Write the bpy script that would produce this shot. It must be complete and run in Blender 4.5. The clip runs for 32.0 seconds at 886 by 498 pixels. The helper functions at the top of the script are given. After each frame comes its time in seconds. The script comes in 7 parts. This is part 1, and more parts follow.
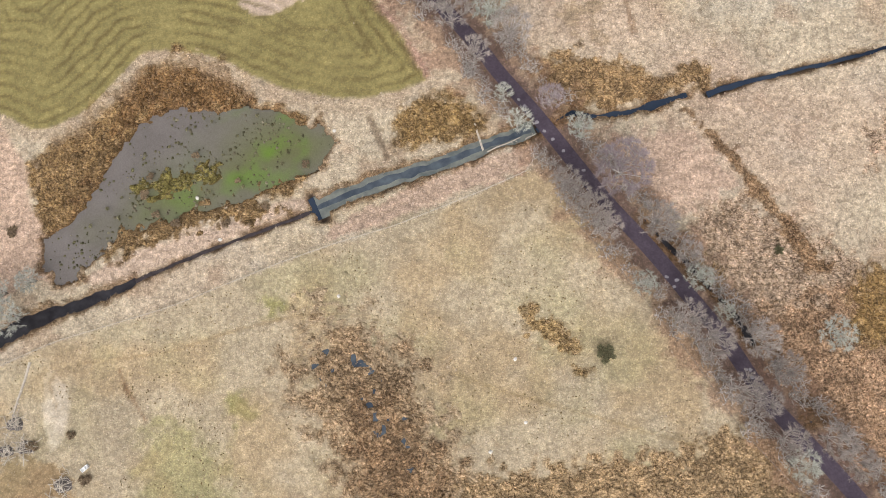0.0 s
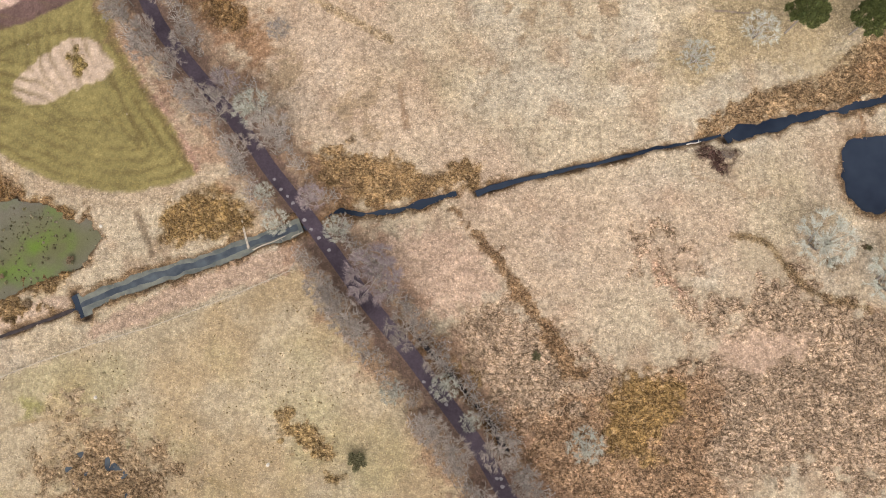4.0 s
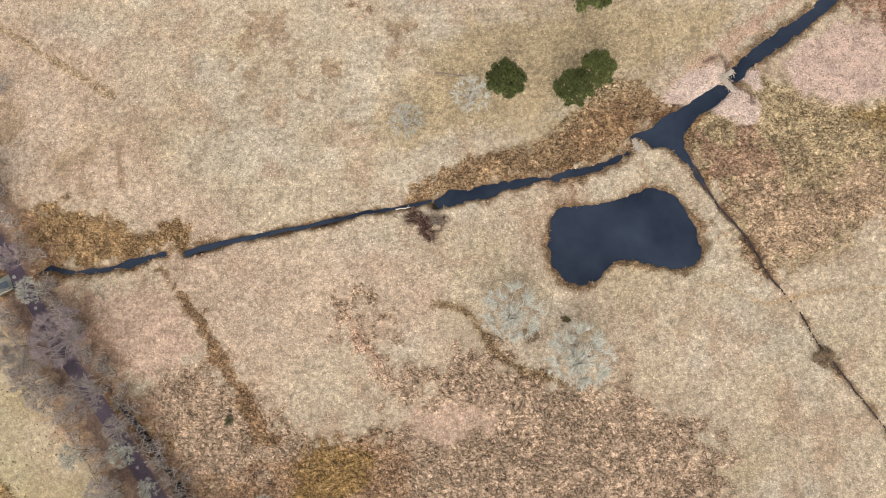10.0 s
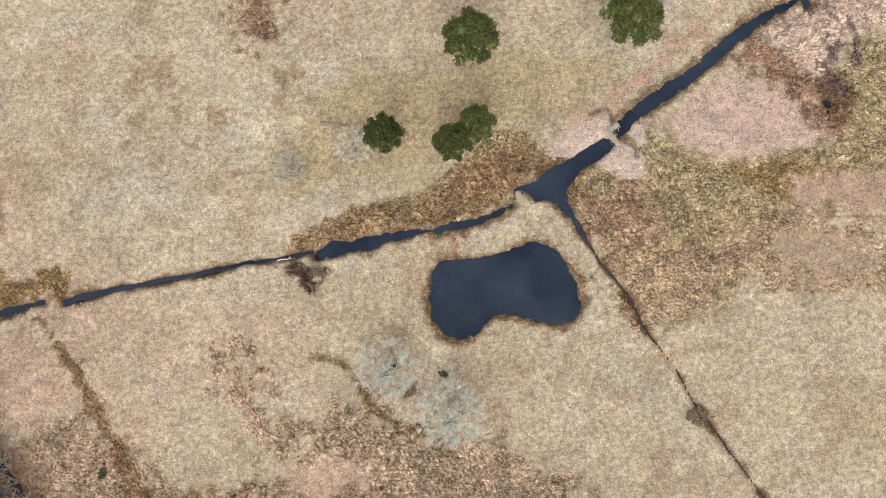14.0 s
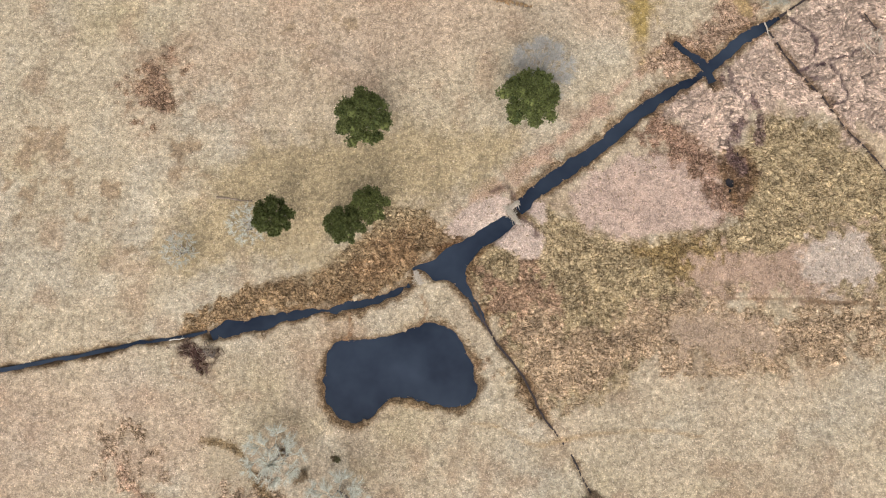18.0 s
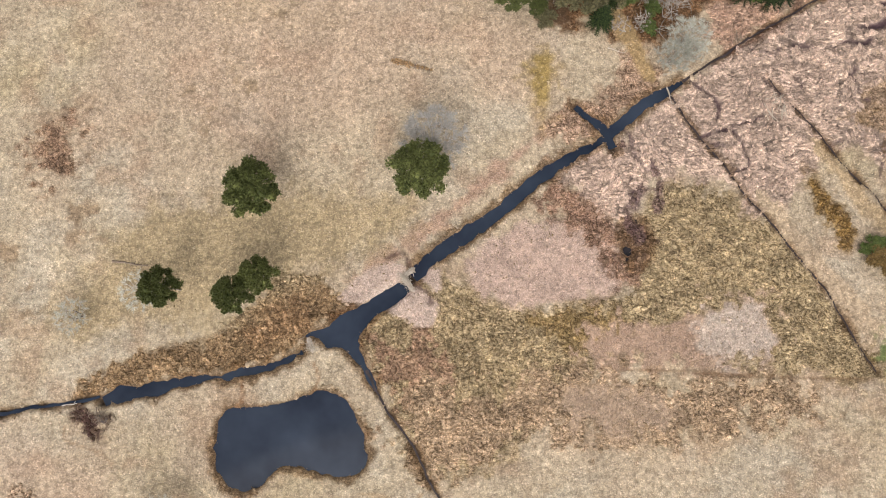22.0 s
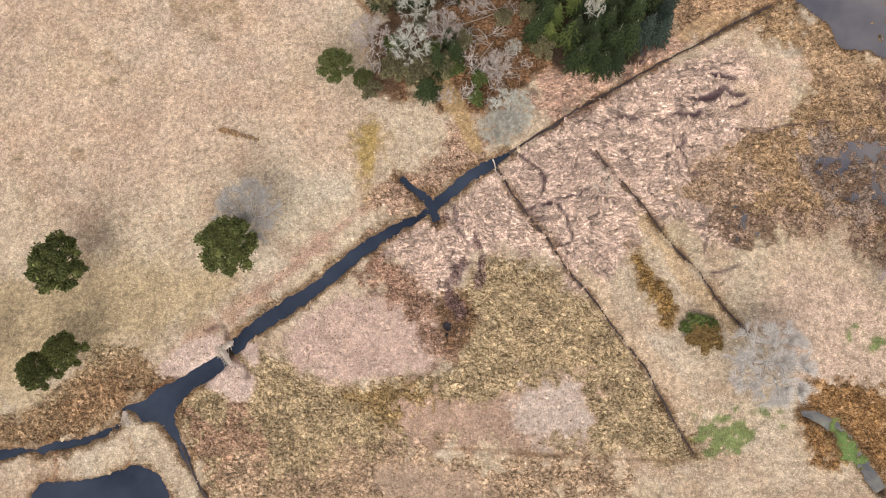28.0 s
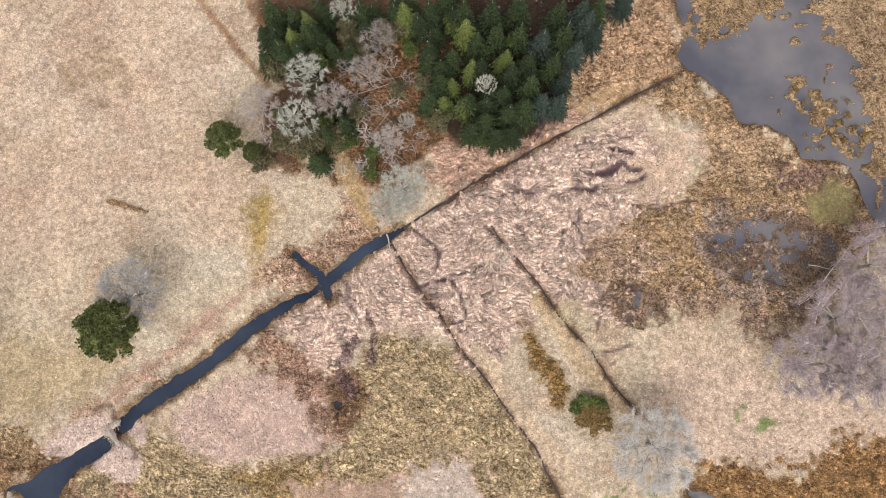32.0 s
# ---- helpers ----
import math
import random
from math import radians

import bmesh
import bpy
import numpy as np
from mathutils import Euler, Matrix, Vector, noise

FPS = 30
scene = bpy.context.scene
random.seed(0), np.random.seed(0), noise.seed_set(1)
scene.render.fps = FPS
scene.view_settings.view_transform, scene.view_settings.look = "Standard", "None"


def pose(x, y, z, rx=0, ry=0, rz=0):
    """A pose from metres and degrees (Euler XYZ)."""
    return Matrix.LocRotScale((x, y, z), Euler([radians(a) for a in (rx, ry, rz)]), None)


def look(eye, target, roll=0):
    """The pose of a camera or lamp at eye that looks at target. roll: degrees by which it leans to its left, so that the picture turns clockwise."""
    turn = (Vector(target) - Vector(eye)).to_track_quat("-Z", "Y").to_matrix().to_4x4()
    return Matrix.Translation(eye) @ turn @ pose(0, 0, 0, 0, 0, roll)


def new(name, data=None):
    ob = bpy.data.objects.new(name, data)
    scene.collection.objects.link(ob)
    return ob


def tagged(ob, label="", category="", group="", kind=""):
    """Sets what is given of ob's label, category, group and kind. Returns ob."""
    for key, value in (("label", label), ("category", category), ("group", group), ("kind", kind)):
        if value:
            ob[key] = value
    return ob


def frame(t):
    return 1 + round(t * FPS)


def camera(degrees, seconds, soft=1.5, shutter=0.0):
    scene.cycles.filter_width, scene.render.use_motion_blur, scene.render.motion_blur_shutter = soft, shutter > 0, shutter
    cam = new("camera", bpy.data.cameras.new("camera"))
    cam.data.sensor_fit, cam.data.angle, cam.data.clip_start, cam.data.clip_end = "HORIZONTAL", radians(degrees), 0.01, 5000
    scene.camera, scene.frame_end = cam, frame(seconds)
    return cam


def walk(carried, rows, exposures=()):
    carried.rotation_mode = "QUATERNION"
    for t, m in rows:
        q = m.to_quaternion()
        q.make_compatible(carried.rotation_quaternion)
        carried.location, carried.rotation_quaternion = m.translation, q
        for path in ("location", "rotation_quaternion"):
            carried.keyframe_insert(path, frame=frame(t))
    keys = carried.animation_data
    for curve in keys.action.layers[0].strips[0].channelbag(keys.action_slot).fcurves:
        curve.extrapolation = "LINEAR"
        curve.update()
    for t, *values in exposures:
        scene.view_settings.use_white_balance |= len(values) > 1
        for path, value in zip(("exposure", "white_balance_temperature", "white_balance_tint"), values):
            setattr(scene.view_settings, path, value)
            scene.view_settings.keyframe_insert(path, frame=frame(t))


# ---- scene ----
cam = camera(72, 32.0, 1.0)
walk(cam, [
    (0, pose(-120.44, -37.25, 116.17, 8.18, 2.07, -2.12)),
    (0.5, pose(-114.33, -35.54, 116.27, 8.14, 2.11, -2.26)),
    (1, pose(-108.30, -33.54, 116.29, 7.99, 2.12, -2.45)),
    (1.5, pose(-103.99, -30.86, 116.63, 7.73, 1.33, -2.63)),
    (2, pose(-98.73, -27.65, 116.23, 7.53, 1.04, -2.65)),
    (2.5, pose(-93.22, -24.23, 116.41, 7.32, 0.97, -2.53)),
    (3, pose(-87.59, -21.74, 116.42, 7.41, 1.08, -2.45)),
    (3.5, pose(-80.75, -20.02, 116.24, 7.69, 1.72, -2.06)),
    (5.5, pose(-57.85, -12.23, 116.19, 6.91, 1.84, -0.97)),
    (6, pose(-51.48, -11.02, 116.20, 6.89, 2.06, -0.79)),
    (6.5, pose(-45.63, -10.04, 116.15, 6.93, 1.96, -0.65)),
    (7, pose(-38.82, -8.98, 116.14, 6.84, 2.24, -0.54)),
    (7.5, pose(-32.11, -7.71, 116.12, 6.65, 2.42, -0.47)),
    (8, pose(-28.09, -7.39, 115.92, 6.76, 2.62, -0.42)),
    (8.5, pose(-25.19, -6.92, 115.72, 6.80, 2.51, -0.45)),
    (9, pose(-22.31, -6.28, 115.62, 6.74, 2.39, -0.48)),
    (9.5, pose(-19.35, -6.27, 115.49, 7.02, 2.32, -0.48)),
    (10, pose(-16.22, -6.12, 115.30, 7.24, 2.31, -0.41)),
    (10.5, pose(-13.54, -5.25, 115.27, 7.20, 2.11, -0.36)),
    (11, pose(-10.82, -4.59, 115.07, 7.29, 2.03, -0.30)),
    (11.5, pose(-8.31, -3.83, 115.05, 7.41, 1.79, -0.23)),
    (12, pose(-5.35, -2.96, 114.93, 7.57, 1.80, -0.13)),
    (12.5, pose(-2.61, -1.62, 114.95, 7.57, 1.73, -0.03)),
    (13, pose(-0.00, 0.00, 115.03, 7.52, 1.66, -0.00)),
    (13.5, pose(2.56, 1.96, 115.10, 7.35, 1.60, 0.05)),
    (14, pose(5.14, 4.42, 115.24, 6.96, 1.59, 0.08)),
    (14.5, pose(7.82, 6.77, 115.31, 6.68, 1.63, 0.13)),
    (16.5, pose(16.29, 14.24, 114.92, 6.79, 0.94, 0.21)),
    (17, pose(18.52, 16.37, 114.83, 6.72, 0.89, 0.20)),
    (17.5, pose(20.81, 18.25, 114.81, 6.74, 0.87, 0.21)),
    (18, pose(23.16, 20.39, 114.79, 6.62, 0.85, 0.23)),
    (18.5, pose(25.56, 22.72, 115.01, 6.37, 0.86, 0.28)),
    (19, pose(27.96, 24.67, 114.99, 6.30, 0.87, 0.34)),
    (19.5, pose(30.63, 26.19, 115.03, 6.39, 0.99, 0.41)),
    (20, pose(33.24, 27.66, 114.96, 6.49, 1.05, 0.47)),
    (20.5, pose(36.04, 29.24, 115.02, 6.50, 1.19, 0.55)),
    (21, pose(38.53, 30.90, 114.99, 6.43, 1.16, 0.61)),
    (21.5, pose(41.38, 32.31, 115.07, 6.45, 1.29, 0.65)),
    (22, pose(44.34, 33.70, 115.23, 6.42, 1.43, 0.73)),
    (22.5, pose(47.19, 34.76, 115.32, 6.49, 1.50, 0.84)),
    (23, pose(50.31, 35.73, 115.34, 6.63, 1.69, 0.95)),
    (23.5, pose(53.69, 36.54, 115.37, 6.81, 1.97, 1.04)),
    (24, pose(57.03, 37.62, 115.40, 6.85, 2.22, 1.10)),
    (24.5, pose(60.58, 38.61, 115.45, 6.92, 2.55, 1.20)),
    (25, pose(64.02, 39.50, 115.36, 7.07, 2.83, 1.26)),
    (25.5, pose(67.23, 40.26, 115.14, 7.25, 2.98, 1.30)),
    (27.5, pose(76.74, 45.78, 114.78, 6.95, 2.06, 1.20)),
    (28, pose(79.19, 47.60, 114.58, 6.74, 1.91, 1.15)),
    (28.5, pose(81.64, 49.53, 114.54, 6.53, 1.76, 1.13)),
    (29, pose(84.28, 52.07, 114.51, 6.05, 1.73, 1.13)),
    (29.5, pose(86.26, 54.99, 114.79, 5.42, 1.42, 1.10)),
    (30, pose(88.09, 57.96, 114.89, 4.84, 1.09, 1.11)),
    (30.5, pose(90.38, 60.72, 114.96, 4.43, 0.99, 1.11)),
    (31, pose(92.59, 62.92, 114.96, 4.38, 0.93, 1.16)),
    (31.5, pose(94.33, 64.18, 114.47, 4.82, 0.67, 1.13)),
    (32, pose(96.78, 65.85, 114.41, 5.09, 0.79, 1.20)),
], exposures=[
    # stops, kelvin and tint of the drifting automatic exposure
    (0, 0.63, 6300, 11), (2, 0.63, 6500, 12), (6, 0.55, 6800, 12), (9, 0.55, 6700, 12), (12, 0.53, 6500, 9), (20, 0.50, 6500, 10),
    (24, 0.55, 6800, 14), (28, 0.64, 6700, 15), (32, 0.74, 6500, 14),
])


# ---------------------------------------------------------------- sky and light
SUN_UP, SUN_ROT = radians(50), radians(185)
world = bpy.data.worlds.new("overcast_sky")
scene.world = world
world.use_nodes = True
wn = world.node_tree.nodes
sky = wn.new("ShaderNodeTexSky")
sky.sky_type = "NISHITA"
sky.sun_disc = False
sky.sun_elevation, sky.sun_rotation = SUN_UP, SUN_ROT
sky.air_density, sky.dust_density, sky.ozone_density = 1.0, 5.0, 1.0
grey = wn.new("ShaderNodeHueSaturation")  # cloud takes most of the blue out of the sky
grey.inputs["Saturation"].default_value = 0.22
world.node_tree.links.new(sky.outputs["Color"], grey.inputs["Color"])
world.node_tree.links.new(grey.outputs["Color"], wn["Background"].inputs["Color"])
wn["Background"].inputs["Strength"].default_value = 0.15

sun = new("sun", bpy.data.lights.new("sun", "SUN"))
sun.data.energy, sun.data.angle, sun.data.color = 0.8, radians(60), (1.0, 0.98, 0.95)
to_sun = Vector((math.sin(SUN_ROT) * math.cos(SUN_UP), math.cos(SUN_ROT) * math.cos(SUN_UP), math.sin(SUN_UP)))
sun.matrix_world = look(to_sun * 300, (0, 0, 0))


# ---------------------------------------------------------------- helpers for materials
def tone(r, g, b, k=0.68):
    """A base colour from 8-bit values, scaled to reflectance under a grey sky."""
    return np.array([k * w * ((c / 255 + 0.055) / 1.055) ** 2.4 for c, w in ((r, 1.02), (g, 1.0), (b, 1.06))])


def material(name, base=(0.5, 0.5, 0.5), rough=0.9, metal=0.0):
    mat = bpy.data.materials.new(name)
    mat.use_nodes = True
    p = mat.node_tree.nodes["Principled BSDF"]
    p.inputs["Base Color"].default_value = (*base, 1)
    p.inputs["Roughness"].default_value = rough
    p.inputs["Metallic"].default_value = metal
    return mat, mat.node_tree, p


def add_node(tree, kind, **values):
    n = tree.nodes.new(kind)
    for k, v in values.items():
        n.inputs[k].default_value = v
    return n


def noise_node(tree, coords, scale, detail=4.0, rough=0.6):
    n = add_node(tree, "ShaderNodeTexNoise", Scale=scale, Detail=detail, Roughness=rough)
    tree.links.new(coords, n.inputs["Vector"])
    return n.outputs["Fac"]


def ranged(tree, value, lo, hi, a=0.0, b=1.0):
    n = add_node(tree, "ShaderNodeMapRange")
    n.inputs["From Min"].default_value, n.inputs["From Max"].default_value = lo, hi
    n.inputs["To Min"].default_value, n.inputs["To Max"].default_value = a, b
    tree.links.new(value, n.inputs["Value"])
    return n.outputs["Result"]


def mixed(tree, fac, a, b, blend="MIX"):
    n = tree.nodes.new("ShaderNodeMix")
    n.data_type, n.blend_type = "RGBA", blend
    for sock, v in (("Factor_Float", fac), ("A_Color", a), ("B_Color", b)):
        s = next(i for i in n.inputs if i.identifier == sock)
        if isinstance(v, bpy.types.NodeSocket):
            tree.links.new(v, s)
        else:
            s.default_value = v if sock == "Factor_Float" else (*v[:3], 1)
    return next(o for o in n.outputs if o.identifier == "Result_Color")


def scaled(tree, colour, value):
    n = tree.nodes.new("ShaderNodeVectorMath")
    n.operation = "SCALE"
    tree.links.new(colour, n.inputs[0])
    tree.links.new(value, n.inputs["Scale"])
    return n.outputs[0]


def math_node(tree, op, a, b):
    n = tree.nodes.new("ShaderNodeMath")
    n.operation = op
    for i, v in enumerate((a, b)):
        if isinstance(v, bpy.types.NodeSocket):
            tree.links.new(v, n.inputs[i])
        else:
            n.inputs[i].default_value = v
    return n.outputs[0]


def bumped(tree, p, height, strength, distance):
    b = add_node(tree, "ShaderNodeBump", Strength=strength, Distance=distance)
    tree.links.new(height, b.inputs["Height"])
    tree.links.new(b.outputs["Normal"], p.inputs["Normal"])


def place_coords(tree):
    return tree.nodes.new("ShaderNodeNewGeometry").outputs["Position"]


def tinted_ground(name):
    """Soil and dead plants: the tint attribute, broken up by tufts, blades and specks; matted sedge with
    winding gaps and lumpy flattened reed where the growth attribute says so."""
    mat, tree, p = material(name, rough=0.95)
    at = tree.nodes.new("ShaderNodeAttribute")
    at.attribute_name = "tint"
    grown = tree.nodes.new("ShaderNodeAttribute")
    grown.attribute_name = "growth"
    split = tree.nodes.new("ShaderNodeSeparateColor")
    tree.links.new(grown.outputs["Color"], split.inputs["Color"])
    sedge_here, reed_here = split.outputs["Red"], split.outputs["Green"]
    pos = place_coords(tree)
    # plants lie in swirls: bend the coordinates before any pattern is laid on them
    swirl = add_node(tree, "ShaderNodeTexNoise", Scale=0.28, Detail=2.0, Roughness=0.5)
    tree.links.new(pos, swirl.inputs["Vector"])
    off = tree.nodes.new("ShaderNodeVectorMath")
    off.operation = "MULTIPLY_ADD"
    tree.links.new(swirl.outputs["Color"], off.inputs[0])
    off.inputs[1].default_value = (3.2, 3.2, 0.0)
    tree.links.new(pos, off.inputs[2])
    bent = off.outputs[0]
    lie = tree.nodes.new("ShaderNodeMapping")
    lie.inputs["Scale"].default_value = (0.75, 1.9, 1.0)
    lie.inputs["Rotation"].default_value = (0, 0, radians(35))
    tree.links.new(bent, lie.inputs["Vector"])
    mid = noise_node(tree, pos, 1.0, 3, 0.6)
    fine = noise_node(tree, pos, 2.6, 4, 0.7)
    grain = noise_node(tree, pos, 9.0, 2, 0.6)
    k = math_node(tree, "MULTIPLY", ranged(tree, mid, 0.34, 0.66, 0.69, 1.26), ranged(tree, fine, 0.3, 0.7, 0.66, 1.32))
    k = math_node(tree, "MULTIPLY", k, ranged(tree, grain, 0.25, 0.75, 0.75, 1.25))
    flecks = ranged(tree, noise_node(tree, pos, 4.2, 2, 0.5), 0.55, 0.64, 0.95, 1.40)
    k = math_node(tree, "MULTIPLY", k, flecks)
    # short grazed or mown turf is smoother
    turf = math_node(tree, "MULTIPLY", split.outputs["Blue"], 0.5)
    k = math_node(tree, "ADD", k, math_node(tree, "MULTIPLY", turf, math_node(tree, "SUBTRACT", 1.0, k)))
    # sedge: blades along the lie, gaps of dark mud between the mats
    blades = noise_node(tree, lie.outputs["Vector"], 2.4, 3, 0.6)
    gap = math_node(tree, "ABSOLUTE", math_node(tree, "SUBTRACT", noise_node(tree, bent, 0.75, 4, 0.62), 0.5), 0)
    small_gap = math_node(tree, "ABSOLUTE", math_node(tree, "SUBTRACT", noise_node(tree, lie.outputs["Vector"], 1.35, 3, 0.6), 0.5), 0)
    worn = ranged(tree, noise_node(tree, pos, 0.12, 3), 0.35, 0.65, 0.0, 1.0)
    gap_k = math_node(tree, "MAXIMUM", ranged(tree, gap, 0.004, 0.04, 0.36, 1.05), math_node(tree, "MULTIPLY", worn, 0.8))
    sedge_k = math_node(tree, "MULTIPLY", math_node(tree, "MULTIPLY", gap_k, ranged(tree, small_gap, 0.0, 0.06, 0.44, 1.14)), ranged(tree, blades, 0.3, 0.7, 0.66, 1.3))
    # reed: pale lumps over pinkish litter
    cell = tree.nodes.new("ShaderNodeTexVoronoi")
    cell.feature = "F1"
    cell.inputs["Scale"].default_value = 1.05
    tree.links.new(lie.outputs["Vector"], cell.inputs["Vector"])
    lump_at = ranged(tree, cell.outputs["Distance"], 0.2, 0.46, 1.42, 0.86)
    reed_k = math_node(tree, "MULTIPLY", lump_at, ranged(tree, gap, 0.0, 0.018, 0.55, 1.0))
    reed_k = math_node(tree, "MULTIPLY", reed_k, ranged(tree, blades, 0.3, 0.7, 0.88, 1.1))
    for here, pattern in ((sedge_here, sedge_k), (reed_here, reed_k)):
        f = math_node(tree, "ADD", 1.0, math_node(tree, "MULTIPLY", here, math_node(tree, "SUBTRACT", pattern, 1.0)))
        k = math_node(tree, "MULTIPLY", k, f)
    col = scaled(tree, at.outputs["Color"], k)
    warm = mixed(tree, ranged(tree, noise_node(tree, pos, 1.3, 3), 0.45, 0.7, 0, 0.5), col, (1.0, 0.95, 0.86), "MULTIPLY")
    bare = math_node(tree, "MULTIPLY", sedge_here, ranged(tree, sedge_k, 0.35, 1.0, 1.0, 0.0))
    warm = mixed(tree, bare, warm, (1.04, 0.95, 0.80), "MULTIPLY")
    warm = mixed(tree, math_node(tree, "MINIMUM", math_node(tree, "ADD", sedge_here, math_node(tree, "MULTIPLY", reed_here, 0.5)), 1.0), warm, (1.0, 0.975, 0.93), "MULTIPLY")
    tree.links.new(warm, p.inputs["Base Color"])
    p.inputs["Specular IOR Level"].default_value = 0.15
    relief = math_node(tree, "ADD", fine, math_node(tree, "MULTIPLY", grain, 0.4))
    relief = math_node(tree, "ADD", relief, math_node(tree, "MULTIPLY", math_node(tree, "ADD", math_node(tree, "MULTIPLY", sedge_here, gap_k), math_node(tree, "MULTIPLY", reed_here, lump_at)), 0.8))
    bumped(tree, p, relief, 0.7, 0.25)
    return mat


def tuft_material(name):
    mat, tree, p = material(name, rough=0.9)
    at = tree.nodes.new("ShaderNodeAttribute")
    at.attribute_name = "tint"
    geo = tree.nodes.new("ShaderNodeNewGeometry")
    k = math_node(tree, "MULTIPLY", ranged(tree, geo.outputs["Random Per Island"], 0, 1, 0.88, 1.12),
                  ranged(tree, noise_node(tree, geo.outputs["Position"], 5.0, 3, 0.7), 0.3, 0.7, 0.82, 1.16))
    tree.links.new(scaled(tree, at.outputs["Color"], k), p.inputs["Base Color"])
    p.inputs["Specular IOR Level"].default_value = 0.15
    return mat


def water_material(name, deep, shallow, scale=0.12, rough=0.06, lo=0.35, hi=0.7):
    mat, tree, p = material(name, rough=rough)
    pos = place_coords(tree)
    n = noise_node(tree, pos, scale, 4, 0.55)
    # two tones blended by noise alone, whatever the depth
    col = mixed(tree, ranged(tree, n, lo, hi), deep, shallow)
    tree.links.new(col, p.inputs["Base Color"])
    p.inputs["IOR"].default_value = 1.33
    p.inputs["Specular IOR Level"].default_value = 0.35
    bumped(tree, p, noise_node(tree, pos, 3.0, 2), 0.04, 0.05)
    return mat


def bark_material(name, a, b, scale=6.0):
    mat, tree, p = material(name, rough=0.9)
    pos = place_coords(tree)
    info = tree.nodes.new("ShaderNodeObjectInfo")
    col = mixed(tree, ranged(tree, noise_node(tree, pos, scale, 3), 0.35, 0.65), a, b)
    tree.links.new(scaled(tree, col, ranged(tree, info.outputs["Random"], 0, 1, 0.82, 1.18)), p.inputs["Base Color"])
    return mat


def leaf_material(name, a, b):
    mat, tree, p = material(name, rough=0.75)
    geo = tree.nodes.new("ShaderNodeNewGeometry")
    info = tree.nodes.new("ShaderNodeObjectInfo")
    f = math_node(tree, "MULTIPLY", geo.outputs["Random Per Island"], ranged(tree, info.outputs["Random"], 0, 1, 0.6, 1.3))
    col = mixed(tree, f, a, b)
    k = ranged(tree, noise_node(tree, geo.outputs["Position"], 2.2, 3), 0.3, 0.7, 0.7, 1.3)
    tree.links.new(scaled(tree, col, k), p.inputs["Base Color"])
    p.inputs["Specular IOR Level"].default_value = 0.25
    return mat


def plain_material(name, a, b, scale, rough=0.85, bump=0.3):
    mat, tree, p = material(name, rough=rough)
    pos = place_coords(tree)
    n = noise_node(tree, pos, scale, 5, 0.65)
    f = noise_node(tree, pos, scale * 7, 3, 0.6)
    col = mixed(tree, ranged(tree, n, 0.3, 0.7), a, b)
    tree.links.new(scaled(tree, col, ranged(tree, f, 0.3, 0.7, 0.8, 1.2)), p.inputs["Base Color"])
    bumped(tree, p, f, bump, 0.05)
    return mat


GROUND = tinted_ground("dead_grass_ground")
TUFT = tuft_material("dead_grass_tuft")
MARSH_SHEET = tuft_material("weedy_marsh_water")
MARSH_SHEET.node_tree.nodes["Principled BSDF"].inputs["Roughness"].default_value = 0.22
MARSH_SHEET.node_tree.nodes["Principled BSDF"].inputs["IOR"].default_value = 1.33
# broad bluer blotches in the base colour imitate reflected sky and cloud
WATER = water_material("dark_peat_water", (0.010, 0.015, 0.027), (0.030, 0.041, 0.062), 0.07)
WATER_DARK = water_material("black_ditch_water", (0.010, 0.009, 0.010), (0.032, 0.029, 0.032), 0.4)
DITCH = water_material("peaty_ditch_bed", (0.022, 0.016, 0.016), (0.055, 0.042, 0.042), 0.7, 0.5)
# muddy grey lake; its paler blotches are sky reflections painted into the colour
WATER_LAKE = water_material("shallow_grey_lake", (0.062, 0.062, 0.075), (0.145, 0.136, 0.135), 0.06, 0.12)
WATER_MARSH = water_material("shallow_marsh_water", (0.07, 0.07, 0.078), (0.17, 0.168, 0.14), 0.3, 0.3)
WATER_SILT = water_material("silty_canal_water", (0.082, 0.09, 0.084), (0.16, 0.162, 0.135), 0.5, 0.25)
WATER_CHANNEL = water_material("grey_canal_water", (0.035, 0.043, 0.056), (0.075, 0.088, 0.10), 0.4, 0.12)
BARK = bark_material("grey_bark", (0.16, 0.13, 0.11), (0.30, 0.27, 0.24))
TWIG = bark_material("grey_twigs", (0.20, 0.165, 0.142), (0.36, 0.308, 0.265), 1.5)
LIMB = bark_material("pale_grey_limbs", (0.32, 0.285, 0.25), (0.52, 0.47, 0.42), 1.5)
TWIG_LICHEN = bark_material("lichen_twigs", (0.28, 0.275, 0.225), (0.48, 0.475, 0.40), 1.5)
TWIG_PALE = bark_material("pale_grey_twigs", (0.29, 0.272, 0.245), (0.45, 0.425, 0.385), 1.5)
TWIG_DARK = bark_material("dark_hedge_twigs", (0.13, 0.105, 0.09), (0.27, 0.225, 0.19), 1.5)
TWIG_PINK = bark_material("purplish_twigs", (0.20, 0.155, 0.155), (0.36, 0.29, 0.285), 1.5)
PINE = leaf_material("pine_needles", (0.034, 0.046, 0.012), (0.165, 0.18, 0.055))
SPRUCE = leaf_material("spruce_needles", (0.002, 0.006, 0.002), (0.042, 0.062, 0.017))
SPRUCE_BLUE = leaf_material("blue_spruce_needles", (0.003, 0.008, 0.006), (0.046, 0.066, 0.046))
FRESH = leaf_material("yellow_green_needles", (0.045, 0.066, 0.012), (0.125, 0.145, 0.036))
ROAD = plain_material("wet_tarmac", (0.038, 0.028, 0.038), (0.070, 0.053, 0.068), 0.35, 0.8)
TIMBER = plain_material("weathered_timber", (0.33, 0.28, 0.22), (0.48, 0.42, 0.34), 1.5)
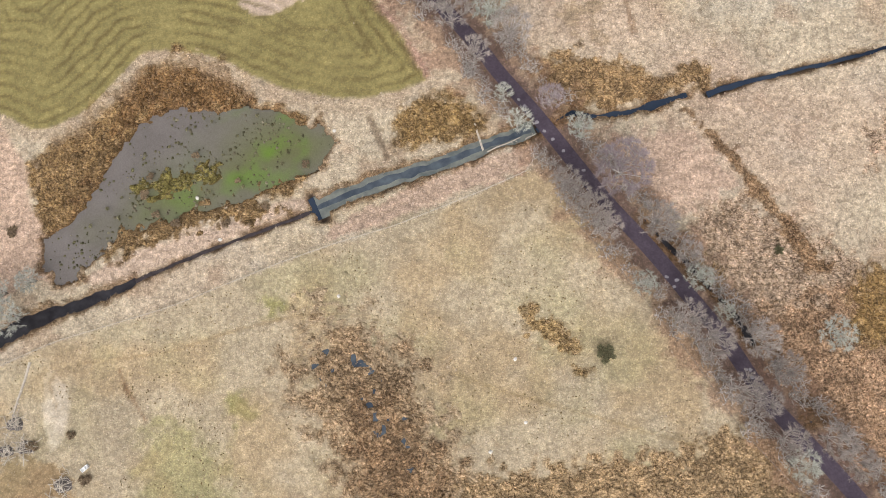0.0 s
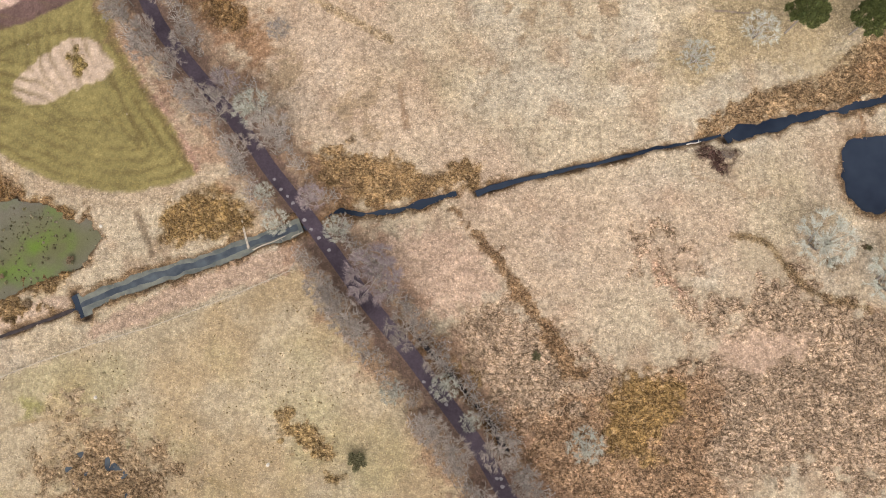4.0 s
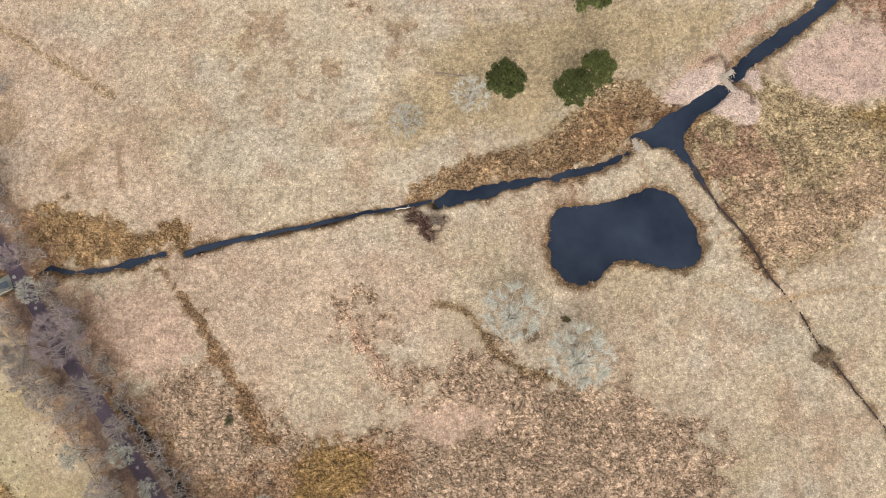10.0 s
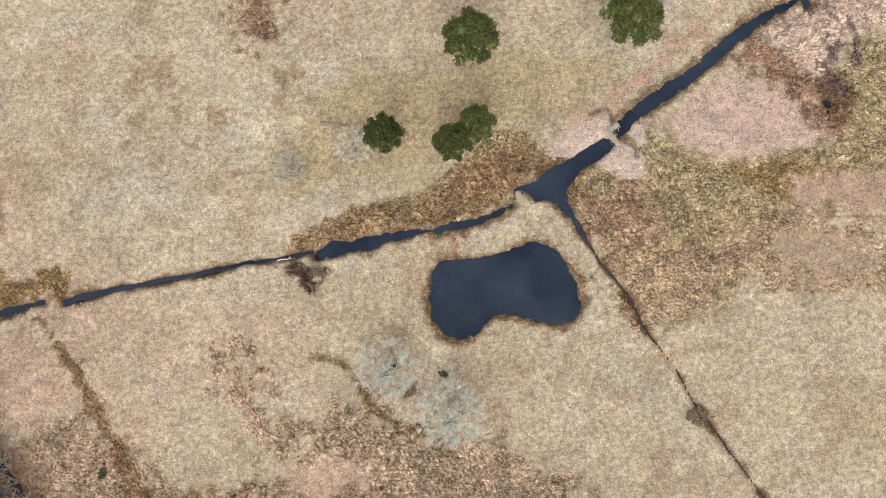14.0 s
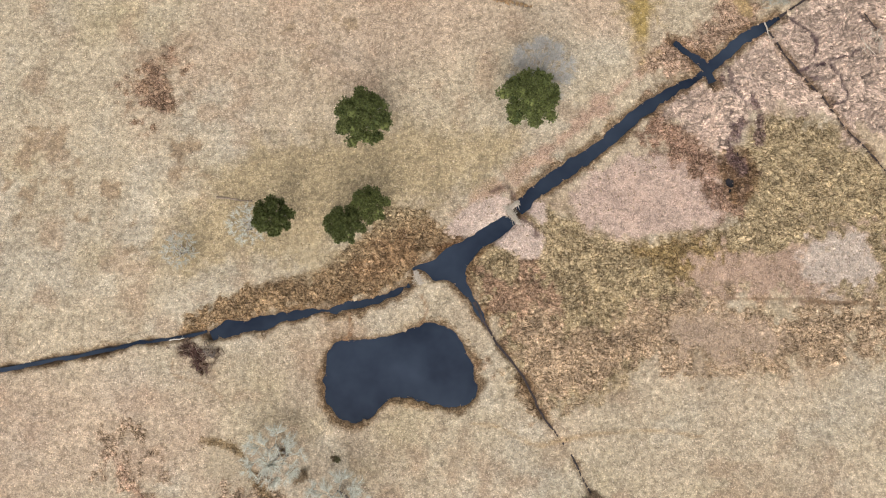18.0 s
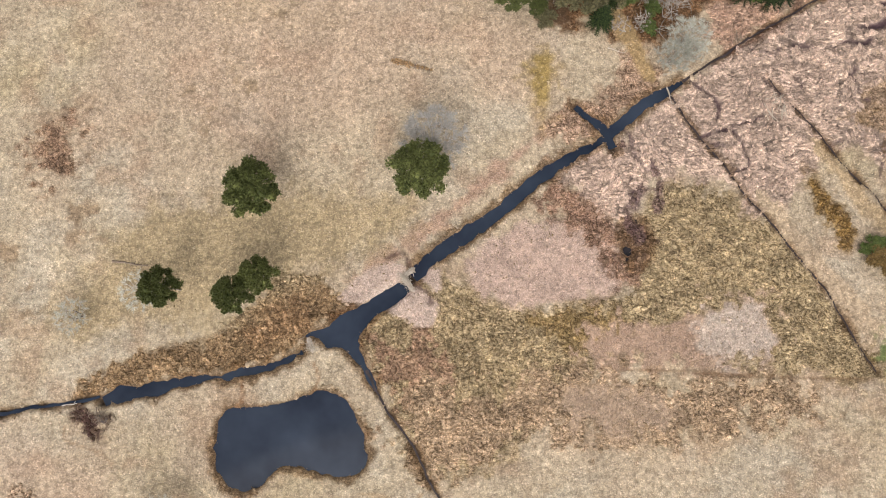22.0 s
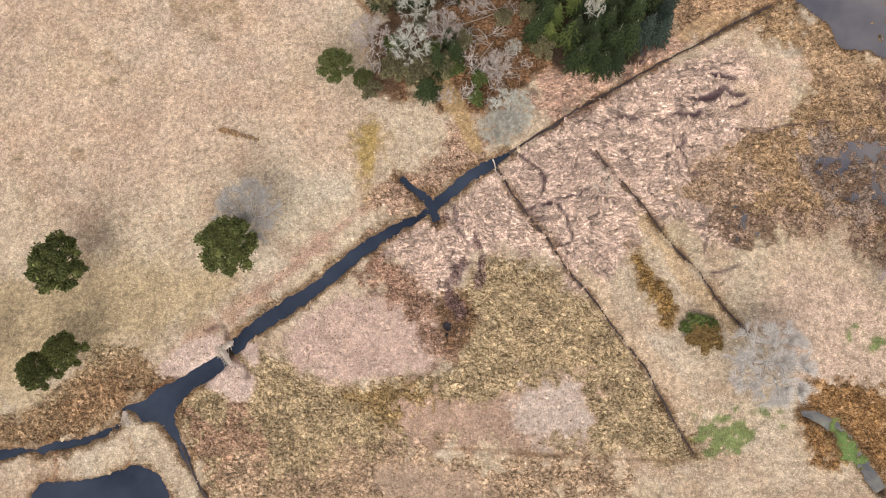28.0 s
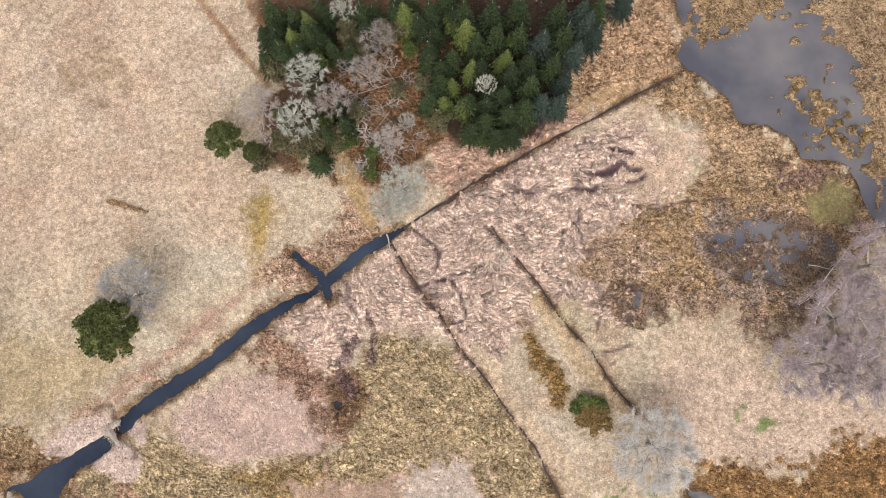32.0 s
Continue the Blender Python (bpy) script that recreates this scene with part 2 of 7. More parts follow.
DEADWOOD = plain_material("dead_brown_wood", (0.12, 0.085, 0.06), (0.26, 0.20, 0.15), 1.2)
ROAD.node_tree.nodes["Principled BSDF"].inputs["Specular IOR Level"].default_value = 0.15
DEADGREY = plain_material("grey_dead_stems", (0.20, 0.18, 0.155), (0.36, 0.33, 0.285), 1.5)
STONE = plain_material("pale_stone", (0.42, 0.38, 0.33), (0.62, 0.58, 0.52), 2.0)


# ---------------------------------------------------------------- fields on the plan
def lattice(ix, iy, seed):
    h = (ix.astype(np.int64) * 374761393 + iy.astype(np.int64) * 668265263 + seed * 1442695041) & 0x7FFFFFFF
    h = ((h ^ (h >> 13)) * 1274126177) & 0x7FFFFFFF
    return ((h ^ (h >> 16)) & 0xFFFF) / 65535.0


def vnoise(x, y, size, seed=0, octaves=3):
    """Value noise about 0.5, from octaves of the given size in metres."""
    out, amp, total = 0.0, 1.0, 0.0
    for o in range(octaves):
        u, v = x / size + 17.3 * o, y / size - 9.1 * o
        ix, iy = np.floor(u), np.floor(v)
        fx, fy = u - ix, v - iy
        fx, fy = fx * fx * (3 - 2 * fx), fy * fy * (3 - 2 * fy)
        a, b = lattice(ix, iy, seed + o), lattice(ix + 1, iy, seed + o)
        c, d = lattice(ix, iy + 1, seed + o), lattice(ix + 1, iy + 1, seed + o)
        out = out + amp * (a + (b - a) * fx + (c - a + (a - b - c + d) * fx) * fy)
        total += amp
        amp, size = amp * 0.5, size * 0.5
    return out / total


def smooth(points, closed=False, steps=5):
    """A rounded line through the given corners."""
    p = np.array(points, float)
    n = len(p)
    out = []
    for i in range(n if closed else n - 1):
        a, b = p[i], p[(i + 1) % n]
        before = p[(i - 1) % n] if closed or i else a
        after = p[(i + 2) % n] if closed or i < n - 2 else b
        for s in range(steps):
            t = s / steps
            out.append(0.5 * (2 * a + (b - before) * t + (2 * before - 5 * a + 4 * b - after) * t * t
                              + (3 * a - before - 3 * b + after) * t ** 3))
    if not closed:
        out.append(p[-1])
    return np.array(out)


def line_field(x, y, line, widths):
    """Distance outside a band along a line, negative inside; widths run along it."""
    best = np.full(x.shape, 1e9)
    w = np.interp(np.linspace(0, 1, len(line)), np.linspace(0, 1, len(widths)), widths)
    for i in range(len(line) - 1):
        a, d = line[i], line[i + 1] - line[i]
        t = np.clip(((x - a[0]) * d[0] + (y - a[1]) * d[1]) / max(d @ d, 1e-9), 0, 1)
        best = np.minimum(best, np.hypot(x - a[0] - t * d[0], y - a[1] - t * d[1]) - 0.5 * (w[i] + (w[i + 1] - w[i]) * t))
    return best


def area_field(x, y, ring):
    """Distance outside a closed outline, negative inside."""
    best, inside = np.full(x.shape, 1e9), np.zeros(x.shape, bool)
    for i in range(len(ring)):
        a, b = ring[i - 1], ring[i]
        d = b - a
        t = np.clip(((x - a[0]) * d[0] + (y - a[1]) * d[1]) / max(d @ d, 1e-9), 0, 1)
        best = np.minimum(best, np.hypot(x - a[0] - t * d[0], y - a[1] - t * d[1]))
        if abs(d[1]) > 1e-9:
            inside ^= ((a[1] > y) != (b[1] > y)) & (x < d[0] * (y - a[1]) / d[1] + a[0])
    return np.where(inside, -best, best)


STEP = 0.5
X0, X1, Y0, Y1 = -232.0, 208.0, -96.0, 142.0
core_x, core_y = np.arange(X0, X1 + 0.1, STEP), np.arange(Y0, Y1 + 0.1, STEP)
far = np.array([1.5, 5, 14, 35, 80, 180, 400, 900, 2200])
axis_x = np.concatenate([X0 - far[::-1], core_x, X1 + far])
axis_y = np.concatenate([Y0 - far[::-1], core_y, Y1 + far])
GX, GY = np.meshgrid(axis_x, axis_y)


def near(field, shape, margin, *rest):
    """Evaluates a field only round its shape; far away it is large."""
    lo, hi = shape.min(0) - margin, shape.max(0) + margin
    i0, i1 = np.searchsorted(axis_x, lo[0]), np.searchsorted(axis_x, hi[0])
    j0, j1 = np.searchsorted(axis_y, lo[1]), np.searchsorted(axis_y, hi[1])
    out = np.full(GX.shape, 99.0)
    if i1 > i0 and j1 > j0:
        out[j0:j1, i0:i1] = field(GX[j0:j1, i0:i1], GY[j0:j1, i0:i1], shape, *rest)
    return out


RAG = (vnoise(GX, GY, 3.0, 3) - 0.5)
RAG_FINE = (vnoise(GX, GY, 1.3, 11, 2) - 0.5)
RAG_WIDE = (vnoise(GX, GY, 14.0, 7) - 0.5)

# ---------------------------------------------------------------- lines and outlines of the plan
LANE = smooth([(-152.2, 78.7), (-142.4, 61.7), (-137.5, 51.6), (-132.8, 43.0)] + [(-116.5, 22.1), (-111.6, 14.9), (-104.5, 5.4), (-98.2, -3.8), (-92.0, -12.8), (-84.9, -21.7), (-77.9, -31.5), (-72.1, -39.9), (-67.5, -48.2), (-63.8, -53.5)] + [(-54.3, -65.1), (-48.5, -73.4)])
WATERS = {}  # name: (line or outline, widths or None, level, material, label)
WATERS["canal_west"] = ([(-217.0, -36.8), (-210.4, -34.3), (-206.1, -32.1), (-201.7, -30.3), (-196.8, -28.9), (-189.6, -26.4), (-184.1, -24.2)], (3.0, 3.0, 2.4, 1.2), -0.30, WATER_DARK, "dark open water of a narrow straight canal")
WATERS["ditch_west"] = ([(-184.1, -24.2), (-178.6, -21.9), (-166.4, -17.6), (-155.2, -13.9), (-149.6, -11.9)], (1.2, 0.8, 0.8, 1.0), -0.34, WATER_DARK, "narrow straight ditch holding dark water")
WATERS["canal_middle"] = ([(-148.3, -11.2), (-139.5, -7.8), (-130.6, -5.2), (-121.6, -2.7), (-115.9, -0.6), (-109.2, 1.6), (-105.2, 3.0)], (3.0, 3.2, 3.0, 3.2), -0.31, WATER_SILT, "silty grey-blue water of a straight canal")
WATERS["canal_stub"] = ([(-149.6, -9.1), (-147.2, -13.2)], (2.2, 2.6), -0.325, WATER, "short dark side arm of the canal")
WATERS["stream_lane"] = ([(-104.3, 1.9), (-98.3, 5.6), (-93.3, 5.0), (-86.6, 5.4), (-80.0, 7.0), (-74.8, 8.5)], (0.5, 0.7, 0.8, 1.3, 1.1), -0.32, WATER, "slow dark stream between sedge banks")
WATERS["stream_meadow"] = ([(-70.9, 8.2), (-62.4, 10.5), (-53.6, 12.2), (-42.6, 14.2), (-36.0, 15.8), (-30.0, 16.5), (-22.9, 18.0)], (1.8, 1.6, 1.3, 1.1, 0.9, 0.9), -0.335, WATER, "narrow stream through dead grass")
WATERS["stream_reach"] = ([(-22.0, 17.0), (-18.9, 18.4), (-12.4, 19.7), (-5.9, 21.3), (1.7, 22.4), (9.2, 24.2), (15.2, 26.7)], (2.4, 2.9, 2.3, 1.5, 1.3, 1.0, 0.8), -0.31, WATER, "widened dark stream below a small dam")
WATERS["dam_reach"] = ([(15.4, 29.7), (17.1, 30.9), (20.0, 31.8), (22.7, 33.9), (26.7, 36.4), (30.8, 38.5), (33.4, 39.9), (35.3, 38.8), (31.7, 35.5), (28.1, 33.2), (26.2, 30.9), (25.5, 28.7), (26.3, 26.9), (27.7, 24.2), (29.1, 21.4), (28.2, 20.9), (26.2, 24.3), (23.9, 27.2), (21.4, 27.8), (19.6, 27.4), (18.6, 29.0), (16.4, 29.7)], None, -0.29, WATER, "dark pool held back by a small dam")
WATERS["ditch_southeast"] = ([(27.3, 23.7), (29.0, 20.4), (31.5, 16.2), (36.5, 9.8), (39.3, 4.0), (42.2, -0.2), (45.1, -4.3), (47.9, -9.9), (52.5, -16.4), (58.9, -25.7), (61.6, -29.7), (67.7, -38.5)], (1.1, 0.8, 0.7, 0.65, 0.6, 0.6), -0.36, WATER_DARK, "thin dark drainage ditch across the meadow")
WATERS["canal_east"] = ([(35.5, 41.4), (40.3, 45.7), (45.9, 49.6), (51.6, 53.6)] + [(54.8, 56.4), (60.2, 60.8), (65.6, 64.8), (69.9, 67.0), (73.2, 69.1)], (2.5, 2.8, 2.7, 2.4, 1.6, 1.1), -0.30, WATER, "straight dark canal beside the reed marsh")
WATERS["canal_arm"] = ([(73.2, 69.1), (70.5, 71.5), (66.7, 74.7)], (1.9, 1.7, 0.9), -0.325, WATER, "short arm of the canal ending in reeds")
WATERS["canal_north"] = ([(73.8, 66.5), (73.2, 69.1), (76.5, 72.1), (79.8, 75.0), (83.6, 77.3), (87.5, 79.8)], (1.6, 2.2, 2.4, 2.1, 1.2), -0.315, WATER, "dark canal running under a pale willow")
WATERS["ditch_north"] = ([(87.5, 79.8), (91.9, 83.0)] + [(96.5, 85.8), (99.7, 88.1), (105.0, 91.4), (112.5, 95.7), (117.9, 98.8), (124.3, 102.2), (130.8, 106.2), (138.4, 110.2)], (1.0, 0.7, 0.55, 0.5, 0.5), -0.34, WATER_DARK, "narrow ditch between wood and marsh")
WATERS["ditch_reeds"] = ([(84.9, 77.0), (90.5, 68.6), (94.8, 63.4), (98.1, 58.2), (102.4, 53.2), (107.7, 46.1), (112.9, 39.2), (117.1, 31.3), (121.1, 24.5)], (0.8, 0.65, 0.6, 0.6), -0.36, WATER_DARK, "thin dark ditch along a reed bed")
WATERS["ditch_marsh"] = ([(104.1, 80.6), (107.3, 76.3), (112.7, 70.1), (118.0, 62.8), (123.2, 57.2), (126.3, 52.2), (131.4, 46.7)], (0.5, 0.65, 0.6), -0.355, WATER_DARK, "thin dark ditch beside a grassy path")
WATERS["lake"] = ([(139.8, 132.4), (139.1, 125.5), (141.2, 118.7), (139.5, 114.2), (144.3, 109.8), (149.1, 105.9), (151.2, 101.6), (157.5, 100.6), (162.2, 96.8), (162.7, 94.6), (169.0, 94.2), (172.1, 91.5), (174.0, 86.2), (177.0, 82.0), (186.2, 77.9), (197.4, 93.1), (199.7, 133.2)], None, -0.30, WATER_LAKE, "shallow grey lake edged by reeds")
WATERS["pond"] = ([(-0.1, 14.0), (-0.6, 11.3), (-0.5, 7.9), (0.5, 4.7), (2.3, 2.5), (4.9, 1.7), (7.9, 2.3), (9.8, 4.0), (11.5, 5.6), (13.8, 6.0), (16.4, 5.8), (19.5, 4.9), (22.6, 4.4), (25.1, 4.5), (27.1, 5.6), (27.8, 7.7), (27.3, 10.6), (25.8, 14.6), (24.3, 17.4), (22.5, 18.8), (19.4, 19.8), (16.0, 19.0), (12.2, 17.7), (7.9, 16.7), (3.8, 16.5), (1.4, 15.9)], None, -0.32, WATER, "kidney-shaped dark pond with a clear mown edge")
WATERS["marsh_water"] = ([(-203.1, -16.9), (-197.6, -12.1), (-195.0, -7.0), (-190.7, -1.4), (-186.9, 5.4), (-182.9, 8.2), (-174.9, 10.2), (-166.7, 9.2), (-162.1, 9.5), (-152.9, 7.3), (-146.1, 4.0), (-145.0, 1.0), (-148.5, -2.8), (-153.0, -4.9), (-160.8, -8.6), (-168.7, -11.1), (-177.7, -13.5), (-188.8, -17.5), (-194.3, -21.8), (-199.8, -23.8)], None, -0.30, WATER_MARSH, "shallow grey marsh water with green algae")

WATERS["canal_channel"] = ([(-148.3, -11.2), (-139.5, -7.8), (-130.6, -5.2), (-121.6, -2.7), (-115.9, -0.6), (-109.2, 1.6), (-105.8, 2.8)], (0.8, 1.6, 1.1, 1.5), -0.304, WATER_CHANNEL, "dark deeper channel in the middle of a silty canal")
WATERS["puddle_pasture"] = ([(-149.8, -40.8), (-144.4, -38.4), (-140.1, -41.1), (-133.9, -47.6), (-130.0, -56.9), (-132.2, -61.8), (-136.2, -56.7), (-140.3, -51.5), (-145.6, -47.2)], None, -0.2, WATER_CHANNEL, "shallow grey puddles among brown rushes")
WATERS["lane_ditch"] = ([(-85.3, -16.0), (-81.3, -21.3), (-78.1, -24.5), (-73.6, -30.6), (-70.3, -34.5), (-67.0, -40.7)], (0.5, 0.9, 0.8, 1.0), -0.33, WATER_DARK, "dark water in the ditch beside the lane")
WATERS["lane_pool"] = ([(-59.2, -52.3), (-57.7, -52.0), (-56.9, -54.0), (-58.3, -55.1), (-59.6, -54.1)], None, -0.345, WATER, "small dark pool beside the lane")
WATERS["green_pool"] = ([(75.1, 51.2), (78.4, 52.8), (80.4, 49.6), (79.3, 44.3), (76.1, 44.2)], None, -0.34, WATER_DARK, "small muddy pools in the reed bed")
WATERS["marsh_pool"] = ([(145.4, 79.2), (152.9, 83.1), (164.4, 81.7), (169.4, 76.5), (162.0, 71.1), (152.6, 70.9), (146.4, 73.9)], None, -0.32, WATER_LAKE, "shallow grey pool in the lakeside marsh")
WATERS["marsh_pool_west"] = ([(124.3, 67.2), (129.5, 70.4), (134.7, 67.4), (136.8, 64.3), (132.6, 62.6), (127.4, 64.1)], None, -0.33, WATER_LAKE, "shallow grey pool in the lakeside marsh")
WATERS["green_ditch"] = ([(140.4, 32.5), (144.4, 31.1), (147.2, 28.7), (149.9, 24.9), (153.5, 19.2)], (0.4, 2.4, 2.6, 2.0), -0.315, WATER_MARSH, "broad ditch clouded with green algae")

# colours of what grows: straw, sedge, moss, mud
STRAW, STRAW_PINK, STRAW_PALE = tone(207, 191, 159), tone(211, 183, 154), tone(216, 201, 174)
PASTURE, SEDGE, SEDGE_RED, OLIVE = tone(191, 175, 142), tone(172, 145, 108), tone(201, 176, 146), tone(194, 174, 134)
MUD, MOSS, GREEN, REED = tone(132, 108, 100), tone(182, 158, 98), tone(124, 136, 84), tone(219, 195, 172)
STUBBLE = tone(148, 137, 86)

# outline, colour, softness in metres, kind of growth, raggedness
# growth: p pasture, m mown, s straw, g sedge in long strokes, r flattened reed in lumps, f fine reed
ZONES = []
ZONES.append(([(-232.0, -44.3), (-210.1, -39.5), (-199.2, -35.3), (-177.2, -29.6), (-155.2, -21.7), (-144.1, -18.3), (-133.1, -15.5), (-116.3, -9.5), (-106.2, -5.4), (-99.9, -9.1), (-89.0, -22.8), (-80.5, -34.9), (-71.4, -47.7), (-62.8, -60.9), (-57.9, -69.8), (-55.2, -79.3), (-229.0, -75.0)], PASTURE, 1.5, "p", 1))
ZONES.append(([(-225.4, 10.9), (-213.5, 11.0), (-206.3, 7.6), (-199.3, 9.0), (-193.6, 13.0), (-189.1, 17.6), (-184.6, 22.2), (-177.5, 22.8), (-166.9, 20.0), (-157.6, 14.7), (-148.3, 11.8), (-138.1, 10.7), (-127.8, 13.1), (-125.9, 16.6), (-132.0, 26.7), (-135.3, 31.9), (-143.4, 43.7), (-155.3, 65.6), (-243.2, 71.6)], STUBBLE, 0.8, "m", 1))
ZONES.append(([(-164.1, 32.8), (-162.5, 36.3), (-156.9, 42.1), (-150.0, 44.2), (-145.8, 40.3), (-144.0, 36.6), (-149.7, 33.3), (-159.9, 29.0)], tone(206, 184, 158), 0.5, "m", 1.5))
ZONES.append(([(-153.9, 39.5), (-151.6, 41.6), (-149.8, 38.7), (-151.5, 36.7)], tone(158, 138, 80), 1.0, "g", 3))
ZONES.append(([(-207.2, 41.7), (-180.2, 41.9), (-171.0, 45.6), (-160.6, 48.5), (-149.1, 57.9), (-208.8, 61.2)], tone(112, 90, 82), 0.5, "m", 0.5))
ZONES.append(([(-207.5, 45.4), (-180.4, 45.8), (-173.5, 48.9), (-165.5, 53.7), (-208.6, 58.6)], tone(206, 178, 158), 0.6, "m", 0.5))
ZONES.append(([(-205.8, 0.4), (-195.8, 8.9), (-190.1, 14.0), (-183.4, 20.9), (-175.1, 22.3), (-166.9, 18.8), (-162.2, 11.9), (-150.7, 9.0), (-148.4, 5.3), (-150.7, -6.8), (-168.7, -12.2), (-191.0, -19.7), (-194.3, -21.8), (-199.8, -23.8), (-203.8, -14.7)], tone(160, 132, 88), 2.0, "g", 5))
ZONES.append(([(-185.6, 18.6), (-178.6, 20.1), (-170.4, 19.0), (-164.5, 13.9), (-166.8, 10.4), (-174.9, 10.8), (-184.2, 10.1), (-189.8, 5.6)], tone(138, 108, 68), 2.5, "g", 7))
ZONES.append(([(-132.4, 8.6), (-123.3, 11.7), (-115.6, 6.6), (-113.6, 2.4), (-118.0, 2.0), (-128.2, -0.4), (-133.8, 0.5)], tone(164, 136, 88), 2.5, "g", 5))
ZONES.append(([(-193.1, -22.4), (-177.6, -16.3), (-150.7, -8.5), (-148.5, -10.5), (-166.4, -17.2), (-188.5, -24.6)], tone(210, 186, 158), 0.8, "s", 1.5))
ZONES.append(([(-149.2, -31.8), (-142.2, -32.6), (-135.8, -37.1), (-131.6, -40.4), (-128.6, -46.8), (-124.6, -53.0), (-120.6, -58.2), (-121.3, -73.8), (-140.7, -73.4), (-144.6, -57.5), (-152.0, -49.1), (-155.2, -41.7), (-150.9, -37.6)], tone(178, 152, 116), 7.0, "g", 10))
ZONES.append(([(-140.2, -46.4), (-136.1, -49.6), (-132.0, -55.8), (-123.9, -61.1), (-122.3, -73.8), (-136.6, -73.5), (-140.5, -60.6)], tone(158, 130, 96), 6.0, "g", 10))
ZONES.append(([(-121.9, -63.1), (-97.2, -61.4), (-80.7, -58.9), (-72.0, -53.2), (-66.3, -56.9), (-59.6, -68.0), (-60.0, -79.2), (-124.5, -77.6)], tone(184, 157, 116), 2.5, "g", 8))
ZONES.append(([(-220.7, 11.9), (-210.9, 6.6), (-205.2, -10.0), (-200.5, -22.7), (-207.7, -24.6), (-217.5, -29.7)], STRAW_PINK, 1.0, "s", 2))
ZONES.append(([(-201.0, -43.2), (-198.3, -41.7), (-196.3, -47.6), (-196.5, -53.8), (-199.8, -54.7)], STRAW_PALE, 0.8, "m", 1))
ZONES.append(([(-107.8, -32.3), (-104.2, -34.0), (-97.3, -41.6), (-97.9, -43.2), (-103.0, -40.4), (-106.9, -36.0)], tone(170, 144, 98), 2.0, "g", 8))
ZONES.append(([(-165.9, -47.0), (-162.7, -46.1), (-160.0, -48.3), (-161.1, -50.8), (-164.8, -51.2)], tone(148, 148, 92), 2.0, "p", 3))
ZONES.append(([(-159.0, -28.7), (-156.3, -28.3), (-155.2, -30.5), (-157.9, -30.9)], tone(156, 150, 96), 1.5, "p", 3))
ZONES.append(([(-179.8, -54.3), (-172.3, -52.5), (-165.7, -60.8), (-167.7, -72.7), (-181.3, -72.3)], tone(174, 164, 118), 6.0, "p", 8))
ZONES.append(([(-212.0, -58.5), (-202.3, -57.7), (-194.5, -62.0), (-191.9, -72.0), (-214.3, -71.5)], tone(168, 144, 106), 2.0, "p", 6))
ZONES.append(([(-106.0, 15.3), (-98.1, 18.6), (-89.1, 17.2), (-80.1, 12.5), (-73.4, 15.8), (-70.1, 11.2), (-75.6, 9.1), (-82.2, 7.0), (-93.3, 5.5), (-100.0, 7.3)], tone(178, 148, 104), 1.5, "g", 5))
ZONES.append(([(-133.6, 56.5), (-123.1, 61.1), (-115.5, 50.9), (-110.4, 39.9), (-117.1, 35.3), (-125.8, 45.2)], tone(176, 142, 108), 3.0, "s", 8))
ZONES.append(([(-128.6, 52.6), (-121.0, 53.6), (-114.8, 48.5), (-117.5, 43.7), (-123.4, 44.5), (-127.1, 47.7)], tone(150, 120, 78), 2.0, "g", 7))
ZONES.append(([(-145.9, -15.0), (-141.6, -13.1), (-128.5, -7.1), (-118.6, -3.2), (-105.4, -0.3), (-106.7, -4.9), (-119.4, -9.5), (-141.3, -16.8), (-145.6, -18.2)], tone(206, 180, 152), 0.8, "s", 2))
ZONES.append(([(-142.4, 45.1), (-138.5, 40.7), (-129.3, 25.1), (-124.8, 16.9), (-127.1, 16.4), (-132.8, 25.2), (-140.8, 39.6)], tone(196, 160, 136), 1.5, "s", 3))
ZONES.append(([(-64.8, -30.5), (-49.0, -29.1), (-36.5, -29.2), (-28.0, -23.7), (-22.3, -14.4), (-11.8, -12.5), (1.4, -16.8)] + [(18.9, -18.0), (28.6, -31.7), (18.2, -46.1), (-32.0, -46.6)] + [(-64.9, -52.5)], SEDGE_RED, 3.0, "g", 10))
ZONES.append(([(-79.7, -19.0), (-71.1, -23.2), (-64.8, -30.5), (-64.9, -52.5), (-69.0, -42.6), (-75.3, -30.4)], tone(166, 134, 86), 2.5, "g", 6))
ZONES.append(([(-70.6, -31.7), (-47.3, -28.6), (-30.0, -29.3), (-35.1, -65.5), (-52.7, -64.9), (-61.1, -50.6)], tone(186, 154, 120), 3.0, "g", 6))
ZONES.append(([(-47.9, -29.1), (-37.5, -28.7), (-35.6, -34.8), (-41.0, -42.7), (-47.2, -40.7)], tone(168, 138, 88), 2.0, "g", 6))
ZONES.append(([(-26.7, -19.6), (-14.3, -19.7), (-12.5, -23.8), (-20.9, -26.8), (-27.0, -24.7)], STRAW_PINK, 2.0, "s", 5))
ZONES.append(([(-38.8, -2.5), (-32.7, -10.1), (-26.6, -16.4), (-28.8, -18.5), (-34.9, -13.2), (-41.0, -4.6)], tone(188, 152, 126), 1.5, "g", 5))
ZONES.append(([(-21.7, -1.7), (-15.4, -2.9), (-8.7, -13.5), (-12.8, -11.4), (-21.0, -8.1)], tone(188, 172, 142), 2.5, "p", 4))
ZONES.append(([(-26.6, 19.8), (-18.0, 25.3), (-3.8, 29.6), (3.9, 34.1), (12.8, 42.0), (21.5, 38.4), (24.7, 36.1), (15.9, 31.7), (13.6, 27.3), (1.7, 23.5), (-12.4, 20.8), (-23.3, 18.1)], SEDGE, 1.2, "g", 3))
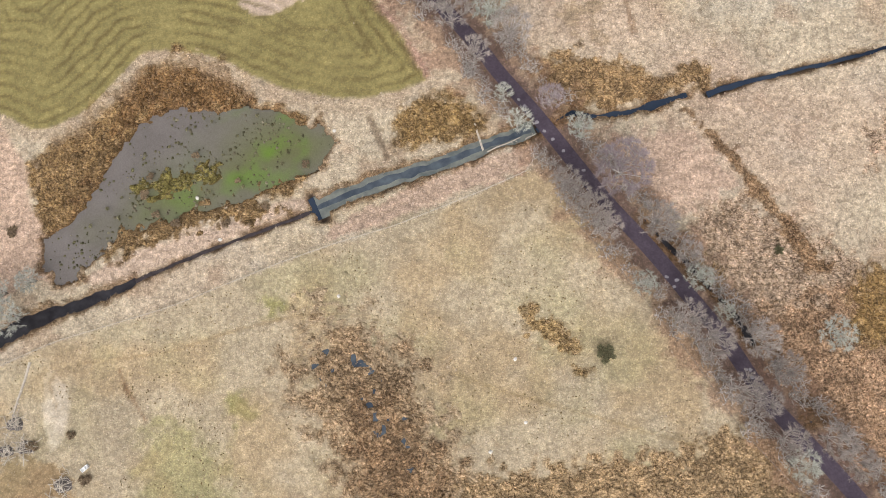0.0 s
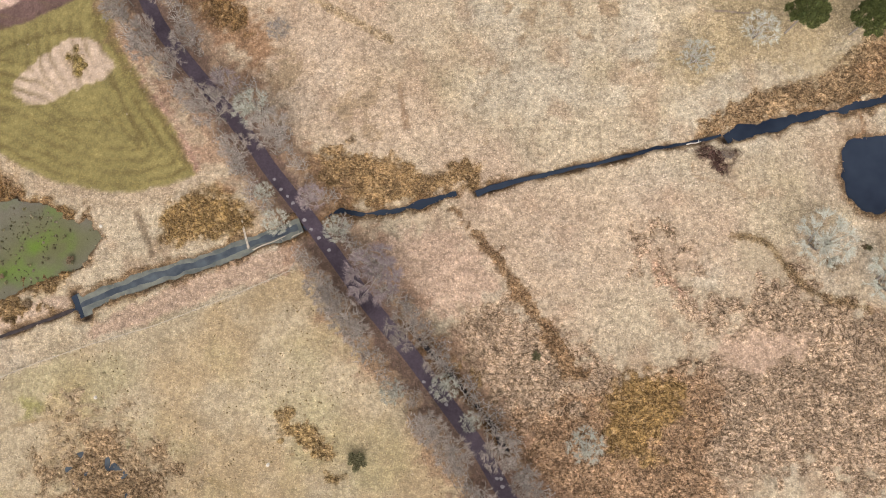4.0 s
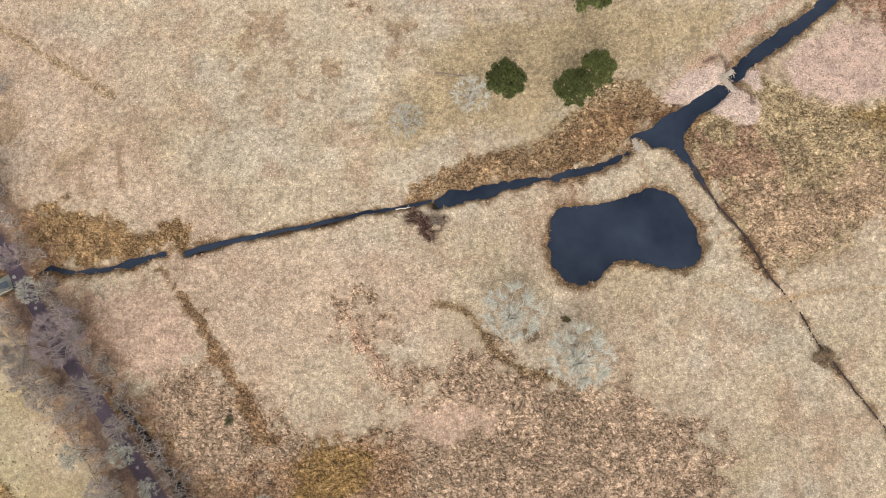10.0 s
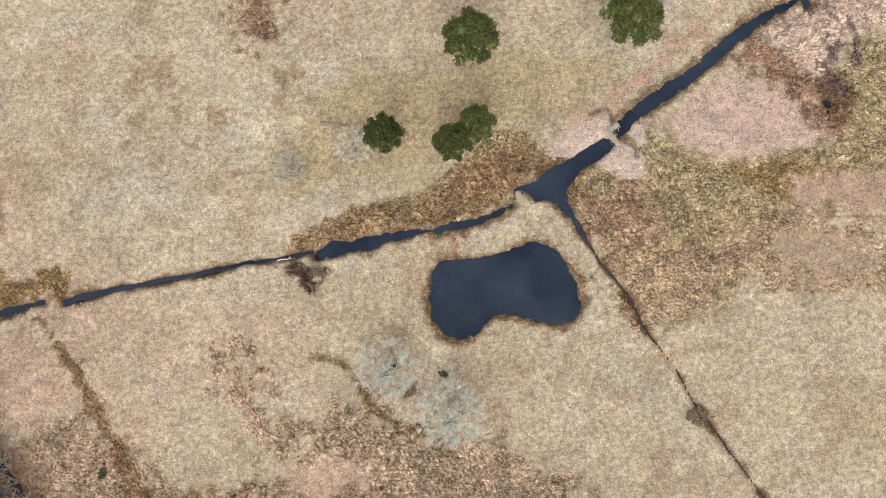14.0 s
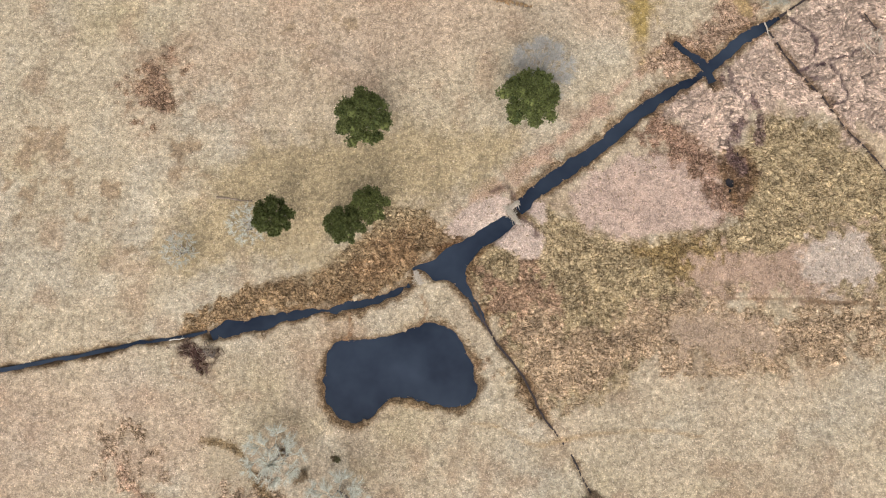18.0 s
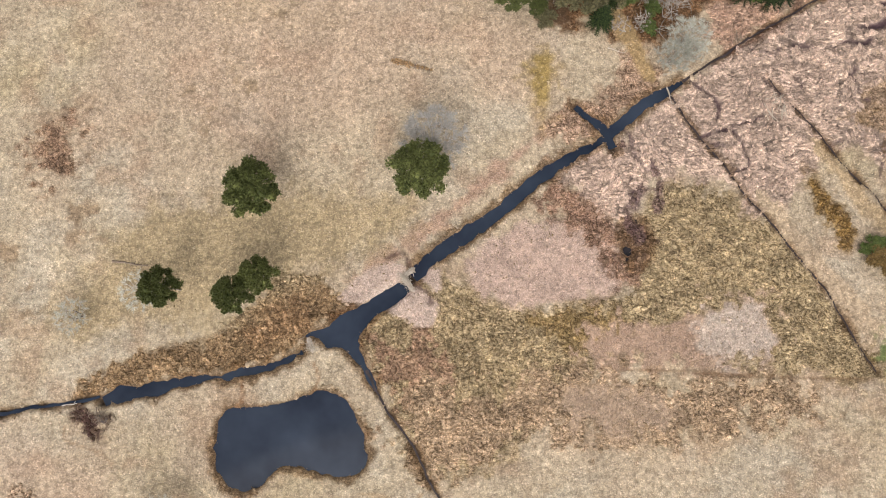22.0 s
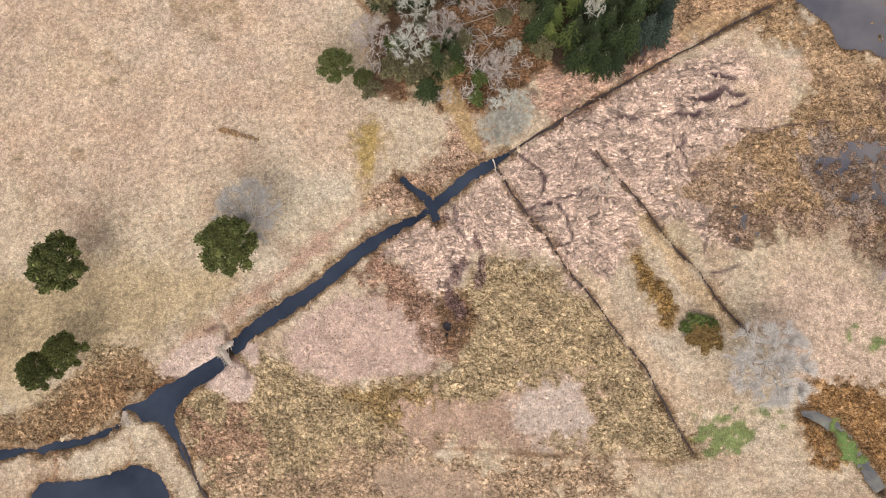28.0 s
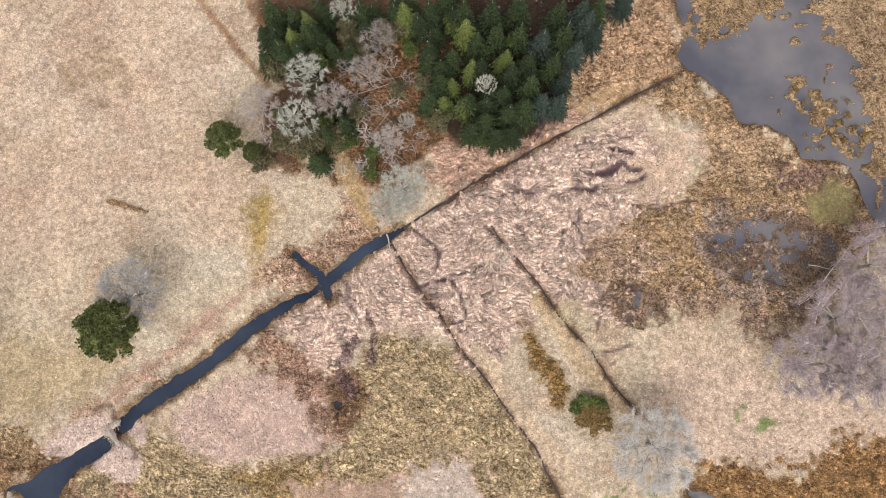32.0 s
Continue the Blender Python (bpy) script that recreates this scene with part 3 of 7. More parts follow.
ZONES.append(([(5.0, 32.4), (12.7, 38.5), (15.9, 34.0), (13.7, 29.5), (7.1, 27.3)], tone(164, 134, 98), 1.5, "g", 4))
ZONES.append(([(-10.4, 37.6), (-1.6, 37.5), (-0.5, 30.7), (-8.1, 29.7)], tone(196, 180, 146), 4.0, "p", 4))
ZONES.append(([(-39.2, 68.7), (-34.8, 71.1), (-31.7, 66.4), (-31.3, 60.5), (-35.8, 58.8), (-40.4, 62.3)], tone(178, 148, 120), 5.0, "g", 11))
ZONES.append(([(25.2, 31.8), (39.9, 42.6), (48.6, 38.5), (65.5, 36.7), (76.0, 38.9), (78.3, 47.5), (81.6, 58.3), (96.5, 58.5), (104.7, 52.1), (113.5, 39.5), (122.7, 23.3), (103.5, 23.9), (73.8, 24.4), (65.5, 18.1), (57.2, 10.9), (40.8, 4.5), (33.2, 15.4)], OLIVE, 2.5, "g", 6))
ZONES.append(([(27.5, 27.6), (38.1, 29.9), (44.7, 19.7), (42.7, 11.5), (36.4, 15.4)], tone(186, 154, 124), 2.5, "g", 12))
ZONES.append(([(57.1, 34.4), (69.7, 35.7), (78.1, 32.7), (75.9, 26.4), (64.5, 28.3)], tone(166, 142, 96), 2.0, "g", 6))
ZONES.append(([(46.3, 45.9), (53.8, 50.4), (64.5, 51.6), (76.2, 47.4), (76.1, 41.0), (65.5, 37.7), (56.0, 35.4), (47.5, 39.5)], tone(224, 199, 177), 2.0, "f", 4))
ZONES.append(([(69.7, 31.5), (83.3, 33.8), (88.5, 37.0), (102.0, 37.3), (102.7, 28.0), (90.3, 23.7), (83.1, 23.5), (69.6, 24.3)], tone(208, 180, 152), 2.5, "f", 10))
ZONES.append(([(36.4, 20.6), (48.9, 19.6), (65.8, 23.4), (101.2, 23.1), (108.1, 22.1), (107.8, 18.0), (98.6, 15.8), (85.0, 11.7), (69.6, 12.6), (54.0, 11.4), (42.5, 6.2), (38.4, 8.2)], tone(200, 174, 140), 3.0, "g", 10))
ZONES.append(([(67.8, 20.8), (78.2, 20.9), (85.3, 16.8), (74.8, 14.1), (64.5, 16.6)], tone(206, 182, 152), 3.0, "f", 6))
ZONES.append(([(89.6, 36.0), (101.0, 36.2), (101.7, 28.0), (91.4, 26.7)], tone(230, 214, 192), 2.5, "f", 6))
ZONES.append(([(62.3, 59.8), (69.9, 57.1), (76.2, 50.7), (79.8, 45.3), (76.1, 40.0), (70.9, 48.4), (59.1, 55.9)], tone(172, 140, 116), 2.5, "g", 6))
ZONES.append(([(75.1, 50.6), (78.9, 51.8), (79.8, 46.4), (76.1, 44.2)], tone(148, 124, 108), 1.5, "g", 5))
ZONES.append(([(22.7, 40.1), (37.4, 51.9), (49.4, 61.3), (59.7, 70.3), (64.6, 72.1), (53.7, 62.2), (43.0, 52.7), (31.2, 43.4)], tone(208, 178, 150), 2.0, "f", 4))
ZONES.append(([(61.2, 63.6), (69.9, 65.9), (74.2, 67.1), (84.1, 77.3), (99.6, 87.6), (116.4, 96.9), (132.5, 99.3), (140.5, 87.8), (130.1, 62.1), (117.0, 67.4), (102.6, 52.1), (95.5, 59.6), (81.7, 60.5), (76.2, 50.7), (69.8, 56.0)], REED, 2.0, "r", 4))
ZONES.append(([(62.3, 74.9), (71.1, 77.2), (77.8, 87.5), (83.2, 81.8), (79.8, 77.2), (69.9, 69.3), (64.5, 68.1), (59.1, 69.2)], tone(202, 172, 144), 1.5, "g", 4))
ZONES.append(([(94.1, 98.9), (117.8, 103.8), (124.3, 102.2), (105.0, 92.0), (96.5, 86.4), (92.1, 91.2)], tone(198, 166, 140), 1.5, "r", 4))
ZONES.append(([(120.0, 109.4), (126.5, 112.9), (138.5, 116.4), (138.4, 111.9), (124.3, 103.3), (120.0, 102.7)], tone(198, 168, 126), 1.5, "s", 3))
ZONES.append(([(128.5, 83.2), (139.2, 88.8), (144.7, 99.8), (137.3, 107.4), (141.7, 110.8), (149.1, 105.4), (161.7, 95.7), (171.1, 93.7), (177.0, 82.0), (164.0, 71.1), (157.5, 61.6), (149.3, 64.6), (133.7, 64.2), (126.4, 70.4), (120.1, 73.4)], tone(180, 152, 114), 4.0, "g", 10))
ZONES.append(([(129.5, 69.4), (144.2, 70.7), (155.6, 66.8), (158.5, 60.6), (149.3, 63.5), (131.6, 63.7)], tone(176, 150, 126), 5.0, "g", 13))
ZONES.append(([(143.4, 83.5), (152.9, 84.7), (160.2, 82.7), (167.4, 78.6), (164.0, 71.1), (153.6, 69.9), (145.3, 71.8), (142.2, 78.1)], tone(166, 148, 130), 3.0, "g", 10))
ZONES.append(([(122.2, 76.6), (129.6, 78.9), (136.9, 76.9), (135.8, 71.6), (127.4, 70.4)], tone(190, 164, 136), 3.0, "g", 10))
ZONES.append(([(145.7, 97.6), (153.2, 98.8), (160.5, 92.4), (158.3, 88.1), (148.8, 90.0)], tone(190, 162, 126), 3.0, "g", 10))
ZONES.append(([(160.5, 92.4), (169.0, 92.6), (173.0, 86.2), (170.6, 80.8), (163.4, 84.9)], tone(148, 122, 104), 2.5, "g", 8))
ZONES.append(([(136.1, 97.4), (142.5, 97.6), (143.5, 93.2), (138.1, 86.6), (128.5, 86.4), (130.7, 90.8)], tone(214, 190, 160), 2.0, "f", 6))
ZONES.append(([(133.6, 62.1), (145.1, 63.4), (152.2, 56.3), (149.0, 50.1), (136.6, 49.8)], tone(214, 192, 160), 3.0, "s", 6))
ZONES.append(([(132.5, 49.8), (138.8, 56.0), (149.1, 56.3), (161.3, 50.4), (179.6, 46.8), (179.2, 38.8), (158.9, 37.3), (142.6, 36.9), (136.6, 43.8)], tone(213, 190, 162), 3.0, "s", 4))
ZONES.append(([(143.6, 37.9), (158.9, 37.3), (169.2, 41.5), (179.2, 38.8), (178.6, 25.0), (143.4, 24.1)], tone(164, 128, 82), 2.0, "g", 6))
ZONES.append(([(100.2, 58.3), (105.5, 55.3), (111.8, 46.2), (118.1, 39.3), (123.2, 31.4), (117.1, 32.3), (110.8, 41.1), (104.5, 50.1)], tone(212, 190, 156), 0.8, "s", 1.5))
ZONES.append(([(110.6, 61.6), (113.8, 59.6), (118.0, 51.5), (117.0, 47.4), (113.9, 50.3), (110.2, 58.5)], tone(158, 128, 76), 1.5, "g", 3))
ZONES.append(([(113.7, 68.0), (124.2, 54.7), (130.4, 46.6), (127.3, 46.6), (121.1, 53.6), (111.7, 65.8)], tone(206, 182, 142), 0.8, "s", 2))
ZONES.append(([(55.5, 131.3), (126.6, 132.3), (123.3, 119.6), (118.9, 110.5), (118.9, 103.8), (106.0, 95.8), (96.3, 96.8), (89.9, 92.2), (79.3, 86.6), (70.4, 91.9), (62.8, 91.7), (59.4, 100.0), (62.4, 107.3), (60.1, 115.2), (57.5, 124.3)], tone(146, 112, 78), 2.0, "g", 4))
# wood floor: dark needle litter, painted deeper still for shade between the trees
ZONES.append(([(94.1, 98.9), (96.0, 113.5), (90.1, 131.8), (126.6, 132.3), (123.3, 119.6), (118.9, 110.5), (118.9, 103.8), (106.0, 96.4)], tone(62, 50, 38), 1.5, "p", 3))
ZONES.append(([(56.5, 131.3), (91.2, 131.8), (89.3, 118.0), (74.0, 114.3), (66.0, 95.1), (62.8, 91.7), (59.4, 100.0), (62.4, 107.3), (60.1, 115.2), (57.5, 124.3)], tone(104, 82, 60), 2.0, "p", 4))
ZONES.append(([(72.5, 94.1), (75.8, 94.7), (82.1, 81.8), (80.0, 80.6)], tone(196, 168, 120), 0.6, "s", 1))
ZONES.append(([(122.3, 31.2), (128.3, 32.4), (136.1, 31.6), (135.0, 29.6), (127.9, 26.4), (124.0, 25.3)], GREEN, 1.5, "p", 8))
ZONES.append(([(148.9, 46.1), (153.0, 47.7), (158.1, 46.8), (157.1, 45.3), (149.9, 44.1)], GREEN, 1.5, "p", 8))
ZONES.append(([(58.1, 84.0), (60.9, 85.0), (62.5, 81.7), (62.4, 74.7), (60.4, 69.8), (59.2, 72.6), (59.1, 78.3)], MOSS, 4.0, "s", 5))
ZONES.append(([(-76.2, -12.8), (-67.5, -10.8), (-62.0, -16.1), (-52.4, -21.4), (-48.2, -26.6), (-52.4, -30.6), (-60.8, -32.7), (-67.1, -35.7), (-71.4, -32.7), (-77.0, -22.3)], SEDGE_RED, 3.0, "g", 10))
ZONES.append(([(-93.0, -3.0), (-76.5, 1.2), (-67.5, -9.7), (-76.1, -16.0), (-84.9, -11.7)], tone(208, 181, 153), 4.0, "s", 7))
ZONES.append(([(-41.6, -0.3), (-37.3, -2.5), (-31.0, -9.0), (-24.9, -16.4), (-19.6, -14.3), (-11.0, -10.2), (-9.0, -12.3), (-16.5, -16.4), (-26.1, -21.5), (-31.2, -19.4), (-35.3, -12.1), (-39.5, -5.7)], SEDGE_RED, 3.0, "g", 11))
ZONES.append(([(117.8, 104.3), (118.9, 112.7), (124.3, 118.4), (129.8, 125.3), (138.6, 128.9), (138.6, 113.0), (128.6, 108.1)], tone(188, 157, 122), 2.0, "g", 5))
ZONES.append(([(162.5, 88.1), (171.0, 89.9), (172.3, 84.0), (165.4, 81.7)], tone(140, 130, 86), 2.0, "p", 4))
ZONES.append(([(-29.8, 15.4), (-23.3, 17.1), (-18.9, 15.8), (-19.7, 13.0), (-24.8, 11.7), (-28.8, 12.8)], tone(88, 66, 58), 1.0, "g", 5))
ZONES.append(([(22.0, 37.9), (27.1, 42.4), (32.6, 44.0), (34.1, 41.2), (29.1, 37.2), (24.1, 35.6)], REED, 0.5, "f", 1.5))
ZONES.append(([(30.6, 36.1), (36.7, 39.2), (40.3, 35.4), (39.1, 32.1), (33.2, 33.3)], REED, 0.5, "f", 1.5))
ZONES.append(([(36.9, 42.3), (40.7, 42.8), (40.5, 38.3), (38.4, 40.0)], REED, 0.5, "f", 1.5))

ZONES.append(([(-13.8, 53.4), (15.4, 56.4), (36.5, 56.0), (29.4, 46.8), (15.0, 41.2), (-1.6, 33.4), (-15.9, 31.9), (-26.9, 28.1), (-33.7, 33.8), (-24.9, 43.0)], tone(192, 173, 134), 7.0, "", 6))

# small dark clumps in the meadow: centre, radius in metres
CLUMPS = [(-49.3, 42.9), (-48.1, 40.1), (-59.3, 49.1), (-28.3, 53.0), (-42.9, 46.2)] + [(-48.6, 41.3), (-43.0, 45.8), (-58.9, 45.6), (-68.6, 25.5)] + [(-92.7, 26.5), (-64.5, 32.7), (-38.7, 35.5)] + [(-48.9, 42.6), (-53.6, 53.7), (-30.3, 52.7)] + [(-92.7, 26.8), (-92.2, 23.8), (-108.4, 34.1)] + [(9.4, 97.7), (0.4, 82.5), (23.0, 100.1), (-9.1, 74.4)] + [(26.6, 110.2), (29.3, 103.4), (21.2, 107.8)]
for i, (cx, cy) in enumerate(CLUMPS):
    r = 1.2 + 1.6 * ((i * 7) % 5) / 4
    ZONES.append(([(cx + r * 0.7 * math.cos(a), cy + r * 1.2 * math.sin(a)) for a in (0, 1, 2, 3.1, 4.2, 5.2)], tone(180, 158, 126), 3.5, "", 11))

# land that rises out of the water: reed islands, algae flats
LANDS = []  # outline, raggedness, colour, growth
ALGAE_AREA = [(-188.9, -15.3), (-182.4, -6.5), (-171.1, -2.4), (-163.1, 7.4), (-148.4, 6.3), (-143.9, 2.7), (-150.7, -3.3), (-162.0, -8.5), (-174.3, -12.5)]
LANDS.append(([(-184.8, -5.2), (-178.0, -3.2), (-171.2, -1.2), (-168.8, -3.6), (-177.9, -7.2)], 5, tone(140, 130, 72), "g"))
LANDS.append(([(-191.1, -18.0), (-177.7, -11.8), (-164.2, -9.0), (-155.2, -6.6), (-157.5, -9.9), (-177.6, -15.8)], 6, tone(150, 124, 84), "g"))
LANDS.append(([(166.0, 132.8), (164.6, 121.3), (170.8, 112.4), (174.7, 103.6), (175.3, 92.7), (179.4, 89.5), (190.1, 93.0), (192.2, 133.1)], 13, tone(182, 156, 120), "g"))
LANDS.append(([(140.3, 132.4), (142.3, 119.9), (147.2, 118.2), (153.8, 121.2), (159.3, 124.1), (161.7, 132.7)], 8, tone(176, 150, 112), "g"))
LANDS.append(([(160.9, 107.2), (164.2, 109.0), (173.5, 99.2), (175.3, 92.7), (170.2, 95.9), (165.1, 104.5)], 13, tone(176, 150, 110), "g"))
LANDS.append(([(145.4, 31.2), (148.2, 28.8), (150.8, 23.0), (148.8, 22.9), (146.1, 26.7)], 4, tone(112, 138, 78), "m"))

# narrow marks: line, width, colour, strength, depth, raggedness
MARKS = []
MARKS.append(([(-145.6, -18.5), (-141.3, -17.0), (-129.3, -12.5), (-119.5, -9.1), (-106.8, -4.7)], (0.3, 0.3), tone(224, 200, 166), 0.8, 0.0, 0.3))
MARKS.append(([(-75.6, 5.2), (-71.2, 0.2), (-65.7, -8.0), (-61.5, -15.0), (-57.3, -20.3), (-54.2, -26.5)], (2.0, 1.5, 1.8, 3.2), tone(150, 118, 80), 0.8, 0.10, 4.0))
MARKS.append(([(-85.4, 31.0), (-85.0, 26.9), (-84.1, 22.3)], (0.9, 1.0), tone(150, 122, 92), 0.7, 0.0, 1.0))
MARKS.append(([(-112.2, 55.7), (-103.8, 50.6), (-95.5, 45.5), (-87.3, 40.4)], (1.5, 1.5), tone(196, 172, 132), 0.7, 0.0, 0.8))
MARKS.append(([(-108.6, 55.6), (-101.5, 51.7), (-90.8, 45.3)], (0.5, 0.5), tone(150, 124, 92), 0.5, 0.0, 0.8))
MARKS.append(([(-22.8, -1.7), (-16.5, -3.4), (-12.6, -8.8), (-8.7, -13.0), (-2.6, -15.2), (1.4, -16.8)], (1.0, 1.6, 1.0), tone(146, 120, 78), 0.7, 0.05, 1.0))
MARKS.append(([(1.4, -16.8), (8.6, -16.4), (15.6, -18.5), (22.5, -20.6)], (0.4, 0.5), tone(170, 140, 112), 0.7, 0.0, 0.5))
MARKS.append(([(26.7, 1.4), (31.9, 0.9), (38.0, -2.2), (42.7, -1.5), (49.5, -0.2), (60.8, 0.4), (68.9, -0.7)], (0.4, 0.5, 1.2, 0.5, 0.4), tone(182, 154, 112), 0.7, 0.0, 0.4))
MARKS.append(([(-29.1, 12.7), (-28.3, 10.0), (-23.1, 8.3), (-19.3, 5.7)], (0.5, 0.4), tone(160, 130, 98), 0.7, 0.0, 0.4))
MARKS.append(([(3.8, 21.3), (4.3, 18.5), (3.2, 16.4)], (0.5, 0.5), tone(150, 112, 76), 0.8, 0.0, 0.3))
MARKS.append(([(17.3, 25.0), (18.4, 22.3), (17.5, 19.6)], (0.5, 0.5), tone(150, 112, 76), 0.8, 0.0, 0.3))
MARKS.append(([(74.3, 24.6), (85.1, 24.4), (95.4, 23.8), (103.5, 23.7), (120.7, 23.3)], (0.6, 0.7), tone(132, 104, 76), 0.75, 0.1, 0.5))
MARKS.append(([(-194.5, -39.7), (-177.0, -37.9), (-166.1, -34.9), (-157.4, -33.1), (-148.7, -31.9), (-138.9, -32.9), (-131.5, -36.2), (-126.3, -41.6)], (0.5, 0.5), tone(160, 136, 96), 0.6, 0.0, 0.4))
MARKS.append(([(-193.3, -41.4), (-197.8, -40.7), (-199.9, -43.3), (-198.5, -47.5)], (0.5, 0.5), tone(160, 140, 104), 0.6, 0.0, 0.4))
MARKS.append(([(-123.2, -43.8), (-114.9, -47.2), (-107.7, -49.5), (-96.5, -52.9), (-86.6, -56.2), (-78.6, -58.5)], (0.5, 0.5), tone(164, 142, 98), 0.6, 0.0, 0.4))
MARKS.append(([(-186.5, -41.1), (-185.0, -44.8), (-183.2, -47.5), (-181.2, -50.7)], (1.0, 1.2, 0.6), tone(134, 104, 72), 0.8, 0.0, 0.8))
MARKS.append(([(-137.6, 6.5), (-135.8, 2.3), (-134.4, -1.8)], (1.4, 1.2), tone(126, 108, 84), 0.8, 0.15, 0.6))
MARKS.append(([(44.5, 126.5), (51.7, 117.4), (56.4, 111.8), (60.5, 107.3)], (1.4, 1.4), tone(140, 104, 68), 0.8, 0.1, 0.7))
MARKS.append(([(54.0, 126.7), (57.1, 121.5), (59.5, 117.5)], (1.0, 1.0), tone(140, 104, 68), 0.8, 0.1, 0.7))
MARKS.append(([(88.5, 80.5), (91.0, 78.3), (93.2, 76.7), (94.2, 74.8), (93.8, 71.9)], (0.7, 1.2, 0.8), tone(86, 68, 70), 0.95, 0.3, 0.7))
MARKS.append(([(90.1, 68.4), (92.2, 69.4), (94.7, 70.1), (96.8, 69.9), (98.1, 68.1)], (0.6, 0.9, 0.7), tone(86, 68, 70), 0.95, 0.3, 0.7))
MARKS.append(([(96.8, 69.9), (98.4, 67.9), (98.8, 66.0), (99.5, 64.3), (98.7, 62.6), (96.3, 61.9)], (0.7, 0.7, 0.4), tone(86, 68, 70), 0.95, 0.3, 0.7))
MARKS.append(([(94.7, 70.1), (97.2, 71.3), (100.2, 72.0), (102.8, 73.2)], (0.5, 0.4), tone(86, 68, 70), 0.95, 0.3, 0.7))
MARKS.append(([(91.7, 68.0), (94.1, 67.2), (97.0, 67.3)], (0.4, 0.5), tone(86, 68, 70), 0.95, 0.3, 0.7))
MARKS.append(([(75.6, 70.5), (76.9, 69.1), (77.4, 66.7), (78.5, 64.3), (80.3, 62.0)], (0.9, 0.6, 0.4), tone(86, 68, 70), 0.95, 0.3, 0.7))
MARKS.append(([(78.5, 64.3), (76.8, 66.2)], (0.4, 0.5), tone(86, 68, 70), 0.95, 0.3, 0.7))
MARKS.append(([(76.9, 61.1), (77.5, 57.9), (78.8, 54.8)], (0.4, 0.5), tone(86, 68, 70), 0.95, 0.3, 0.7))
MARKS.append(([(125.9, 96.9), (126.6, 95.6), (128.5, 95.6), (130.8, 95.0)], (0.4, 0.6), tone(86, 68, 70), 0.95, 0.3, 0.7))
MARKS.append(([(119.2, 88.0), (122.6, 87.6), (123.9, 88.5)], (0.6, 1.0), tone(86, 68, 70), 0.95, 0.3, 0.7))
MARKS.append(([(121.8, 91.3), (124.8, 90.9), (126.5, 91.8), (128.8, 93.0), (130.4, 91.7), (132.5, 91.9)], (0.9, 1.2, 0.6), tone(86, 68, 70), 0.95, 0.3, 0.7))
MARKS.append(([(128.8, 89.4), (131.2, 89.5), (133.1, 90.8)], (0.6, 0.9), tone(86, 68, 70), 0.95, 0.3, 0.7))
MARKS.append(([(129.5, 85.1), (135.4, 84.7), (139.1, 85.7), (143.9, 86.2), (149.4, 86.7)], (0.5, 0.6), tone(86, 68, 70), 0.95, 0.3, 0.7))
MARKS.append(([(119.4, 81.0), (120.7, 82.5), (120.2, 83.8)], (0.5, 0.5), tone(86, 68, 70), 0.95, 0.3, 0.7))
MARKS.append(([(119.2, 78.6), (120.0, 76.5), (122.8, 76.3)], (0.5, 0.5), tone(86, 68, 70), 0.95, 0.3, 0.7))
MARKS.append(([(109.2, 80.8), (110.0, 79.5), (109.6, 78.5)], (0.5, 0.6), tone(86, 68, 70), 0.95, 0.3, 0.7))
MARKS.append(([(124.0, 57.2), (127.6, 57.9), (130.3, 59.0)], (0.4, 0.5), tone(86, 68, 70), 0.95, 0.3, 0.7))
MARKS.append(([(115.1, 67.1), (117.0, 68.2), (119.3, 67.7)], (0.4, 0.5), tone(86, 68, 70), 0.95, 0.3, 0.7))
MARKS.append(([(113.0, 98.2), (113.5, 99.9), (115.1, 101.0)], (1.0, 0.8), tone(86, 68, 70), 0.95, 0.3, 0.7))
MARKS.append(([(105.5, 84.7), (106.1, 86.4), (108.8, 87.3), (112.0, 87.0)], (0.5, 0.7), tone(86, 68, 70), 0.95, 0.3, 0.7))
MARKS.append(([(116.3, 86.7), (120.0, 88.3), (122.8, 87.6)], (0.7, 0.9), tone(86, 68, 70), 0.95, 0.3, 0.7))
MARKS.append(([(126.4, 95.9), (128.6, 95.7), (130.7, 95.0)], (0.5, 0.6), tone(86, 68, 70), 0.95, 0.3, 0.7))
MARKS.append(([(123.2, 91.5), (126.2, 91.1), (127.5, 91.8)], (0.8, 0.6), tone(86, 68, 70), 0.95, 0.3, 0.7))
MARKS.append(([(119.5, 81.5), (120.7, 79.8), (121.2, 77.4)], (0.4, 0.5), tone(86, 68, 70), 0.95, 0.3, 0.7))
MARKS.append(([(103.0, 80.3), (107.3, 76.5)], (0.5, 0.7), tone(86, 68, 70), 0.95, 0.3, 0.7))
MARKS.append(([(98.8, 86.9), (101.9, 86.4), (105.1, 85.7)], (0.4, 0.6), tone(86, 68, 70), 0.95, 0.3, 0.7))
MARKS.append(([(124.5, 64.0), (124.0, 61.4), (125.5, 59.8)], (0.4, 0.5), tone(86, 68, 70), 0.95, 0.3, 0.7))
MARKS.append(([(75.7, 67.2), (80.0, 65.2), (82.3, 60.0), (81.9, 54.8)], (0.8, 1.0, 1.8), tone(116, 92, 92), 0.8, 0.2, 1.5))
MARKS.append(([(79.1, 58.9), (76.2, 53.6), (78.4, 49.5)], (1.5, 2.5), tone(112, 88, 92), 0.7, 0.1, 1.5))
MARKS.append(([(30.7, 44.8), (33.8, 45.9), (35.1, 42.9)], (0.7, 0.8), tone(104, 80, 72), 0.8, 0.3, 0.5))
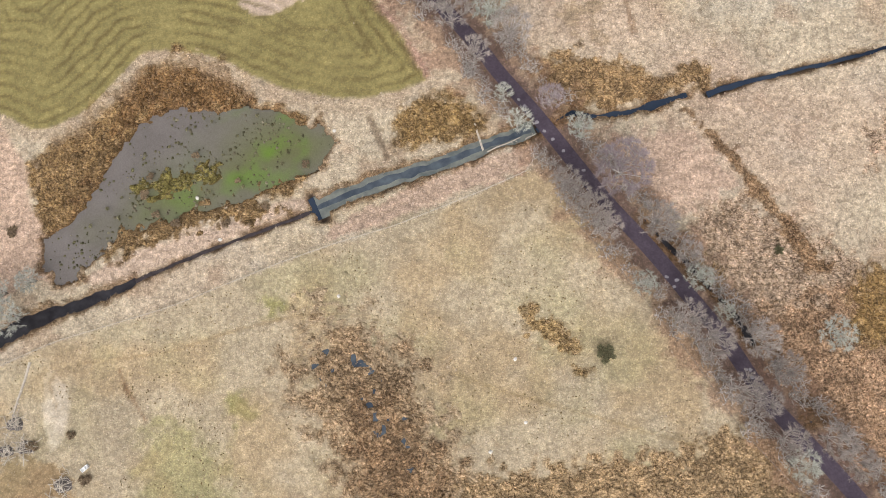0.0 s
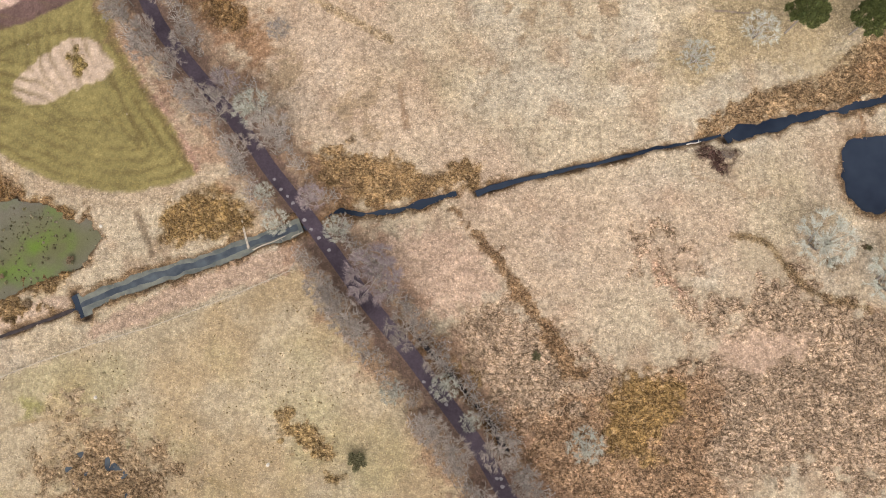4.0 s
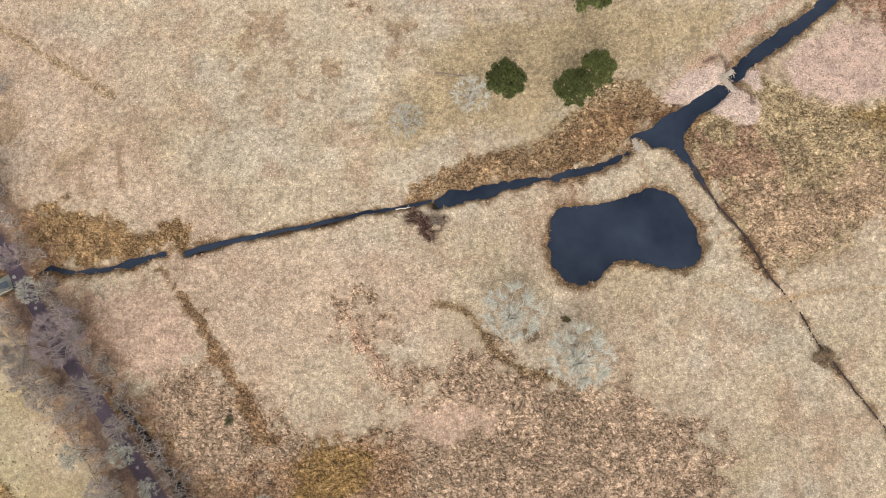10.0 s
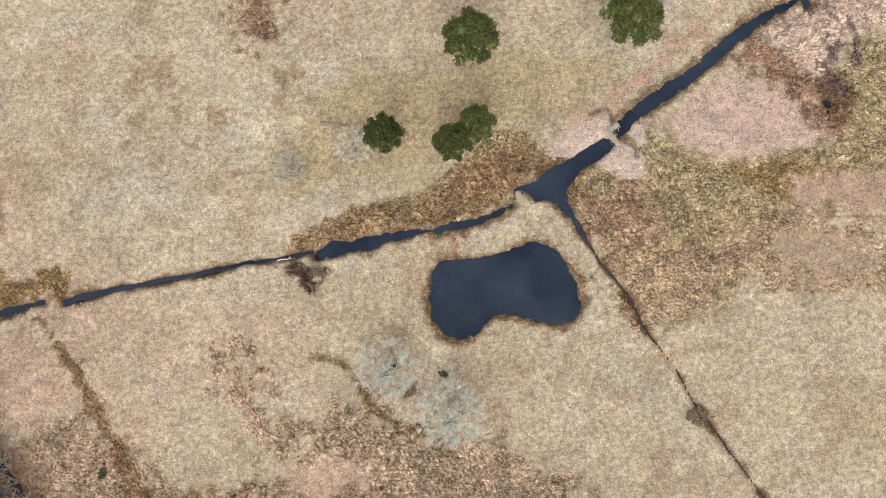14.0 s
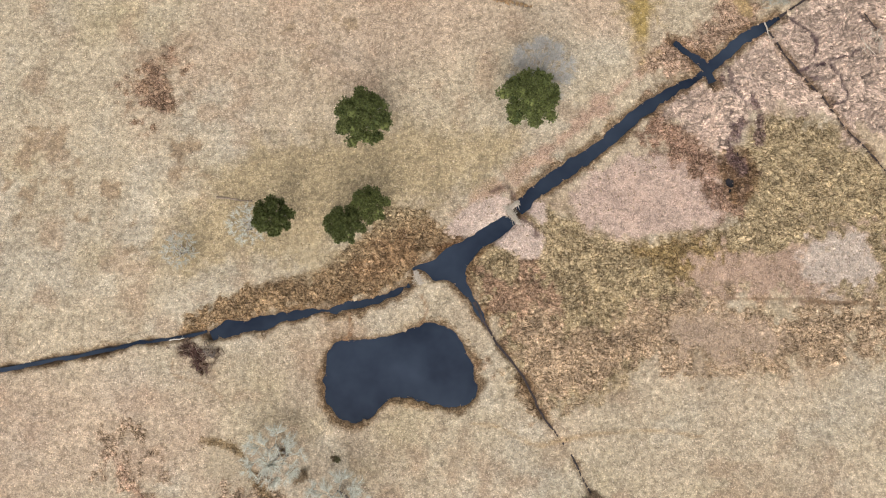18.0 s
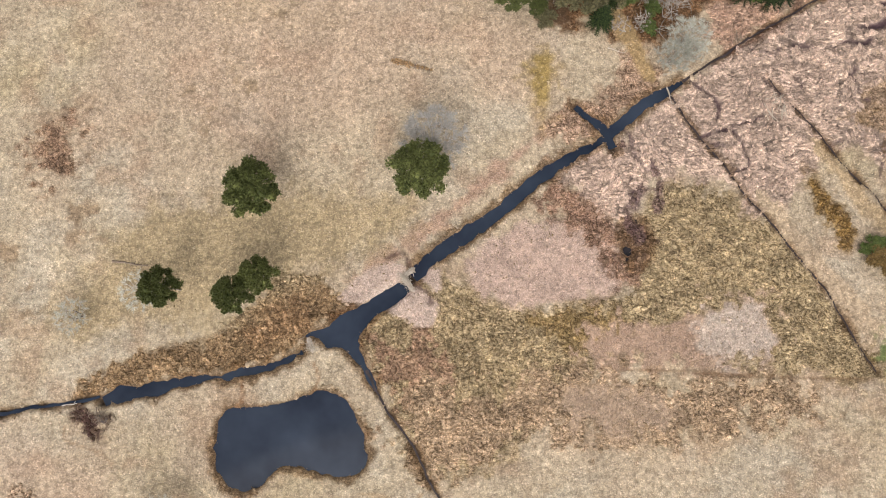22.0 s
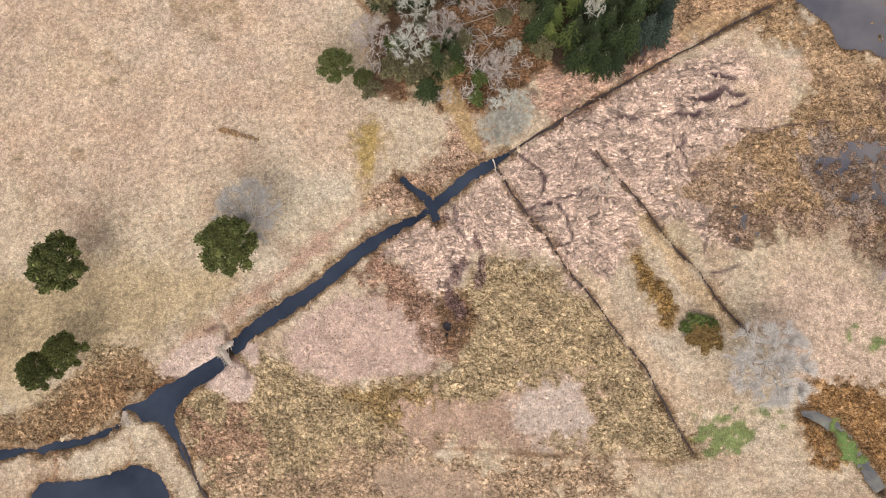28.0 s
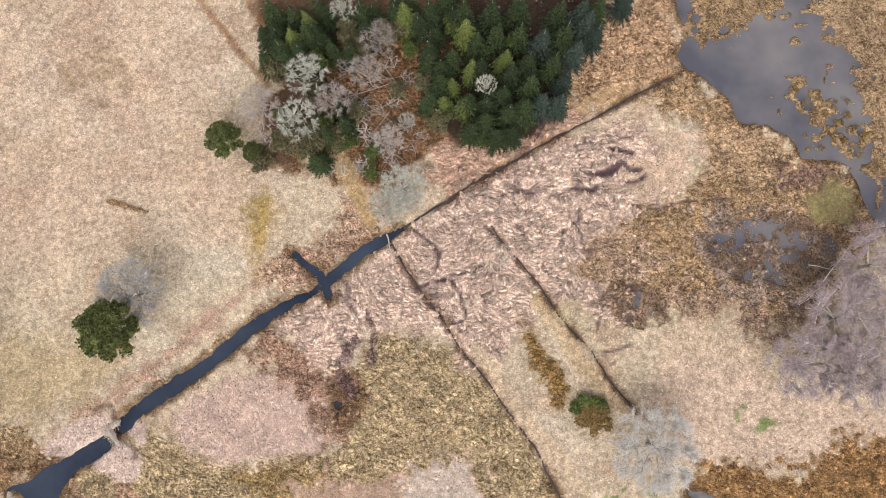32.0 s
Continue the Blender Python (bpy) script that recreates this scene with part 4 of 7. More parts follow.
MARKS.append(([(35.8, 39.8), (38.6, 38.4), (39.2, 36.4)], (0.8, 0.8), tone(104, 80, 72), 0.8, 0.3, 0.5))
MARKS.append(([(110.3, 95.4), (106.1, 90.4), (101.8, 88.6), (96.5, 85.8)], (1.6, 1.6), tone(140, 106, 88), 0.5, 0.0, 1.0))
MARKS.append(([(-148.3, 49.1), (-142.9, 40.2), (-137.0, 31.4), (-131.3, 22.8), (-128.4, 16.3)], (1.3, 1.3), tone(112, 98, 58), 0.55, 0.0, 1.5))
MARKS.append(([(-144.6, 36.0), (-140.7, 28.0), (-137.5, 20.2)], (1.0, 1.0), tone(112, 98, 58), 0.5, 0.0, 1.5))
MARKS.append(([(-141.7, 36.5), (-137.0, 27.3), (-133.5, 18.3)], (0.8, 0.8), tone(112, 98, 58), 0.4, 0.0, 1.5))
MARKS.append(([(-151.1, 45.5), (-160.5, 44.2), (-170.8, 40.4), (-182.2, 36.1)], (1.2, 1.2), tone(116, 104, 62), 0.5, 0.0, 1.5))
MARKS.append(([(-165.7, 28.7), (-156.4, 25.9), (-147.2, 26.0), (-139.3, 28.0)], (1.0, 1.0), tone(120, 108, 66), 0.45, 0.0, 1.5))
MARKS.append(([(24.7, 35.6), (20.3, 33.4)], (1.8, 1.8), tone(120, 90, 60), 0.8, 0.0, 1.0))

THIN = {"ditch_west": 0.9, "ditch_southeast": 0.55, "ditch_north": 0.7, "ditch_reeds": 0.55, "ditch_marsh": 0.5, "stream_meadow": 0.8}
# ---------------------------------------------------------------- ground
wet = np.full(GX.shape, 99.0)
bank_d = wet.copy()
SHAPES = {}
for name, (points, widths, level, mat, label) in WATERS.items():
    shape = smooth(points, widths is None)
    SHAPES[name] = shape
    thin = name in THIN
    if thin:
        widths = [w * THIN[name] / 0.65 * (0.46 if name == "stream_meadow" else 0.55) for w in widths]
        WATERS[name] = (points, widths, -0.17, DITCH if name != "stream_meadow" else mat, label)
        widths = [w + (0.3 if name == "stream_meadow" else 0.12) for w in widths]
    d = near(line_field, shape, 8, widths) if widths else near(area_field, shape, 8)
    rag = 1.9 if name == "marsh_water" else 2.6 if "pool" in name or "puddle" in name else 0.9 if widths is None or max(widths) > 1.3 else 0.55
    d = d + (1.1 * RAG + 0.6 * RAG_FINE if name == "stream_meadow" else 0.7 * RAG + 0.4 * RAG_FINE) if thin else np.maximum(d, ((0.02 if name == "marsh_pool" else 0.38 if name == "puddle_pasture" else 0.26) - 0.7 * RAG - 1.3 * RAG_FINE) * 1.7) if rag > 2 else d + rag * RAG_FINE + (4.0 * RAG if name == "marsh_water" else 0.8 * RAG + 0.5 * RAG_FINE if name.startswith("stream") else 0.3 * RAG if name == "pond" else 0.8 * RAG if rag > 0.5 else 0)
    wet = np.minimum(wet, d)
    bank_d = np.minimum(bank_d, d + (0.6 if thin else 3.0 if name.startswith("marsh_pool") or name == "puddle_pasture" else 0))
flats = []
for points, rag, colour, growth in LANDS:
    d = near(area_field, smooth(points, True, 4), 10) + rag * (RAG + RAG_FINE + 0.5 * RAG_WIDE)
    wet = np.maximum(wet, np.clip(-d, -9, 0.45))
    flats.append((d, colour, growth))
lane_d = near(line_field, LANE, 40, (3.0, 3.0))

tint = np.empty(GX.shape + (3,))
tint[:] = STRAW
patch = np.clip((vnoise(GX, GY, 22, 21, 4) - 0.5) * 3.2 + 0.4, 0, 1)[..., None]
tint = tint * (1 - 0.25 * patch) + STRAW_PINK * 0.25 * patch
patch = np.clip((vnoise(GX, GY, 16, 31, 4) - 0.55) * 4, 0, 1)[..., None]
tint = tint * (1 - 0.6 * patch) + tone(200, 183, 142) * 0.6 * patch
patch = np.clip((vnoise(GX, GY, 9, 35, 4) - 0.52) * 5, 0, 1)[..., None]
tint = tint * (1 - 0.6 * patch) + tone(208, 197, 171) * 0.6 * patch
patch = np.clip((vnoise(GX, GY, 6, 37, 4) - 0.56) * 6, 0, 1)[..., None]
tint = tint * (1 - 0.55 * patch) + tone(192, 164, 132) * 0.5 * patch
GROWTH = {"p": (0.3, 0, 0, 0), "m": (0, 0, 0, 0), "s": (0.8, 0.03, 0, 0), "g": (0.03, 1, 0, 0), "r": (0.03, 0, 1, 0), "f": (0.1, 0.1, 0, 1)}
straw, sedge, reed, fine_reed = np.full(GX.shape, 0.8), np.zeros(GX.shape), np.zeros(GX.shape), np.zeros(GX.shape)


def lay(weight, colour, growth=None):
    global tint, straw, sedge, reed, fine_reed
    tint = tint + weight[..., None] * (colour - tint)
    if growth:
        a, b, c, d = GROWTH[growth]
        straw, sedge = straw + weight * (a - straw), sedge + weight * (b - sedge)
        reed, fine_reed = reed + weight * (c - reed), fine_reed + weight * (d - fine_reed)


def soft(d, feather):
    t = np.clip(0.5 - d / (2 * feather), 0, 1)
    return t * t * (3 - 2 * t)


# the north-eastern and western meadows are pinker
for points in ([(-28.5, 139.4), (52.2, 139.8), (56.1, 99.2), (61.4, 73.8), (32.8, 78.8), (0.6, 68.4), (-21.7, 70.2)], [(-135.3, 64.0), (-97.1, 62.6), (-80.4, 36.7), (-64.6, 15.6), (-95.8, 16.3), (-114.4, 27.0)], [(-76.7, 7.8), (-30.5, 12.6), (-20.4, -8.0), (-58.8, -16.2)]):
    lay(0.45 * soft(near(area_field, smooth(points, True, 4), 30) + 30 * RAG_WIDE, 9.0), STRAW_PINK)
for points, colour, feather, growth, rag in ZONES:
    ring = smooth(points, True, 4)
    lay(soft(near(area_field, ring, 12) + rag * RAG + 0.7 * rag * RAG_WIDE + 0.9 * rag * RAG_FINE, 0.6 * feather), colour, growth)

# tyre arcs that follow the edge of the mown field
mown = near(area_field, smooth(ZONES[1][0], True, 4), 60)
mottle = np.clip((vnoise(GX, GY, 10, 65, 4) - 0.5) * 5, 0, 1) * (straw < 0.45) * (sedge < 0.3) * (GX < -40) * (mown > 3)
lay(0.5 * mottle, tone(182, 156, 112))
mottle = np.clip((vnoise(GX, GY, 13, 67, 4) - 0.52) * 5, 0, 1) * (straw < 0.45) * (sedge < 0.3) * (GX < -40) * (mown > 3)
lay(0.45 * mottle, tone(172, 164, 118))
stripe = 0.5 + 0.5 * np.sin(mown * 2 * np.pi / 2.4 + 4 * RAG)
lay(np.where(mown < -1, 0.8 * stripe ** 3 * np.clip(vnoise(GX, GY, 9, 61) * 3.0 - 0.85, 0, 1), 0) * (straw < 0.05), tone(112, 100, 58))
lay(np.where((mown > 0) & (mown < 7), 0.6 * soft(mown - 3 + 3 * RAG, 1.5), 0), tone(198, 176, 144), "s")

lay(0.65 * soft(lane_d - 6.5 + 9 * RAG + 5 * RAG_FINE, 1.6), tone(166, 133, 106), "s")
# brown verge soil, its tint darkened to carry the hedge's shade by the lane
lay(0.8 * soft(lane_d - 2.2 + 4 * RAG + 3 * RAG_FINE, 0.8), tone(104, 84, 74), "p")
LAST = ZONES[-4 - len(CLUMPS):-1 - len(CLUMPS)]
bank = soft(bank_d - 1.0 + 1.8 * RAG, 0.6)
lay(0.75 * bank * (mown > 3), tone(138, 108, 72), "g")
for points, colour, feather, growth, rag in LAST:  # pale reed mats that lie over the banks
    lay(soft(near(area_field, smooth(points, True, 4), 12) + rag * RAG, feather), tone(232, 211, 190), growth)
for d, colour, growth in flats:
    lay(soft(d, 0.5), colour, growth)
for points, widths, colour, strength, depth, rag in MARKS:
    line = smooth(points)
    lay(strength * soft(near(line_field, line, 8, widths) + rag * RAG + 0.6 * rag * RAG_FINE, 0.35), colour, "g" if max(widths) > 1.4 else "p")
lay(soft(wet + 0.1, 0.25), tone(70, 58, 46), "m")
crop = tint * ((0.86 + 0.28 * vnoise(GX, GY, 2.4, 41, 3)) * (0.87 + 0.26 * vnoise(GX, GY, 11, 43, 4)))[..., None]
lump = np.clip(0.5 + 1.7 * (vnoise(GX, GY, 1.7, 45, 2) - 0.5), 0, 1)
ridge = np.clip(1.15 - np.abs(vnoise(GX + 1.2 * RAG, GY, 2.2, 47, 2) - 0.5) / 0.16, 0, 1)
crop *= (0.89 + 0.2 * lump)[..., None] * (1 + reed * (0.36 * lump - 0.15) - 0.14 * sedge + 0.34 * sedge * lump)[..., None]
crop *= 1 - np.clip(sedge, 0, 1)[..., None] * np.array([0.03, 0.0, -0.05])
tint = crop * (1 - 0.22 * straw - 0.10 * np.clip(sedge, 0, 1) - 0.12 * reed - 0.2 * fine_reed)[..., None]
gap = np.clip(np.abs(vnoise(GX, GY, 3.2, 81, 2) - 0.5) / 0.07, 0, 1)
tint *= (1 - 0.3 * np.clip(sedge + reed, 0, 1) * (1 - gap))[..., None]
bare_patch = np.clip((vnoise(GX, GY, 7.0, 49, 3) - 0.5) * 5, 0, 1)
tint *= (1 - np.clip(sedge, 0, 1) * (0.02 + 0.12 * bare_patch))[..., None]
fine_gap = np.clip(np.abs(vnoise(GX, GY, 2.0, 93, 2) - 0.5) / 0.07, 0, 1)
tint *= (1 - 0.4 * reed * (1 - fine_gap))[..., None]
wide_gap = np.clip(np.abs(vnoise(GX, GY, 5.0, 91, 2) - 0.5) / 0.035, 0, 1)
tint *= (1 - 0.5 * reed * (1 - wide_gap))[..., None]
# peat shows dark and purplish between the reed lumps
tint[..., 2] *= 1 + 0.02 * reed

inside = (GX > X0) & (GX < X1) & (GY > Y0) & (GY < Y1)
GZ = np.where(inside, 0.25 * (vnoise(GX, GY, 2.0, 5, 3) - 0.5) * (0.3 + sedge + reed) + 0.1 + 0.3 * (lump - 0.5) * (0.2 + 0.5 * sedge + reed), 0.05)
for points, widths, colour, strength, depth, rag in MARKS:
    if depth:
        GZ -= depth * soft(near(line_field, smooth(points), 6, widths) + rag * RAG, 0.4)
GZ = np.minimum(GZ, np.clip(-0.32 + wet * 0.75, -1.0, 1.0))
GZ = np.where(lane_d < 0.6, np.minimum(GZ, 0.02), GZ)


def sheet(name, verts, faces, mat, colours=None, smooth_faces=True, growth=None):
    me = bpy.data.meshes.new(name)
    verts, faces = np.asarray(verts, np.float32), np.asarray(faces, np.int32)
    k = faces.shape[1]
    me.vertices.add(len(verts))
    me.vertices.foreach_set("co", verts.ravel())
    me.loops.add(faces.size)
    me.loops.foreach_set("vertex_index", faces.ravel())
    me.polygons.add(len(faces))
    me.polygons.foreach_set("loop_start", np.arange(0, faces.size, k, dtype=np.int32))
    me.polygons.foreach_set("use_smooth", np.full(len(faces), smooth_faces))
    if colours is not None:
        at = me.attributes.new("tint", "FLOAT_COLOR", "POINT")
        at.data.foreach_set("color", np.concatenate([colours, np.ones((len(colours), 1))], 1).astype(np.float32).ravel())
    if growth is not None:
        at = me.attributes.new("growth", "FLOAT_COLOR", "POINT")
        at.data.foreach_set("color", np.concatenate([growth, np.ones((len(growth), 1))], 1).astype(np.float32).ravel())
    me.materials.append(mat)
    me.update(calc_edges=True)
    return me


ny, nx = GX.shape
idx = np.arange(nx * ny).reshape(ny, nx)
quads = np.stack([idx[:-1, :-1], idx[:-1, 1:], idx[1:, 1:], idx[1:, :-1]], -1).reshape(-1, 4)
GROWN = np.stack([np.clip(sedge, 0, 1), np.clip(reed, 0, 1), np.clip(1 - straw / 0.6, 0, 1) * np.clip(1 - sedge - reed - fine_reed, 0, 1)], -1)
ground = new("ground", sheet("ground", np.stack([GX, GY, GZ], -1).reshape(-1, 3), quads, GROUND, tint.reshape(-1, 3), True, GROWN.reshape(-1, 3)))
tagged(ground, "flat wet meadow of pale dead grass and brown sedge", "ground", kind="structure")


def band(line, widths, level, extra=0.0):
    """Vertices and faces of a flat band along a line."""
    w = np.interp(np.linspace(0, 1, len(line)), np.linspace(0, 1, len(widths)), widths) / 2 + extra
    d = np.gradient(line, axis=0)
    d /= np.linalg.norm(d, axis=1)[:, None] + 1e-9
    side = np.stack([-d[:, 1], d[:, 0]], 1) * w[:, None]
    n = len(line)
    v = np.concatenate([np.c_[line + side, np.full(n, level)], np.c_[line - side, np.full(n, level)]])
    f = [(i + 1, i, n + i, n + i + 1) for i in range(n - 1)]
    return v, f


for name, (points, widths, level, mat, label) in WATERS.items():
    shape = SHAPES[name]
    if name == "marsh_water":  # shallow: silt, algae and green weed show through the surface
        lo, hi = shape.min(0) - 1, shape.max(0) + 1
        mx, my = np.meshgrid(np.arange(lo[0], hi[0], 0.5), np.arange(lo[1], hi[1], 0.5))
        depth = area_field(mx, my, shape)
        weed = soft(area_field(mx, my, smooth(ALGAE_AREA, True, 4)) + 9 * (vnoise(mx, my, 7, 141, 4) - 0.5), 9.0)
        bright = weed * np.clip((vnoise(mx, my, 5, 143, 4) - 0.42) * 4, 0, 1) * np.clip((mx + 186) / 20, 0, 1)
        cols = tone(112, 106, 98)
        cols = cols * (0.85 + 0.3 * vnoise(mx, my, 4, 147, 4))[..., None]
        cols = cols + 0.85 * weed[..., None] * (tone(100, 104, 60) - cols)
        cols = cols + 0.8 * bright[..., None] * (tone(98, 128, 42) - cols)
        keep = depth < 1.0
        number = np.cumsum(keep.ravel()).reshape(keep.shape) - 1
        full = keep[:-1, :-1] & keep[:-1, 1:] & keep[1:, 1:] & keep[1:, :-1]
        f = np.stack([number[:-1, :-1][full], number[:-1, 1:][full], number[1:, 1:][full], number[1:, :-1][full]], 1)
        me = sheet("water", np.stack([mx[keep], my[keep], np.full(keep.sum(), level)], 1), f, MARSH_SHEET, cols[keep])
    elif widths:
        if name in THIN or name == "canal_channel":  # the visible edge of a thin ditch wavers along its length
            at = np.arange(0, len(shape) - 1, 0.5 / max(0.5, np.linalg.norm(np.diff(shape, axis=0), axis=1).mean()))
            widths = np.interp(np.linspace(0, 1, len(at)), np.linspace(0, 1, len(widths)), widths)
            shape = np.stack([np.interp(at, np.arange(len(shape)), shape[:, k]) for k in (0, 1)], 1)
            shape = shape + 0.5 * np.stack([vnoise(shape[:, 0], shape[:, 1], 2.0, k, 2) - 0.5 for k in (13, 17)], 1)
            widths = widths * (0.55 + 0.9 * vnoise(shape[:, 0], shape[:, 1], 1.6, 19, 2))
        v, f = band(shape, widths, level, 0.0 if name in THIN or name == "canal_channel" else 0.9)
        me = sheet("water", v, f, mat)
    else:
        bm = bmesh.new()
        c = shape.mean(0)
        ring = [bm.verts.new((*(p + (p - c) / np.linalg.norm(p - c) * 0.8), level)) for p in shape]
        face = bm.faces.new(ring)
        face.normal_update()
        if face.normal.z < 0:
            face.normal_flip()
        bmesh.ops.triangulate(bm, faces=[face])
        me = bpy.data.meshes.new("water")
        bm.to_mesh(me)
        bm.free()
        me.materials.append(mat)
    tagged(new("water_" + name, me), label, "water", kind="structure")

v, f = band(LANE, (3.0, 3.0), 0.07)
road = tagged(new("road", sheet("road", v, f, ROAD)), "narrow dark wet tarmac lane with pale patches", "road", kind="structure")


# ---------------------------------------------------------------- tufts
rng = np.random.default_rng(4)
LEG_X, LEG_Y = (-120, 0, 45, 97), (-37, 0, 35, 66)


def looked_up(grid, x, y):
    i = np.clip(((x - X0) / STEP).round().astype(int), 0, len(core_x) - 1) + len(far)
    j = np.clip(((y - Y0) / STEP).round().astype(int), 0, len(core_y) - 1) + len(far)
    return grid[j, i]


def scattered(count, keep, dry=0.3, area=(X0, X1, Y0, Y1)):
    x, y = rng.uniform(area[0], area[1], count), rng.uniform(area[2], area[3], count)
    # only the strip of country that the flight overlooks
    ok = (y > np.interp(x - 92, LEG_X, LEG_Y) - 46) & (y < np.interp(x + 92, LEG_X, LEG_Y) + 76)
    x, y = x[ok], y[ok]
    ok = rng.random(len(x)) < keep(x, y)
    ok &= (looked_up(wet, x, y) > dry) & (looked_up(lane_d, x, y) > 0.5)
    return x[ok], y[ok]


def tufts(name, x, y, size, height, bright, label, sides=6):
    """Low ragged clumps of dead grass, each a fan of bent blades."""
    n = len(x)
    r = (size[0] + (size[1] - size[0]) * rng.random(n) ** 2)[:, None]
    a = np.arange(sides) / sides * 2 * np.pi + rng.uniform(0, 6.3, n)[:, None]
    rr = r * rng.uniform(0.6, 1.3, (n, sides))
    z = np.maximum(looked_up(GZ, x, y), -0.31)
    h = rng.uniform(*height, n) * (0.5 + r[:, 0])
    verts = np.empty((n, sides + 1, 3))
    verts[:, 0] = np.stack([x, y, z + h], 1)
    verts[:, 1:, 0], verts[:, 1:, 1] = x[:, None] + rr * np.cos(a), y[:, None] + rr * np.sin(a)
    verts[:, 1:, 2] = (z - 0.03)[:, None] + h[:, None] * rng.uniform(0.0, 0.35, (n, sides))
    faces = np.stack([np.zeros(sides, int), np.arange(sides) + 1, (np.arange(sides) + 1) % sides + 1], 1)
    faces = (faces[None] + (np.arange(n) * (sides + 1))[:, None, None]).reshape(-1, 3)
    base = looked_up(crop, x, y)
    base = (base + 0.22 * rng.random(n)[:, None] ** 2 * (tone(224, 208, 186) - base)) * rng.uniform(*bright, n)[:, None]
    cols = np.repeat(base[:, None], sides + 1, 1)
    cols[:, 1:] *= rng.uniform(0.82, 1.0, (n, sides, 1))
    me = sheet(name, verts.reshape(-1, 3), faces, TUFT, cols.reshape(-1, 3), False)
    return tagged(new(name, me), label, "grass", kind="stuff")


def strokes(name, x, y, length, width, height, bright, label, flow=9.0, jitter=0.45, seed=51, colour=None, bleach=tone(210, 188, 156)):
    """Long bent-over sheaves of sedge or reed lying in swirls."""
    n = len(x)
    a = 2 * np.pi * 1.6 * vnoise(x, y, flow, seed, 2) + rng.normal(0, jitter, n)
    l, w, h = rng.uniform(*length, n) / 2, rng.uniform(*width, n) / 2, rng.uniform(*height, n)
    z = looked_up(GZ, x, y) - 0.04
    c, s = np.cos(a), np.sin(a)
    curl = rng.normal(0, 0.25, n) * l
    local = [(-l, 0 * l, z), (0.1 * l, w + curl, z + 0.25 * h), (0.15 * l, -w + curl, z + 0.25 * h), (0.05 * l, curl, z + h), (l, -0.3 * curl, z + 0.45 * h)]
    verts = np.stack([np.stack([x + u * c - v * s, y + u * s + v * c, k], -1) for u, v, k in local], 1)
    faces = np.array([(0, 3, 1), (0, 2, 3), (1, 3, 4), (3, 2, 4)])
    faces = (faces[None] + (np.arange(n) * 5)[:, None, None]).reshape(-1, 3)
    base = (looked_up(crop, x, y) if colour is None else colour) * rng.uniform(*bright, n)[:, None]
    base = base + (rng.random(n) ** 2 * 0.55)[:, None] * (bleach - base)
    # shading put into the colour: roots darkened, flanks dulled, ridge and tip lightened
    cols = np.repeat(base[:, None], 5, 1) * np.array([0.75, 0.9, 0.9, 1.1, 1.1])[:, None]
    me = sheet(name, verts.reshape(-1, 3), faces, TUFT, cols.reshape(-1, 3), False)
    return tagged(new(name, me), label, "grass", kind="stuff")


def spaced(step, keep, dry, area=(X0, X1, Y0, Y1)):
    """Points about one step apart, jittered off a staggered grid."""
    gx, gy = np.meshgrid(np.arange(area[0], area[1], step), np.arange(area[2], area[3], step * 0.87))
    gx = gx + 0.5 * step * (np.arange(gx.shape[0]) % 2)[:, None]
    x, y = (g.ravel() + rng.uniform(-0.36, 0.36, g.size) * step for g in (gx, gy))
    ok = (y > np.interp(x - 92, LEG_X, LEG_Y) - 46) & (y < np.interp(x + 92, LEG_X, LEG_Y) + 76)
    x, y = x[ok], y[ok]
    ok = (rng.random(len(x)) < keep(x, y)) & (looked_up(wet, x, y) > dry) & (looked_up(lane_d, x, y) > 0.5)
    return x[ok], y[ok]


